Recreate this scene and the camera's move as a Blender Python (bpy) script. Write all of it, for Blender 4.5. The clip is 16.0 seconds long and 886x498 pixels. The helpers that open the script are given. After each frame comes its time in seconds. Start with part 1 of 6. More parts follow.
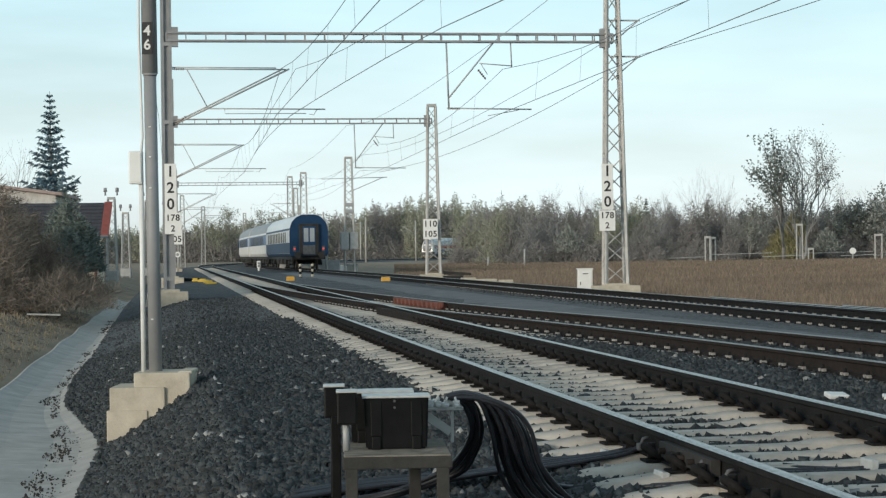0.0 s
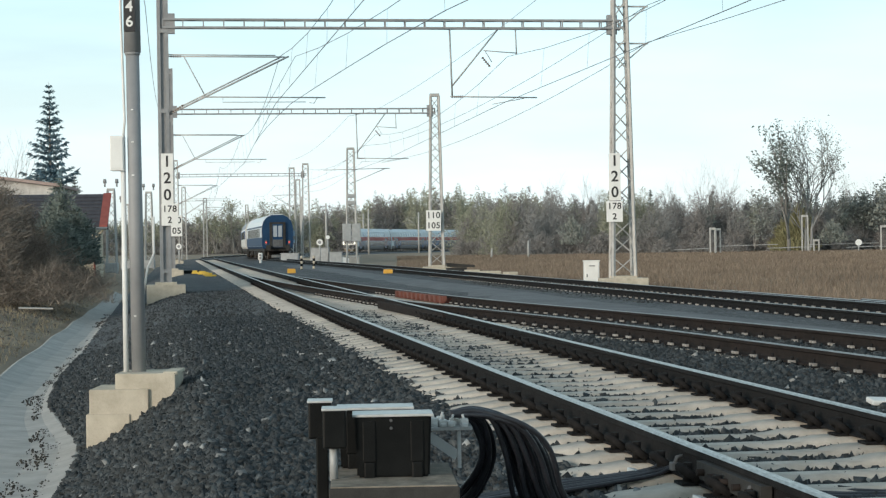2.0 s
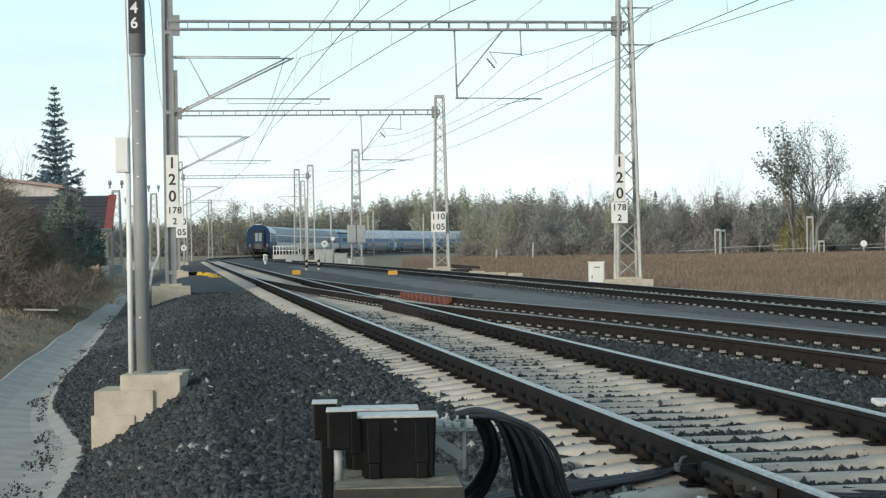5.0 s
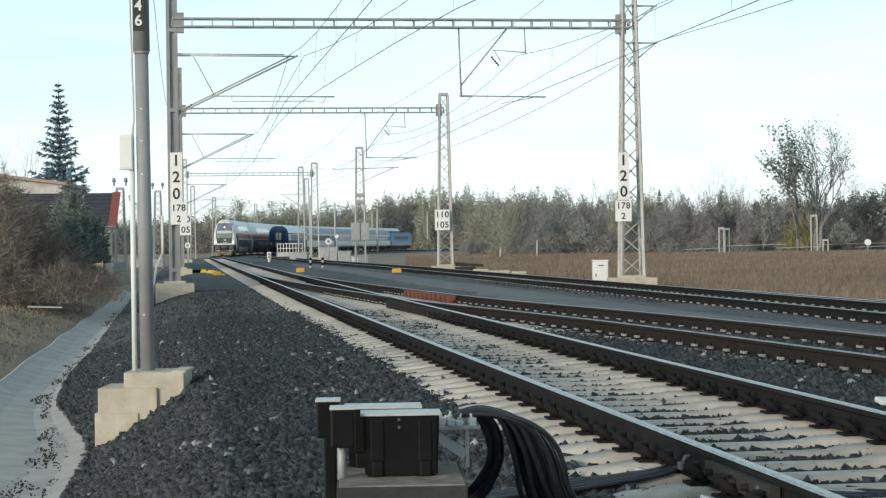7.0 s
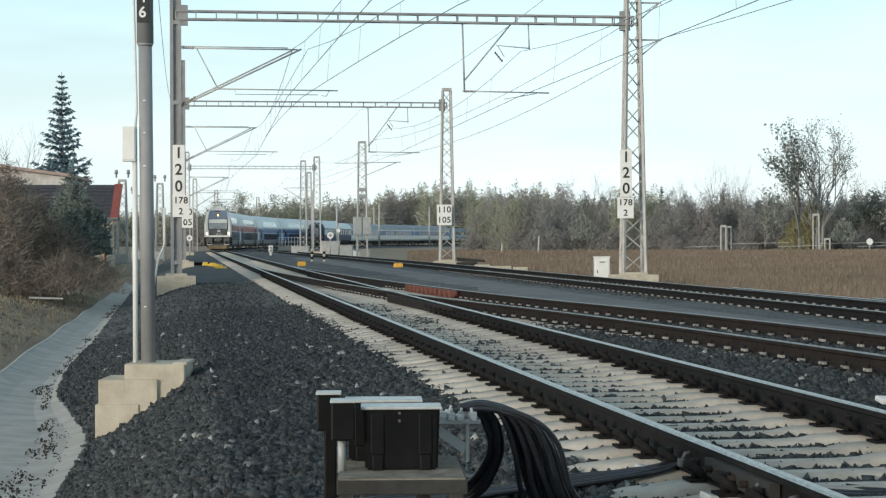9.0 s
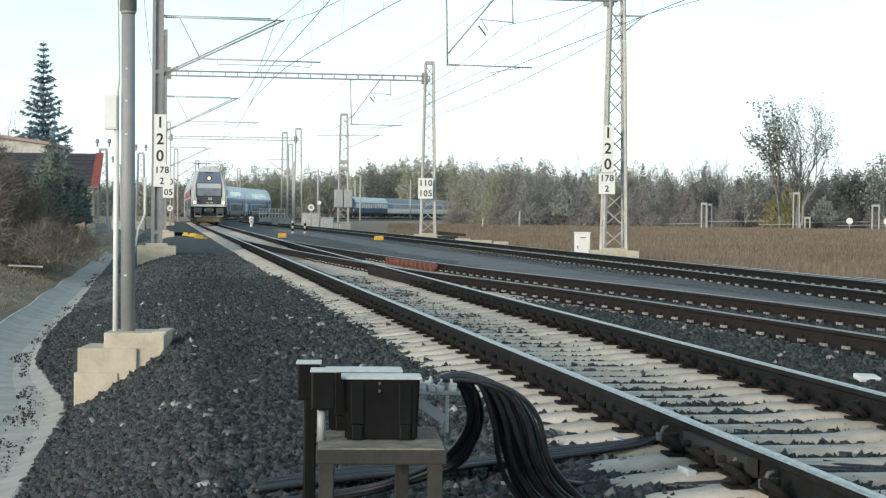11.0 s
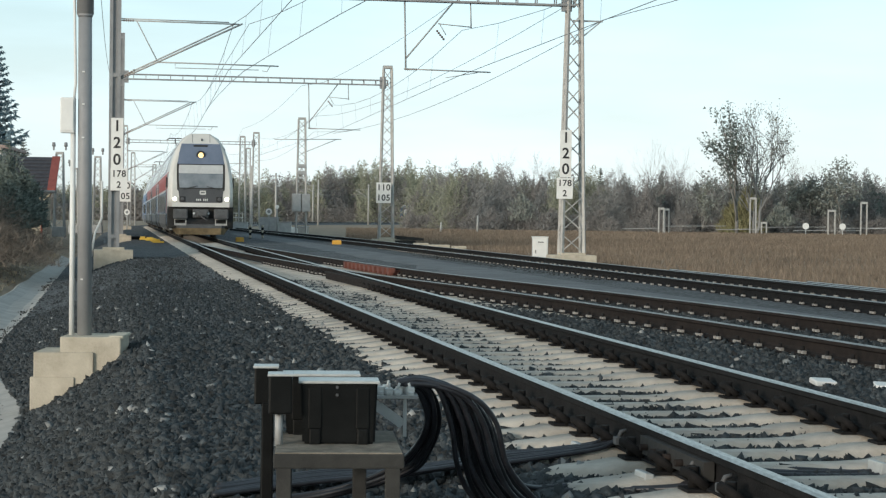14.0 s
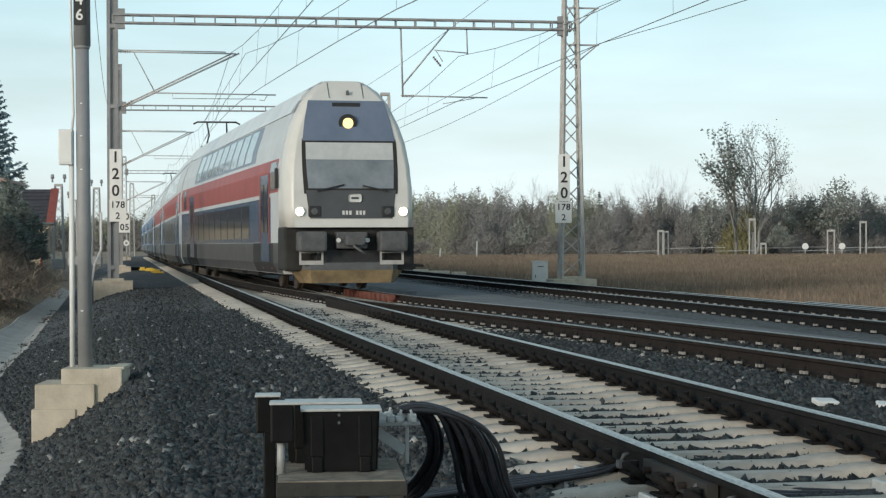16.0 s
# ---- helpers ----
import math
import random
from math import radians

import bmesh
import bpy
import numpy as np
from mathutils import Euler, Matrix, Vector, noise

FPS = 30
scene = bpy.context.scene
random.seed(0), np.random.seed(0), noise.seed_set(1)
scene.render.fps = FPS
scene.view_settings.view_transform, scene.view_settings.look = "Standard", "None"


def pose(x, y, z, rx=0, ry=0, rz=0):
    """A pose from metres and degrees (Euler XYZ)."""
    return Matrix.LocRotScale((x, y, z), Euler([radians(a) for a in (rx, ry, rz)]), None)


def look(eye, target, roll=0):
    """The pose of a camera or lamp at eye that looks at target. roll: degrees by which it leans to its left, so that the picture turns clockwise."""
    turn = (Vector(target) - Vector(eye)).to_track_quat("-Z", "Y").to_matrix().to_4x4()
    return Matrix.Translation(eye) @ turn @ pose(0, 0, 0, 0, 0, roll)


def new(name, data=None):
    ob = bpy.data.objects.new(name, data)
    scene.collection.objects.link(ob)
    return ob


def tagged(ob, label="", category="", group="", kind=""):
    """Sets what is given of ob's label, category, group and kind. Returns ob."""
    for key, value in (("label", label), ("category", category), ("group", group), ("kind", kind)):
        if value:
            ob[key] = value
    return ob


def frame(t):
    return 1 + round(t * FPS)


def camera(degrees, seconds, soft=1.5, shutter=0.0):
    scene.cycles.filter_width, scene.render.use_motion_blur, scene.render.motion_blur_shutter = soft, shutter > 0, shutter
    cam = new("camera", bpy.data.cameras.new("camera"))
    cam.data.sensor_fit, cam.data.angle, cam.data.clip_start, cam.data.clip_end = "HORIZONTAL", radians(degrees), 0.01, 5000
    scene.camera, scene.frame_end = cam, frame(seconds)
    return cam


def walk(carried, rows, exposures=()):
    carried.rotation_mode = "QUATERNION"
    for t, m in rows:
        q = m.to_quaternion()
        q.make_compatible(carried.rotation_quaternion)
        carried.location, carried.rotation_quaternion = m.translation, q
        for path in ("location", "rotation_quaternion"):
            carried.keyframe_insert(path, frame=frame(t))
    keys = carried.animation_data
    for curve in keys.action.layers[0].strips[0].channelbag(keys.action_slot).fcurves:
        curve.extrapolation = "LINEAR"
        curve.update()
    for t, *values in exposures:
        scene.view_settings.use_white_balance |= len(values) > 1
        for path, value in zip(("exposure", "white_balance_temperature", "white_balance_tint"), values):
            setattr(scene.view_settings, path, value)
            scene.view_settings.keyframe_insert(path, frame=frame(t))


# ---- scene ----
# ---------------- camera and its way ----------------
cam = camera(26.73, 16.0, soft=1.3)
EYE = 1.014
walk(cam, [
    (0, pose(0, -1.35, EYE, 90.138, 0.794, -0.365)),
    (0.5, pose(0, -0.68, EYE, 90.053, 0.726, -0.379)),
    (1, pose(0.0004, 0.00, EYE + 0.0070, 89.975, 0.816, -0.318)),
    (1.5, pose(0.0043, 0.00, EYE + 0.0116, 89.856, 0.786, -0.282)),
    (2, pose(-0.0004, 0.00, EYE + 0.0006, 89.886, 0.828, -0.271)),
    (2.5, pose(0.0011, 0.00, EYE - 0.0022, 89.909, 0.859, -0.243)),
    (3, pose(-0.0006, 0.00, EYE + 0.0015, 89.914, 0.806, -0.219)),
    (3.5, pose(0.0005, 0.00, EYE + 0.0003, 89.942, 0.815, -0.192)),
    (4, pose(-0.0005, 0.00, EYE - 0.0002, 89.945, 0.828, -0.166)),
    (6.5, pose(0.0032, 0.00, EYE - 0.0005, 89.891, 0.832, -0.033)),
    (7, pose(0.0018, 0.00, EYE + 0.0003, 89.869, 0.753, -0.001)),
    (7.5, pose(0.0017, 0.00, EYE + 0.0003, 89.793, 0.762, 0.036)),
    (8, pose(0.0004, 0.00, EYE - 0.0009, 89.725, 0.739, 0.056)),
    (8.5, pose(-0.0010, 0.00, EYE - 0.0012, 89.687, 0.650, 0.091)),
    (9, pose(0, 0.00, EYE - 0.0041, 89.722, 0.188, 0.052)),
    (11.5, pose(-0.0074, 0.00, EYE - 0.0159, 88.712, -0.745, -0.678)),
    (12, pose(-0.0077, 0.00, EYE - 0.0136, 88.625, -0.773, -0.976)),
    (12.5, pose(-0.0076, 0.00, EYE - 0.0156, 88.643, -0.758, -1.108)),
    (13, pose(-0.0067, 0.00, EYE - 0.0118, 88.664, -0.718, -1.271)),
    (13.5, pose(-0.0091, 0.00, EYE - 0.0132, 88.813, -0.807, -1.636)),
    (14, pose(-0.0060, 0.00, EYE - 0.0173, 89.072, -0.696, -1.827)),
    (14.5, pose(-0.0034, 0.00, EYE - 0.0137, 89.172, -0.489, -1.897)),
    (15, pose(-0.0028, 0.00, EYE - 0.0156, 89.446, -0.270, -1.872)),
    (15.5, pose(-0.0039, 0.00, EYE - 0.0167, 89.687, 0.030, -1.855)),
    (16, pose(-0.0053, 0.00, EYE - 0.0171, 89.868, 0.212, -1.844)),
], [(0, 0.0), (0.5, -0.08), (1, 0.08), (2, 0.2), (4, 0.2), (6.5, 0.27), (8, 0.28), (9, 0.16), (11.5, 0.48), (12, 0.38), (13, 0.40), (13.5, 0.25), (14, 0.12), (15, 0.0), (16, -0.03)])

# ---------------- sky, sun, exposure ----------------
SUN_EL, SUN_AZ = radians(11), radians(-140)      # azimuth from +y, clockwise: low behind the camera's left shoulder
world = bpy.data.worlds.new("sky")
scene.world = world
world.use_nodes = True
wt = world.node_tree
wt.nodes.clear()
w_out = wt.nodes.new("ShaderNodeOutputWorld")
w_bg = wt.nodes.new("ShaderNodeBackground")
w_sky = wt.nodes.new("ShaderNodeTexSky")
w_sky.sky_type, w_sky.sun_disc = 'NISHITA', False
w_sky.sun_elevation, w_sky.sun_rotation = SUN_EL, SUN_AZ
w_sky.dust_density, w_sky.ozone_density = 1.6, 1.2
w_co = wt.nodes.new("ShaderNodeTexCoord")
w_map = wt.nodes.new("ShaderNodeMapping")
w_map.inputs["Scale"].default_value = (2.2, 2.2, 11.0)
w_noise = wt.nodes.new("ShaderNodeTexNoise")
w_noise.inputs["Scale"].default_value, w_noise.inputs["Detail"].default_value = 2.1, 6
w_ramp = wt.nodes.new("ShaderNodeValToRGB")
w_ramp.color_ramp.elements[0].position, w_ramp.color_ramp.elements[0].color = 0.36, (0.70, 0.70, 0.70, 1)
w_ramp.color_ramp.elements[1].position, w_ramp.color_ramp.elements[1].color = 0.70, (1.0, 1.0, 1.0, 1)
w_mix = wt.nodes.new("ShaderNodeMix")
w_mix.data_type = 'RGBA'
w_tone = wt.nodes.new("ShaderNodeMix")               # bright cloud, paler blue higher up
w_tone.data_type = 'RGBA'
w_tone.inputs["A"].default_value, w_tone.inputs["B"].default_value = (8.5, 9.7, 9.9, 1), (6.3, 8.8, 9.5, 1)
w_high = wt.nodes.new("ShaderNodeMapRange")
w_high.inputs["From Min"].default_value, w_high.inputs["From Max"].default_value = 0.02, 0.13
w_bg.inputs["Strength"].default_value = 0.112
wt.links.new(w_co.outputs["Generated"], w_map.inputs["Vector"])
wt.links.new(w_map.outputs["Vector"], w_noise.inputs["Vector"])
wt.links.new(w_noise.outputs["Fac"], w_ramp.inputs["Fac"])
w_sep = wt.nodes.new("ShaderNodeSeparateXYZ")
w_veil = wt.nodes.new("ShaderNodeMapRange")          # the veil of cloud thins out towards the zenith
w_veil.inputs["From Min"].default_value, w_veil.inputs["From Max"].default_value = 0.12, 0.50
w_veil.inputs["To Min"].default_value, w_veil.inputs["To Max"].default_value = 1.0, 0.30
w_mul = wt.nodes.new("ShaderNodeMath")
w_mul.operation = 'MULTIPLY'
wt.links.new(w_co.outputs["Generated"], w_sep.inputs[0])
wt.links.new(w_sep.outputs["Z"], w_veil.inputs["Value"])
wt.links.new(w_sep.outputs["Z"], w_high.inputs["Value"])
wt.links.new(w_high.outputs["Result"], w_tone.inputs["Factor"])
wt.links.new(w_tone.outputs["Result"], w_mix.inputs["B"])
wt.links.new(w_ramp.outputs["Color"], w_mul.inputs[0])
wt.links.new(w_veil.outputs["Result"], w_mul.inputs[1])
wt.links.new(w_mul.outputs["Value"], w_mix.inputs["Factor"])
wt.links.new(w_sky.outputs["Color"], w_mix.inputs["A"])
wt.links.new(w_mix.outputs["Result"], w_bg.inputs["Color"])
wt.links.new(w_bg.outputs["Background"], w_out.inputs["Surface"])
sun = new("sun", bpy.data.lights.new("sun", 'SUN'))
sun.data.energy, sun.data.angle, sun.data.color = 2.1, radians(12), (1.0, 0.90, 0.77)
sun.matrix_world = look((math.sin(SUN_AZ) * 50, math.cos(SUN_AZ) * 50, 50 * math.tan(SUN_EL)), (0, 0, 0))


# ---------------- materials ----------------
def mat(name, c1, c2=None, rough=0.8, metal=0.0, scale=6.0, bump=0.0, bscale=None, fine=None, island=0.0, coords="Object", emit=0.0, spec=0.4, obrand=0.0, stretch=None):
    """A procedural surface: two tones mixed by coarse and fine noise, with bump. island: variation from piece to piece."""
    m = bpy.data.materials.new(name)
    m.use_nodes = True
    nt = m.node_tree
    N, Lk = nt.nodes, nt.links
    b = N["Principled BSDF"]
    b.inputs["Roughness"].default_value, b.inputs["Metallic"].default_value = rough, metal
    b.inputs["Specular IOR Level"].default_value = spec
    co = N.new("ShaderNodeTexCoord")
    src = co.outputs[coords]
    if stretch:
        mp = N.new("ShaderNodeMapping")
        mp.inputs["Scale"].default_value = stretch
        Lk.new(src, mp.inputs["Vector"])
        src = mp.outputs["Vector"]
    n1 = N.new("ShaderNodeTexNoise")
    n1.inputs["Scale"].default_value, n1.inputs["Detail"].default_value = scale, 8
    n1.inputs["Roughness"].default_value = 0.65
    Lk.new(src, n1.inputs["Vector"])
    rp = N.new("ShaderNodeValToRGB")
    rp.color_ramp.elements[0].position, rp.color_ramp.elements[1].position = 0.32, 0.68
    rp.color_ramp.elements[0].color = (*c1, 1)
    rp.color_ramp.elements[1].color = (*(c2 or c1), 1)
    Lk.new(n1.outputs["Fac"], rp.inputs["Fac"])
    out = rp.outputs["Color"]
    if island or obrand:
        hs = N.new("ShaderNodeHueSaturation")
        mr = N.new("ShaderNodeMapRange")
        k = island or obrand
        mr.inputs["To Min"].default_value, mr.inputs["To Max"].default_value = 1 - k, 1 + k
        if island:
            g = N.new("ShaderNodeNewGeometry")
            Lk.new(g.outputs["Random Per Island"], mr.inputs["Value"])
        else:
            g = N.new("ShaderNodeObjectInfo")
            Lk.new(g.outputs["Random"], mr.inputs["Value"])
        Lk.new(mr.outputs["Result"], hs.inputs["Value"])
        Lk.new(out, hs.inputs["Color"])
        out = hs.outputs["Color"]
    Lk.new(out, b.inputs["Base Color"])
    if bump:
        n2 = N.new("ShaderNodeTexNoise")
        n2.inputs["Scale"].default_value, n2.inputs["Detail"].default_value = bscale or scale * 4, 5
        Lk.new(src, n2.inputs["Vector"])
        bp = N.new("ShaderNodeBump")
        bp.inputs["Strength"].default_value, bp.inputs["Distance"].default_value = bump, 0.02
        Lk.new(n2.outputs["Fac"], bp.inputs["Height"])
        Lk.new(bp.outputs["Normal"], b.inputs["Normal"])
    if emit:
        b.inputs["Emission Color"].default_value = (*c1, 1)
        b.inputs["Emission Strength"].default_value = emit
    return m


def ballast_mat():
    """Dark basalt gravel: cells of stones with deep joints."""
    m = mat("ballast_gravel", (0.066, 0.071, 0.074), (0.118, 0.126, 0.130), 0.9, scale=0.6, coords="Object")
    nt = m.node_tree
    N, Lk = nt.nodes, nt.links
    b = N["Principled BSDF"]
    co = N.new("ShaderNodeTexCoord")
    v = N.new("ShaderNodeTexVoronoi")
    v.inputs["Scale"].default_value = 19
    Lk.new(co.outputs["Object"], v.inputs["Vector"])
    rp = N.new("ShaderNodeValToRGB")
    rp.color_ramp.elements[0].color, rp.color_ramp.elements[1].color = (0.4, 0.4, 0.42, 1), (1.7, 1.7, 1.7, 1)
    Lk.new(v.outputs["Color"], rp.inputs["Fac"])
    mx = N.new("ShaderNodeMix")
    mx.data_type, mx.blend_type = 'RGBA', 'MULTIPLY'
    mx.inputs["Factor"].default_value = 1
    old = b.inputs["Base Color"].links[0].from_socket
    Lk.new(old, mx.inputs["A"])
    Lk.new(rp.outputs["Color"], mx.inputs["B"])
    Lk.new(mx.outputs["Result"], b.inputs["Base Color"])
    bp = N.new("ShaderNodeBump")
    bp.inputs["Strength"].default_value, bp.inputs["Distance"].default_value = 1.0, 0.05
    bp.invert = True
    Lk.new(v.outputs["Distance"], bp.inputs["Height"])
    Lk.new(bp.outputs["Normal"], b.inputs["Normal"])
    return m


M = {
    "ballast": ballast_mat(),
    "stone": mat("basalt_stone", (0.030, 0.034, 0.036), (0.069, 0.077, 0.080), 0.8, scale=9, island=0.6, bump=0.4, bscale=60),
    "earth": mat("dry_ground", (0.19, 0.148, 0.105), (0.34, 0.268, 0.192), 0.95, scale=0.35, bump=0.8, bscale=9),
    "sleeper": mat("weathered_concrete", (0.385, 0.348, 0.300), (0.57, 0.525, 0.465), 0.9, scale=5, bump=0.35, bscale=70, obrand=0.14),
    "concrete": mat("pale_concrete", (0.42, 0.368, 0.29), (0.60, 0.54, 0.44), 0.9, scale=4, bump=0.3, bscale=40),
    "channel": mat("grey_channel_concrete", (0.34, 0.318, 0.29), (0.51, 0.482, 0.445), 0.9, scale=2, bump=0.3, bscale=30),
    "railside": mat("oily_dark_rail", (0.010, 0.0103, 0.011), (0.022, 0.021, 0.0215), 0.85, scale=8, bump=0.2, bscale=90, spec=0.12),
    "rust": mat("rail_rust", (0.015, 0.0125, 0.0118), (0.032, 0.025, 0.0225), 0.85, scale=8, bump=0.2, bscale=90, spec=0.15),
    "shine": mat("polished_rail_head", (0.40, 0.375, 0.345), (0.72, 0.69, 0.65), 0.44, 1.0, scale=60, stretch=(1, 0.25, 1)),
    "dull": mat("worn_rail_head", (0.24, 0.225, 0.21), (0.37, 0.35, 0.33), 0.45, 0.8, scale=20, stretch=(1, 0.05, 1)),
    "clip_dark": mat("dark_fastening", (0.008, 0.0078, 0.0078), (0.018, 0.016, 0.0155), 0.85, scale=30, spec=0.2),
    "clip_light": mat("pale_fastening", (0.22, 0.208, 0.195), (0.40, 0.38, 0.355), 0.7, scale=30, obrand=0.2),
    "galv": mat("galvanised_steel", (0.34, 0.345, 0.345), (0.46, 0.465, 0.46), 0.6, 0.25, scale=3, bump=0.1, bscale=30),
    "mast_grey": mat("grey_painted_mast", (0.24, 0.245, 0.25), (0.34, 0.34, 0.345), 0.6, 0.1, scale=1.6, bump=0.15, bscale=25),
    "lattice": mat("light_grey_lattice_steel", (0.36, 0.35, 0.335), (0.50, 0.49, 0.47), 0.65, 0.1, scale=4),
    "wire": mat("weathered_copper_wire", (0.20, 0.215, 0.235), (0.30, 0.315, 0.335), 0.6, 0.3, scale=1),
    "insul": mat("brown_porcelain", (0.16, 0.10, 0.08), (0.22, 0.15, 0.12), 0.3, scale=5),
    "path": mat("fine_grey_gravel", (0.125, 0.131, 0.136), (0.195, 0.202, 0.208), 0.95, scale=1.2, bump=0.9, bscale=55),
    "litter": mat("dark_leaf_litter", (0.030, 0.029, 0.026), (0.062, 0.058, 0.050), 0.95, scale=4, island=0.4),
    "pale_stone": mat("pale_grey_stone", (0.20, 0.205, 0.20), (0.32, 0.325, 0.32), 0.85, scale=9, island=0.4),
    "sign": mat("white_sign_enamel", (0.70, 0.70, 0.68), (0.80, 0.80, 0.78), 0.5, scale=4),
    "ink": mat("black_lettering", (0.02, 0.02, 0.022), (0.035, 0.035, 0.037), 0.6, scale=5),
    "black": mat("black_plastic", (0.004, 0.0045, 0.0045), (0.009, 0.0095, 0.0095), 0.45, scale=8, bump=0.1, bscale=120, spec=0.14),
    # whitish sky sheen of the lids as plain colour; the pale clamps share it
    "lid": mat("sky_pale_lid", (0.40, 0.41, 0.40), (0.55, 0.56, 0.55), 0.35, scale=12),
    "cable": mat("black_cable_rubber", (0.016, 0.017, 0.021), (0.034, 0.036, 0.044), 0.42, scale=20, spec=0.5),
    "table": mat("stained_stand_concrete", (0.12, 0.106, 0.085), (0.31, 0.27, 0.22), 0.9, scale=11, bump=0.3, bscale=60),
    # sides and legs coloured darker than the top, to stay dark in the sun
    "table_side": mat("darkened_stand_sides", (0.022, 0.022, 0.021), (0.050, 0.048, 0.044), 0.8, scale=6, bump=0.2, bscale=60),
    "yellow": mat("yellow_paint", (0.66, 0.43, 0.05), (0.78, 0.55, 0.10), 0.55, scale=6),
    "orange": mat("orange_paint", (0.72, 0.36, 0.05), (0.82, 0.46, 0.08), 0.55, scale=6),
    "redrust": mat("red_oxide_steel", (0.11, 0.042, 0.032), (0.20, 0.075, 0.055), 0.8, scale=7, bump=0.3, bscale=60),
}


# ---------------- building helpers ----------------
def thing(name, label, category, group="", kind="", at=None):
    ob = tagged(new(name), label, category, group, kind)
    if at is not None:
        ob.matrix_world = at
    return ob


def obj(name, bm, material, label="", category="", group="", kind="", smooth=False):
    """A bmesh as one top-level mesh object."""
    me = bpy.data.meshes.new(name)
    bm.to_mesh(me)
    bm.free()
    if smooth:
        me.shade_smooth()
    for mm in (material if isinstance(material, (list, tuple)) else [material]):
        me.materials.append(mm)
    return tagged(new(name, me), label, category, group, kind)


def part(name, bm, material, parent, label="", smooth=False):
    ob = obj(name, bm, material, label, smooth=smooth)
    ob.parent = parent
    return ob


def share(name, ob, parent, m):
    """Another piece on the same mesh."""
    o = new(name, ob.data)
    o.parent = parent
    o.matrix_basis = m
    return o


def raw(name, verts, faces, material, label="", category="", kind="", parent=None, smooth=False):
    me = bpy.data.meshes.new(name)
    me.from_pydata(verts, [], faces)
    me.update()
    if smooth:
        me.shade_smooth()
    for mm in (material if isinstance(material, (list, tuple)) else [material]):
        me.materials.append(mm)
    ob = tagged(new(name, me), label, category, "", kind)
    ob.parent = parent
    return ob


def box(bm, x0, x1, y0, y1, z0, z1, bev=0.0, mi=0):
    r = bmesh.ops.create_cube(bm, size=1, matrix=Matrix.Translation(((x0 + x1) / 2, (y0 + y1) / 2, (z0 + z1) / 2)) @ Matrix.Diagonal((x1 - x0, y1 - y0, z1 - z0, 1)))
    vs = r["verts"]
    fs = {f for v in vs for f in v.link_faces}
    for f in fs:
        f.material_index = mi
    if bev:
        es = list({e for v in vs for e in v.link_edges})
        bmesh.ops.bevel(bm, geom=es, offset=bev, segments=2, affect='EDGES', profile=0.6)
    return bm


def bar(bm, p, q, w=0.06, h=None, up=(0, 0, 1), mi=0):
    """A straight bar of w by h from p to q."""
    p, q = Vector(p), Vector(q)
    d = q - p
    h = h or w
    a = d.normalized()
    s = a.cross(Vector(up))
    if s.length < 1e-4:
        s = a.cross(Vector((1, 0, 0)))
    s.normalize()
    u = s.cross(a)
    vs = [bm.verts.new(e + s * (i * w / 2) + u * (j * h / 2)) for e in (p, q) for i, j in ((-1, -1), (1, -1), (1, 1), (-1, 1))]
    for f in ((0, 1, 2, 3), (7, 6, 5, 4), (0, 4, 5, 1), (1, 5, 6, 2), (2, 6, 7, 3), (3, 7, 4, 0)):
        bm.faces.new([vs[i] for i in f]).material_index = mi
    return bm


def tube(bm, pts, r, seg=8, r1=None, mi=0):
    """A round tube along points, radius r (to r1)."""
    pts = [Vector(p) for p in pts]
    rings = []
    n = len(pts)
    ref = None
    for i, p in enumerate(pts):
        d = (pts[min(i + 1, n - 1)] - pts[max(i - 1, 0)]).normalized()
        if ref is None:
            ref = Vector((0, 0, 1)) if abs(d.z) < 0.9 else Vector((1, 0, 0))
        s = d.cross(ref).normalized()
        ref = s.cross(d).normalized()
        rr = r + ((r1 if r1 is not None else r) - r) * i / max(n - 1, 1)
        rings.append([bm.verts.new(p + (s * math.cos(2 * math.pi * k / seg) + ref * math.sin(2 * math.pi * k / seg)) * rr) for k in range(seg)])
    for a, b in zip(rings, rings[1:]):
        for k in range(seg):
            f = bm.faces.new((a[k], a[(k + 1) % seg], b[(k + 1) % seg], b[k]))
            f.material_index, f.smooth = mi, True
    bm.faces.new(rings[0][::-1]).material_index = mi
    bm.faces.new(rings[-1]).material_index = mi
    return bm


def prism(bm, poly, a, b, mi=0):
    """A closed polygon, given as functions a(u, v), b(u, v) of its two ends, skinned between them."""
    A = [bm.verts.new(a(u, v)) for u, v in poly]
    B = [bm.verts.new(b(u, v)) for u, v in poly]
    n = len(poly)
    for i in range(n):
        bm.faces.new((A[i], A[(i + 1) % n], B[(i + 1) % n], B[i])).material_index = mi
    bm.faces.new(A[::-1]).material_index = mi
    bm.faces.new(B).material_index = mi
    return bm


def words(s, size, m, material, parent, name="lettering"):
    """Lettering with the built-in font, as a mesh that faces -y before its pose."""
    c = bpy.data.curves.new(name, 'FONT')
    c.body, c.size, c.align_x, c.align_y, c.extrude = s, size, 'CENTER', 'CENTER', 0.004
    c.offset = size * 0.018
    tmp = bpy.data.objects.new(name, c)
    me = bpy.data.meshes.new_from_object(tmp)
    bpy.data.objects.remove(tmp)
    me.materials.clear()
    me.materials.append(material)
    ob = new(name, me)
    ob.parent = parent
    ob.matrix_basis = m @ pose(0, 0, 0, 90, 0, 0)
    return ob


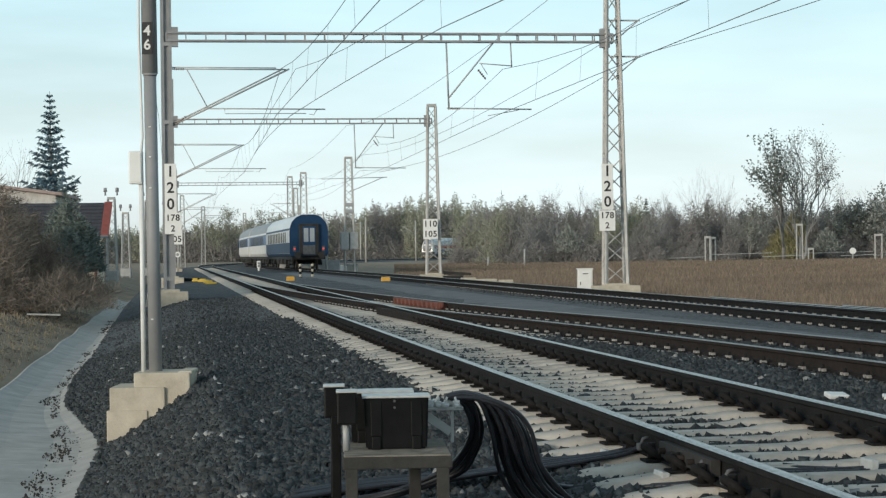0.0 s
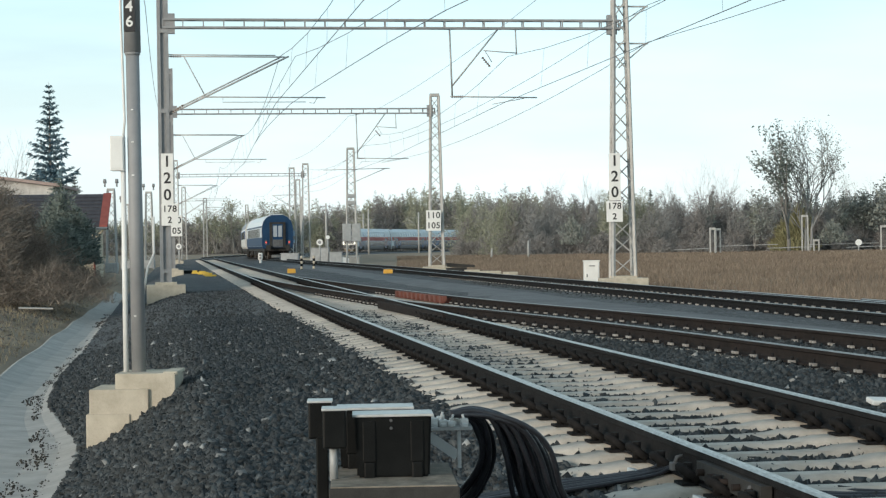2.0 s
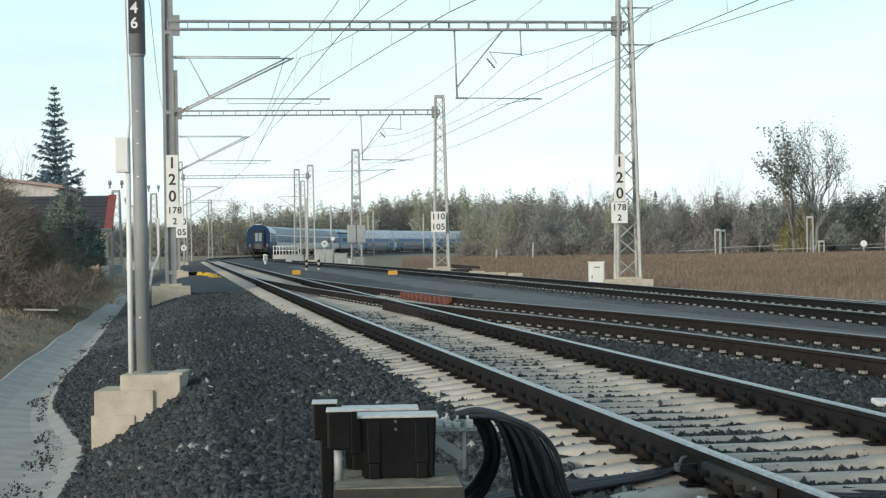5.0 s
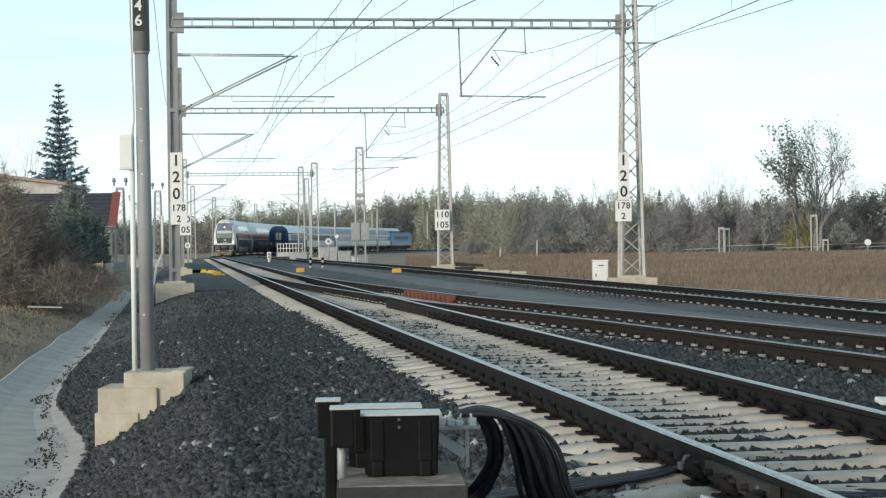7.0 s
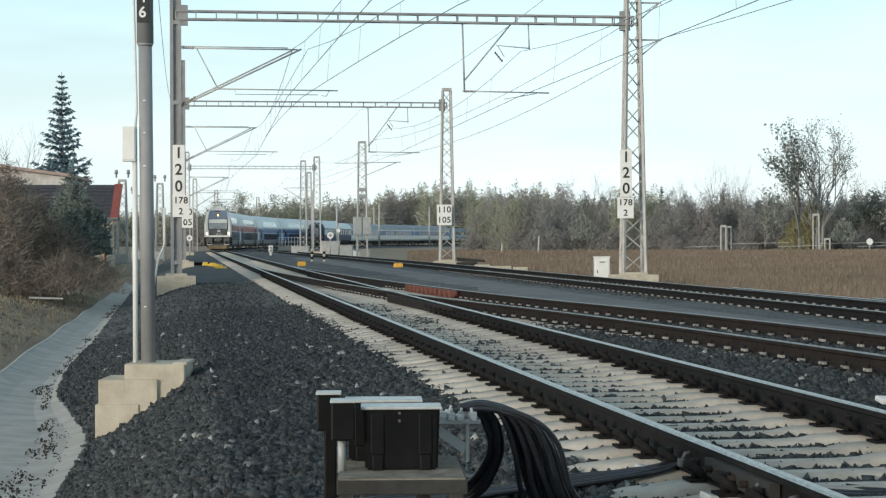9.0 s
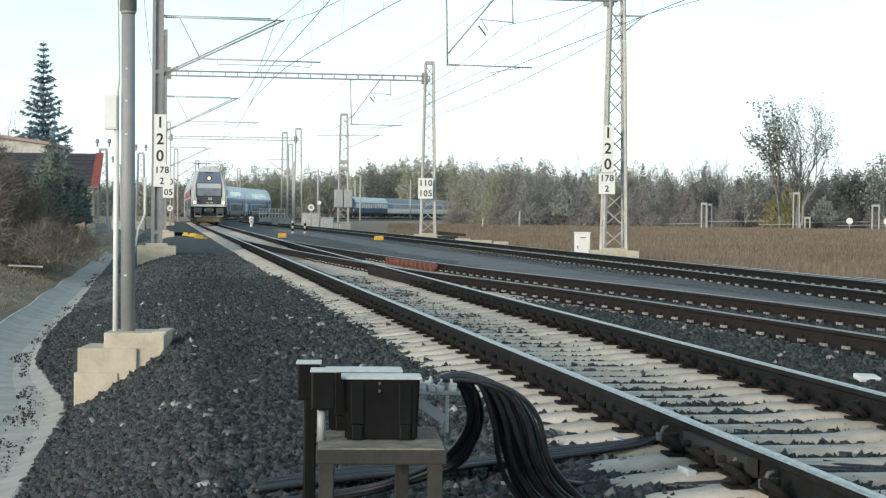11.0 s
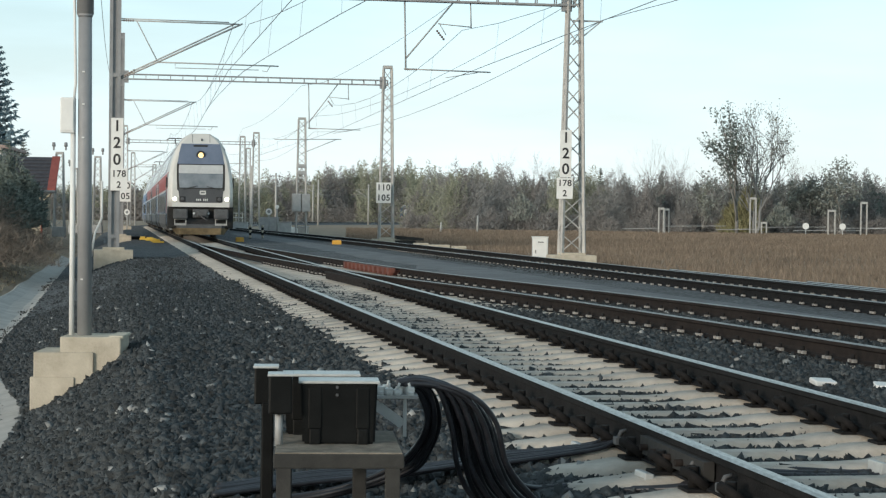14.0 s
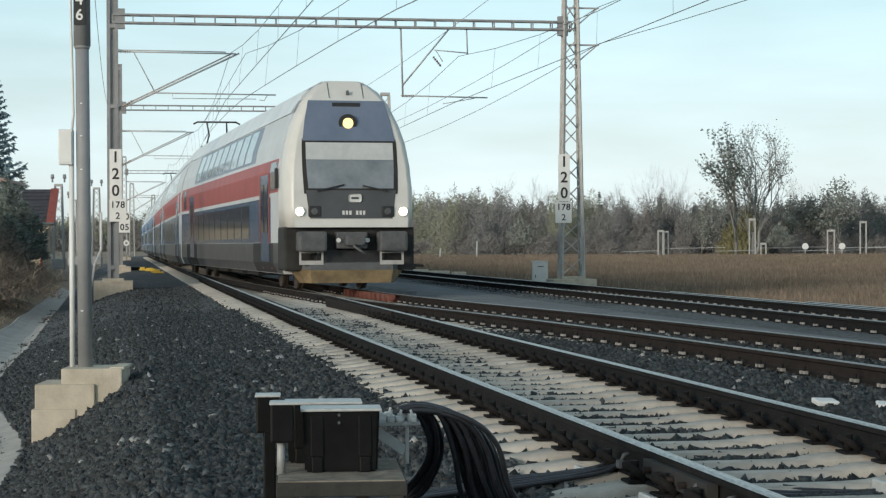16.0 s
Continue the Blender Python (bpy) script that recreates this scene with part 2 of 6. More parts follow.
# ---------------- the line of the tracks ----------------
U = Vector((-0.1385, 1, 0)).normalized()
NR = Vector((U.y, -U.x, 0))                 # to the right of the line
O0 = Vector((3.33, 0, 0))
S0, RAD = 199.5, 489.0                      # straight, then a bend to the right


def on(s, off=0.0, z=0.0):
    """A point of the line s metres along, off metres to its right."""
    if s <= S0:
        p = O0 + U * s + NR * off
    else:
        a = (s - S0) / RAD
        p = O0 + U * S0 + NR * RAD + (RAD - off) * (-NR * math.cos(a) + U * math.sin(a))
    return Vector((p.x, p.y, z))


def heading(s):
    """Degrees of turn about z of the line's forward direction against +y."""
    base = math.degrees(math.atan2(-U.x, U.y))
    return base - (math.degrees((s - S0) / RAD) if s > S0 else 0)


def smooth_table(tab, y):
    ys = [a for a, _ in tab]
    if y <= ys[0]:
        return tab[0][1]
    for (a, va), (b, vb) in zip(tab, tab[1:]):
        if y <= b:
            return va + (vb - va) * (y - a) / (b - a)
    return tab[-1][1]


TAB2 = [(-20, 4.6), (0, 4.1), (10, 3.75), (18, 3.33), (22, 3.05), (25, 2.8), (28, 2.47), (30.5, 2.13), (33.5, 1.74), (37.5, 1.45), (43, 1.13), (49, 0.82), (55, 0.54), (62, 0.28), (69, 0.10), (76, 0.0)]


def off2(s):
    """How far the branch track lies to the right of the line."""
    return sum(smooth_table(TAB2, s + d) for d in (-3, -1.5, 0, 1.5, 3)) / 5


OFF3 = 7.0


def off3(s):
    """The far track closes in a little before the bend."""
    return OFF3 - 1.65 * min(1.0, max(0.0, (s - 90) / 110))


def profile(o):
    """Height of the bare ground at o metres right of the line."""
    return smooth_table([(-60, 0.2), (-16, 0.1), (-11, -0.15), (-8, -0.55), (-6.4, -0.95), (-5.9, -1.12), (-5.1, -1.14), (-4.3, -1.08), (-3.75, -0.75), (-3.3, -0.55), (-3.0, -0.42), (9.2, -0.40), (10.4, -0.62), (13, -0.5), (60, -0.45)], o)


def chan_right(s):
    """Right lip of the drainage channel, which widens towards the camera."""
    return sum(smooth_table([(13, -4.25), (16, -4.24), (19.0, -4.18), (21.9, -4.52), (25, -4.92), (29, -5.06), (38, -5.10), (76, -5.42)], s + d) for d in (-0.8, 0, 0.8)) / 3


def toe(s):
    """Foot of the gravel slope, on the lip of the channel."""
    return chan_right(s) - 0.02


def bank_z(s, o):
    t = toe(s)
    f = min(1.0, max(0.0, (o + 3.1) / (t + 3.1)))
    return -0.31 - 0.655 * (f * f * (3 - 2 * f) * 0.45 + f * 0.55)


def build_ground():
    cols = [-2500, -900, -400, -200, -110, -60, -40, -28, -20, -16, -13, -11, -9.5, -8, -7, -6.4, -5.9, -5.5, -5.1, -4.75, -4.3, -3.75, -3.3, 0, 5, 9.2, 10.4, 11.5, 13, 18, 25, 40, 60, 110, 200, 400, 900, 2500]
    rows = [-60, -20, 0, 5, 8, 10, 12, 14, 16, 18, 20, 22, 24, 27, 30, 34, 38, 43, 48, 54, 60, 70, 80, 90, 105, 120, 140, 165, 190, 215, 260, 320, 420, 600, 1000, 1800, 3500]
    vs, fs = [], []
    for y in rows:
        for o in cols:
            p = O0 + U * y + NR * o
            fade = 1 if y < 190 else max(0, 1 - (y - 190) / 60)
            z = profile(o) * fade + (-0.45) * (1 - fade)
            if abs(o) > 6.2:
                z += 0.10 * noise.noise(Vector((p.x * 0.35, p.y * 0.22, 3))) * min(1, (abs(o) - 6.2) / 2)
            vs.append((p.x, p.y, z))
    w = len(cols)
    for j in range(len(rows) - 1):
        for i in range(w - 1):
            a = j * w + i
            fs.append((a, a + 1, a + w + 1, a + w))
    raw("ground", vs, fs, M["earth"], "dry brown grassy earth beside the railway", "ground", "structure", smooth=True)
    # gravel bed over it
    offs = [-4.55, -4.2, -3.8, -3.45, -3.1, -2.4, -1.75, -1.45, 1.5, 1.8, 2.6, 3.6, 5.2, 6, 8.4, 8.9, 9.6, 10.1]
    hts = [-0.93, -0.72, -0.47, -0.34, -0.31, -0.31, -0.30, -0.243, -0.240, -0.20, -0.19, -0.170, -0.170, -0.155, -0.155, -0.22, -0.45, -0.60]
    ss = [-12 + 2 * i for i in range(60)] + [108 + 6 * i for i in range(110)]
    vs, fs = [], []
    for s in ss:
        for o, z in zip(offs, hts):
            e = 0.09 * noise.noise(Vector((o * 2, s * 0.6, 7)))
            if o < -3.2:
                o = -3.1 + (o + 3.1) * (toe(s) + 3.1) / (-4.55 + 3.1)
                z = bank_z(s, o)
            k = 0.18 * noise.noise(Vector((s * 0.5, 1.7, 2))) if o > 10 else 0
            p = on(s, o + k, z + e * 0.35)
            vs.append(p)
    w = len(offs)
    for j in range(len(ss) - 1):
        for i in range(w - 1):
            a = j * w + i
            fs.append((a, a + 1, a + w + 1, a + w))
    raw("ballast_bed", vs, fs, M["ballast"], "dark grey crushed basalt ballast under the tracks", "ballast", "structure", smooth=True)


build_ground()


# ---------------- tracks ----------------
RAIL = [(-0.070, -0.160), (-0.070, -0.150), (-0.018, -0.132), (-0.009, -0.115), (-0.009, -0.050), (-0.035, -0.038), (-0.036, -0.008), (-0.018, 0.0),
        (0.018, 0.0), (0.036, -0.008), (0.035, -0.038), (0.009, -0.050), (0.009, -0.115), (0.018, -0.132), (0.070, -0.150), (0.070, -0.160)]


def rail(parent, f_off, side, s_list, top, label="steel rail"):
    """A rail swept along the line; the running surface is bright."""
    bm = bmesh.new()
    rings = []
    for s in s_list:
        rings.append([bm.verts.new(on(s, f_off(s) + side * 0.7535 + a, b)) for a, b in RAIL])
    n = len(RAIL)
    for r0, r1 in zip(rings, rings[1:]):
        for k in range(n):
            f = bm.faces.new((r0[k], r1[k], r1[(k + 1) % n], r0[(k + 1) % n]))
            f.material_index = 1 if k in (6, 7, 8) else 0
    bm.faces.new(rings[0])
    bm.faces.new(rings[-1][::-1])
    bmesh.ops.recalc_face_normals(bm, faces=bm.faces)
    return part("rail", bm, [M["railside"] if top is M["shine"] or f_off is off3 else M["rust"], top], parent, label)


def sleeper_mesh():
    """One concrete sleeper along x: raised rail seats, a waist in the middle, sloping ends."""
    bm = bmesh.new()
    st = [(1.31, -0.262, 0.09), (1.28, -0.222, 0.120), (1.20, -0.203, 0.130), (1.02, -0.184, 0.136), (0.93, -0.170, 0.140), (0.62, -0.169, 0.142), (0.54, -0.171, 0.140), (0.46, -0.178, 0.136), (0.37, -0.194, 0.128), (0.22, -0.200, 0.122)]
    st = [(-x, z, w) for x, z, w in st] + st[::-1]
    rings = []
    for x, z, w in st:
        t = w * 0.72
        rings.append([bm.verts.new(v) for v in ((x, -w, -0.40), (x, -w, z - 0.06), (x, -w * 0.90, z - 0.018), (x, -t, z), (x, t, z), (x, w * 0.90, z - 0.018), (x, w, z - 0.06), (x, w, -0.40))])
    for a, b in zip(rings, rings[1:]):
        for k in range(7):
            bm.faces.new((a[k], a[k + 1], b[k + 1], b[k])).smooth = True
    bm.faces.new(rings[0][::-1])
    bm.faces.new(rings[-1])
    bmesh.ops.recalc_face_normals(bm, faces=bm.faces)
    return bm


def clip_mesh_light():
    """Plate with two small pale clips."""
    bm = bmesh.new()
    box(bm, -0.15, 0.15, -0.075, 0.075, -0.168, -0.150, mi=1)
    for e in (-1, 1):
        for y in (-0.036, 0.036):
            box(bm, e * 0.105 - 0.018, e * 0.105 + 0.018, y - 0.020, y + 0.020, -0.152, -0.124)
        tube(bm, [(e * 0.10, 0, -0.13), (e * 0.10, 0, -0.085)], 0.016, 6, mi=1)
    return bm


def clip_mesh():
    """Plate, two rounded spring clips and bolts of one rail seat."""
    bm = bmesh.new()
    box(bm, -0.15, 0.15, -0.072, 0.072, -0.168, -0.154, mi=1)
    for e in (-1, 1):
        arc = [(e * (0.062 + 0.082 * math.sin(math.pi * k / 6)), -0.070 * math.cos(math.pi * k / 6), -0.145 + 0.064 * math.sin(math.pi * k / 6)) for k in range(7)]
        tube(bm, arc, 0.023, 6)
        tube(bm, [(e * 0.102, 0, -0.155), (e * 0.102, 0, -0.062)], 0.024, 6)
    return bm


SLEEP = 0.505
sleeper_src, clip_src = None, {}


def track(name, label, f_off, s0, s1, tops, clip, near=(4, 60), step=SLEEP, rest_to=200, swap=None):
    """A track: two rails, its sleepers and the fastenings on them, one by one where the camera is near."""
    global sleeper_src
    tr = thing(name, label, "railway track", kind="structure")
    ss = [s0 + 1.5 * i for i in range(int((min(s1, 110) - s0) / 1.5) + 1)]
    while ss[-1] < s1:
        ss.append(ss[-1] + 6)
    for side, top in zip((-1, 1), tops):
        rail(tr, f_off, side, ss, top)
    if sleeper_src is None:
        bm = sleeper_mesh()
        sleeper_src = bpy.data.meshes.new("sleeper")
        bm.to_mesh(sleeper_src)
        bm.free()
        sleeper_src.materials.append(M["sleeper"])
        for k, mk in (("d", "clip_dark"), ("l", "clip_light")):
            bm = clip_mesh() if k == "d" else clip_mesh_light()
            clip_src[k] = bpy.data.meshes.new("fastening")
            bm.to_mesh(clip_src[k])
            bm.free()
            clip_src[k].materials.append(M[mk])
            clip_src[k].materials.append(M["railside"])
    n = int((rest_to - near[0]) / step)
    fv, ff = [], []
    sv = np.array([v.co for v in sleeper_src.vertices])
    sf = [tuple(p.vertices) for p in sleeper_src.polygons]
    for i in range(n):
        s = near[0] + i * step
        o = f_off(s)
        turn = heading(s) - math.degrees(math.atan2(f_off(s + 0.5) - f_off(s - 0.5), 1))
        p = on(s, o, random.uniform(-0.006, 0.006))
        m = pose(p.x, p.y, p.z, 0, 0, turn + random.uniform(-0.5, 0.5))
        if s < near[1]:
            ob = new("sleeper", sleeper_src)
            ob.parent, ob.matrix_basis = tr, m
            if swap and not swap(s):
                kind = "l"
            else:
                kind = clip
            for side in (-1, 1):
                c = new("fastening", clip_src[kind if not isinstance(kind, tuple) else kind[side > 0]])
                c.parent = tr
                c.matrix_basis = m @ pose(side * 0.7535, 0, 0.002)
        else:
            k = len(fv)
            a = np.array(m)
            fv += [tuple(q) for q in (sv @ a[:3, :3].T + a[:3, 3])]
            ff += [tuple(k + j for j in f) for f in sf]
    if fv:
        r = raw("sleepers", fv, ff, M["sleeper"], "distant concrete sleepers", kind="stuff", parent=tr)
    return tr


main_track = track("main_track", "near railway track with bright rails on pale concrete sleepers", lambda s: 0.0, -10, 700, (M["shine"], M["shine"]), "d", (-5.9, 62))
branch_track = track("branch_track", "rust-brown branch track with pale fastenings joining at the turnout", off2, -10, 72, (M["dull"], M["dull"]), "l", (-1.1, 47), rest_to=47)
far_track = track("far_track", "farther dark railway track on concrete sleepers", off3, -10, 700, (M["dull"], M["dull"]), "l", (-3.25, 70))


def turnout_parts():
    """Wing rails, check rails, slide chairs, point machine and its painted covers."""
    t = thing("turnout", "turnout with red oxide check rail and yellow point machine covers", "turnout", kind="structure")
    # red check-rail block by the far branch rail
    bm = bmesh.new()
    for i in range(11):
        s = 37.6 + i * 0.5
        o = off2(s) + 0.7535 - 0.16
        bar(bm, on(s, o, -0.06), on(s + 0.50, off2(s + 0.5) + 0.7535 - 0.16, -0.06), 0.08, 0.10)
        bar(bm, on(s + 0.05, o - 0.04, -0.085), on(s + 0.30, o - 0.04, -0.085), 0.10, 0.14)
        bar(bm, on(s + 0.1, o + 0.10, -0.10), on(s + 0.22, o + 0.10, -0.10), 0.20, 0.10)
    part("check_rail", bm, M["redrust"], t, "red oxide painted check rail")
    # wing rails of the crossing
    bm = bmesh.new()
    for a in (-1, 1):
        bar(bm, on(28.5, 0.7535 + 0.06 * a + 0.03, -0.050), on(35.5, 0.7535 + 0.12 * a - 0.16, -0.050), 0.05, 0.06)
        bar(bm, on(28.5, 0.7535 + 0.06 * a + 0.03, -0.12), on(35.5, 0.7535 + 0.12 * a - 0.16, -0.12), 0.03, 0.08)
    part("crossing", bm, M["rust"], t)
    # check rail of the main track
    bm = bmesh.new()
    bar(bm, on(29, -0.66, -0.065), on(36, -0.66, -0.065), 0.05, 0.09)
    part("check_rail", bm, M["rust"], t)
    # switch blades
    bm = bmesh.new()
    for a, b in ((-0.68, -0.55), (0.66, 0.40)):
        bar(bm, on(76, a, -0.035), on(62, b, -0.035), 0.05, 0.06)
    part("switch_blade", bm, M["rust"], t)
    # point machine and painted covers
    bm = bmesh.new()
    box(bm, -0.45, 0.45, -0.3, 0.3, -0.24, -0.06, 0.04)
    o = part("point_machine", bm, M["black"], t, "dark point machine case")
    p = on(97, -2.5)
    o.matrix_basis = pose(p.x, p.y, -0.02, 0, 0, 8)
    for s, o_, w in ((96, -2.3, 0.22), (93, -1.95, 0.30), (89, -1.85, 0.2), (86, -1.75, 0.26)):
        bm = bmesh.new()
        box(bm, -w, w, -0.18, 0.18, -0.28, -0.20, 0.03)
        box(bm, -w * 0.8, w * 0.3, -0.13, 0.13, -0.20, -0.11, 0.02)
        c = part("cover", bm, M["yellow"], t, "yellow painted cover")
        p = on(s, o_)
        c.matrix_basis = pose(p.x, p.y, 0.03, 0, 0, 8)
    return t


turnout_parts()


def marker(s, off, label, w=0.19):
    bm = bmesh.new()
    box(bm, -w, w, -0.16, 0.16, -0.12, 0.12, 0.03)
    box(bm, -w * 0.9, w * 0.9, -0.12, 0.12, 0.115, 0.15, 0.01)
    m = obj("ground_marker", bm, M["orange"], label, "marker", "ground markers")
    p = on(s, off)
    m.matrix_world = pose(p.x, p.y, -0.13, 0, 0, 8)


marker(88, 2.05, "small orange painted marker box on the ballast")
marker(80, 5.7, "small orange painted marker box on the ballast")


# loose gravel near the camera, as real stones
def stones(name, count, s_rng, o_rng, size, keep, zf, label, seed, material="stone"):
    rg = np.random.default_rng(seed)
    t = 1.0
    base = np.array([(-t, -t, -t), (t, -t, -t), (t, t, -t), (-t, t, -t), (-t, -t, t), (t, -t, t), (t, t, t), (-t, t, t)], float) * 0.72
    tri = np.array([(0, 2, 1), (0, 3, 2), (4, 5, 6), (4, 6, 7), (0, 1, 5), (0, 5, 4), (1, 2, 6), (1, 6, 5), (2, 3, 7), (2, 7, 6), (3, 0, 4), (3, 4, 7)])
    s = rg.uniform(*s_rng, count)
    o = rg.uniform(*o_rng, count)
    ok = np.array([keep(a, b) for a, b in zip(s, o)])
    s, o = s[ok], o[ok]
    n = len(s)
    z = np.array([zf(a, b) for a, b in zip(s, o)])
    cen = np.array(O0)[None] + s[:, None] * np.array(U) + o[:, None] * np.array(NR)
    cen[:, 2] = z
    q = rg.normal(size=(n, 4))
    q /= np.linalg.norm(q, axis=1)[:, None]
    w, x, y, zz = q.T
    R = np.stack([1 - 2 * (y * y + zz * zz), 2 * (x * y - zz * w), 2 * (x * zz + y * w), 2 * (x * y + zz * w), 1 - 2 * (x * x + zz * zz), 2 * (y * zz - x * w), 2 * (x * zz - y * w), 2 * (y * zz + x * w), 1 - 2 * (x * x + y * y)], 1).reshape(n, 3, 3)
    v = base[None] * (1 + 0.26 * rg.normal(size=(n, 8, 1))) + 0.22 * rg.normal(size=(n, 8, 3))
    v = v * rg.uniform(0.45, 1.15, (n, 1, 3)) * rg.uniform(*size, (n, 1, 1)) * 0.5
    v = np.einsum('nij,nkj->nki', R, v) + cen[:, None, :]
    f = (tri[None] + 8 * np.arange(n)[:, None, None]).reshape(-1)
    me = bpy.data.meshes.new(name)
    me.vertices.add(n * 8)
    me.vertices.foreach_set("co", v.reshape(-1))
    me.loops.add(len(f))
    me.loops.foreach_set("vertex_index", f)
    me.polygons.add(len(f) // 3)
    me.polygons.foreach_set("loop_start", np.arange(0, len(f), 3))
    me.update()
    me.validate()
    me.materials.append(M[material])
    return tagged(new(name, me), label, "gravel", kind="stuff")


def bed(s, o):
    if o < -3.1:
        return bank_z(s, o)
    return smooth_table([(-4.55, -0.92), (-4.2, -0.71), (-3.8, -0.46), (-3.45, -0.33), (-3.1, -0.30), (-1.75, -0.29), (-1.40, -0.244), (-0.7, -0.238), (-0.5, -0.240), (0.5, -0.240), (0.7, -0.236), (1.4, -0.238), (1.8, -0.20), (2.6, -0.188), (5.2, -0.17), (6, -0.155), (8.4, -0.155), (8.9, -0.22), (10.1, -0.58)], o)


def in_view(s, o):
    """The stretch of the gravel that lies before the camera."""
    y = s * 0.9905 + o * 0.137
    x = 3.33 - 0.1372 * s + 0.9905 * o
    return y > 5 and abs(x) < 0.27 * y + 0.5 and o > toe(s) - 0.03


def off_path(s, o):
    """In view, and clear of the smooth walkway between the tracks."""
    return in_view(s, o) and not off2(s) + 1.3 < o < 5.6


stones("loose_ballast_near", 88000, (4.5, 16), (-4.6, 3.2), (0.032, 0.074), in_view, bed, "dark angular basalt stones lying loose", 3)
stones("loose_ballast_mid", 92000, (16, 36), (-5.25, 4.5), (0.040, 0.080), off_path, bed, "dark angular basalt stones lying loose", 4)
stones("loose_ballast_far", 12000, (36, 58), (-5.4, 9.4), (0.035, 0.065), off_path, bed, "dark angular basalt stones lying loose", 5)


stones("pale_stones", 420, (6, 34), (-4.6, 3.5), (0.04, 0.085), in_view, lambda s, o: bed(s, o) + 0.015, "scattered pale stones in the ballast", 6, "pale_stone")


def fine_path():
    """Smoother grey walkway between the branch and the far track."""
    ss = [8 + 2 * i for i in range(60)]
    vs, fs = [], []
    for s in ss:
        a = max(off2(s) + 1.45, 3.4 if s > 40 else 0)
        for k in range(5):
            o = a + (5.55 - a) * k / 4
            vs.append(on(s, o, -0.150 + 0.012 * noise.noise(Vector((s, o * 3, 1))) - (0.05 if k in (0, 4) else 0)))
    for j in range(len(ss) - 1):
        for k in range(4):
            q = j * 5 + k
            fs.append((q, q + 1, q + 6, q + 5))
    raw("gravel_path", vs, fs, M["path"], "smooth fine grey gravel walkway between the tracks", "path", "structure", smooth=True)


fine_path()


# ---------------- drainage channel ----------------
def channel():
    """A shallow concrete trough along the foot of the gravel, in cast lengths."""
    ch = thing("drain_channel", "shallow pale concrete drainage channel with leaf litter", "channel", kind="structure")
    prof = [(0.0, 0.10), (0.05, 0.115), (0.12, 0.085), (0.40, 0.01), (0.70, -0.03), (0.86, -0.01), (0.96, 0.035), (1.0, 0.03)]
    s = 9.0
    while s < 86:
        bm = bmesh.new()
        rings = []
        for k in range(5):
            q = s + 0.006 + 1.488 * k / 4
            l, r = -6.05 + 0.03 * math.sin(q * 0.7), chan_right(q) + 0.02 * math.sin(q * 1.3)
            top = [bm.verts.new(on(q, l + (r - l) * a, -1.0 + b + 0.004 * math.sin(q * 0.9 + a * 2))) for a, b in prof]
            bot = [bm.verts.new(on(q, l + (r - l) * a, -1.0 + b - 0.09)) for a, b in prof[::-1]]
            rings.append(top + bot)
        n = len(rings[0])
        for a, b in zip(rings, rings[1:]):
            for k in range(n):
                f = bm.faces.new((a[k], b[k], b[(k + 1) % n], a[(k + 1) % n]))
        bm.faces.new(rings[0])
        bm.faces.new(rings[-1][::-1])
        bmesh.ops.recalc_face_normals(bm, faces=bm.faces)
        part("trough", bm, M["channel"], ch)
        s += 1.5
    rg = random.Random(8)
    spots = []
    for _ in range(36):
        a = 13 + 47 * rg.random() ** 1.3
        spots.append((a, -6.05 + (chan_right(a) + 6.05) * rg.uniform(0.70, 0.93)))

    def near_spot(s, o):
        return any(abs(s - a) * 0.32 + abs(o - b) * 2.4 < 0.30 * (0.6 + 0.8 * abs(math.sin(a * 37 + s * 3 + o * 9))) for a, b in spots)
    stones("leaf_litter", 17000, (12, 60), (-5.7, -4.3), (0.008, 0.030), near_spot, lambda s, o: -1.012, "dark leaf litter lying in the drainage channel", 9, "litter")


channel()


# ---------------- masts, portals and wires ----------------
def lattice(bm, w0, w1, h, base=0.0, cells=None, leg=0.085, lace=0.05):
    """A tapering four-legged lattice mast along z."""
    def c(z, i, j):
        w = (w0 + (w1 - w0) * (z - base) / (h - base)) / 2
        return Vector((i * w, j * w * 0.62, z))
    for i, j in ((-1, -1), (1, -1), (1, 1), (-1, 1)):
        bar(bm, c(base, i, j), c(h, i, j), leg)
    n = cells or int(h / 0.56)
    zs = [base + 0.15 + (h - base - 0.2) * (k / n) for k in range(n + 1)]
    for k in range(n):
        a, b = zs[k], zs[k + 1]
        e = 1 if k % 2 else -1
        for j in (-1, 1):
            bar(bm, c(a, -e * j, j), c(b, e * j, j), lace, 0.03)
        for i in (-1, 1):
            bar(bm, c(a, i, -e * i), c(b, i, e * i), lace, 0.03)
    w = w1 / 2 + 0.03
    box(bm, -w, w, -w * 0.7, w * 0.7, h - 0.02, h + 0.14, 0.01)
    return bm


def h_mast(bm, w, h, base=0.0):
    """A mast of two rolled channels with batten plates."""
    for i in (-1, 1):
        box(bm, i * (w / 2) - 0.055 if i > 0 else -w / 2, w / 2 if i > 0 else -w / 2 + 0.055, -0.11, 0.11, base, h)
        x0, x1 = (w / 2 - 0.10, w / 2 - 0.05) if i > 0 else (-w / 2 + 0.05, -w / 2 + 0.10)
        box(bm, x0, x1, -0.11, -0.09, base, h)
        box(bm, x0, x1, 0.09, 0.11, base, h)
    box(bm, -w / 2 + 0.05, w / 2 - 0.05, -0.03, 0.03, base, h)
    z = base + 0.4
    while z < h:
        box(bm, -w / 2 + 0.03, w / 2 - 0.03, -0.118, -0.102, z, z + 0.12)
        z += 2.4
    return bm


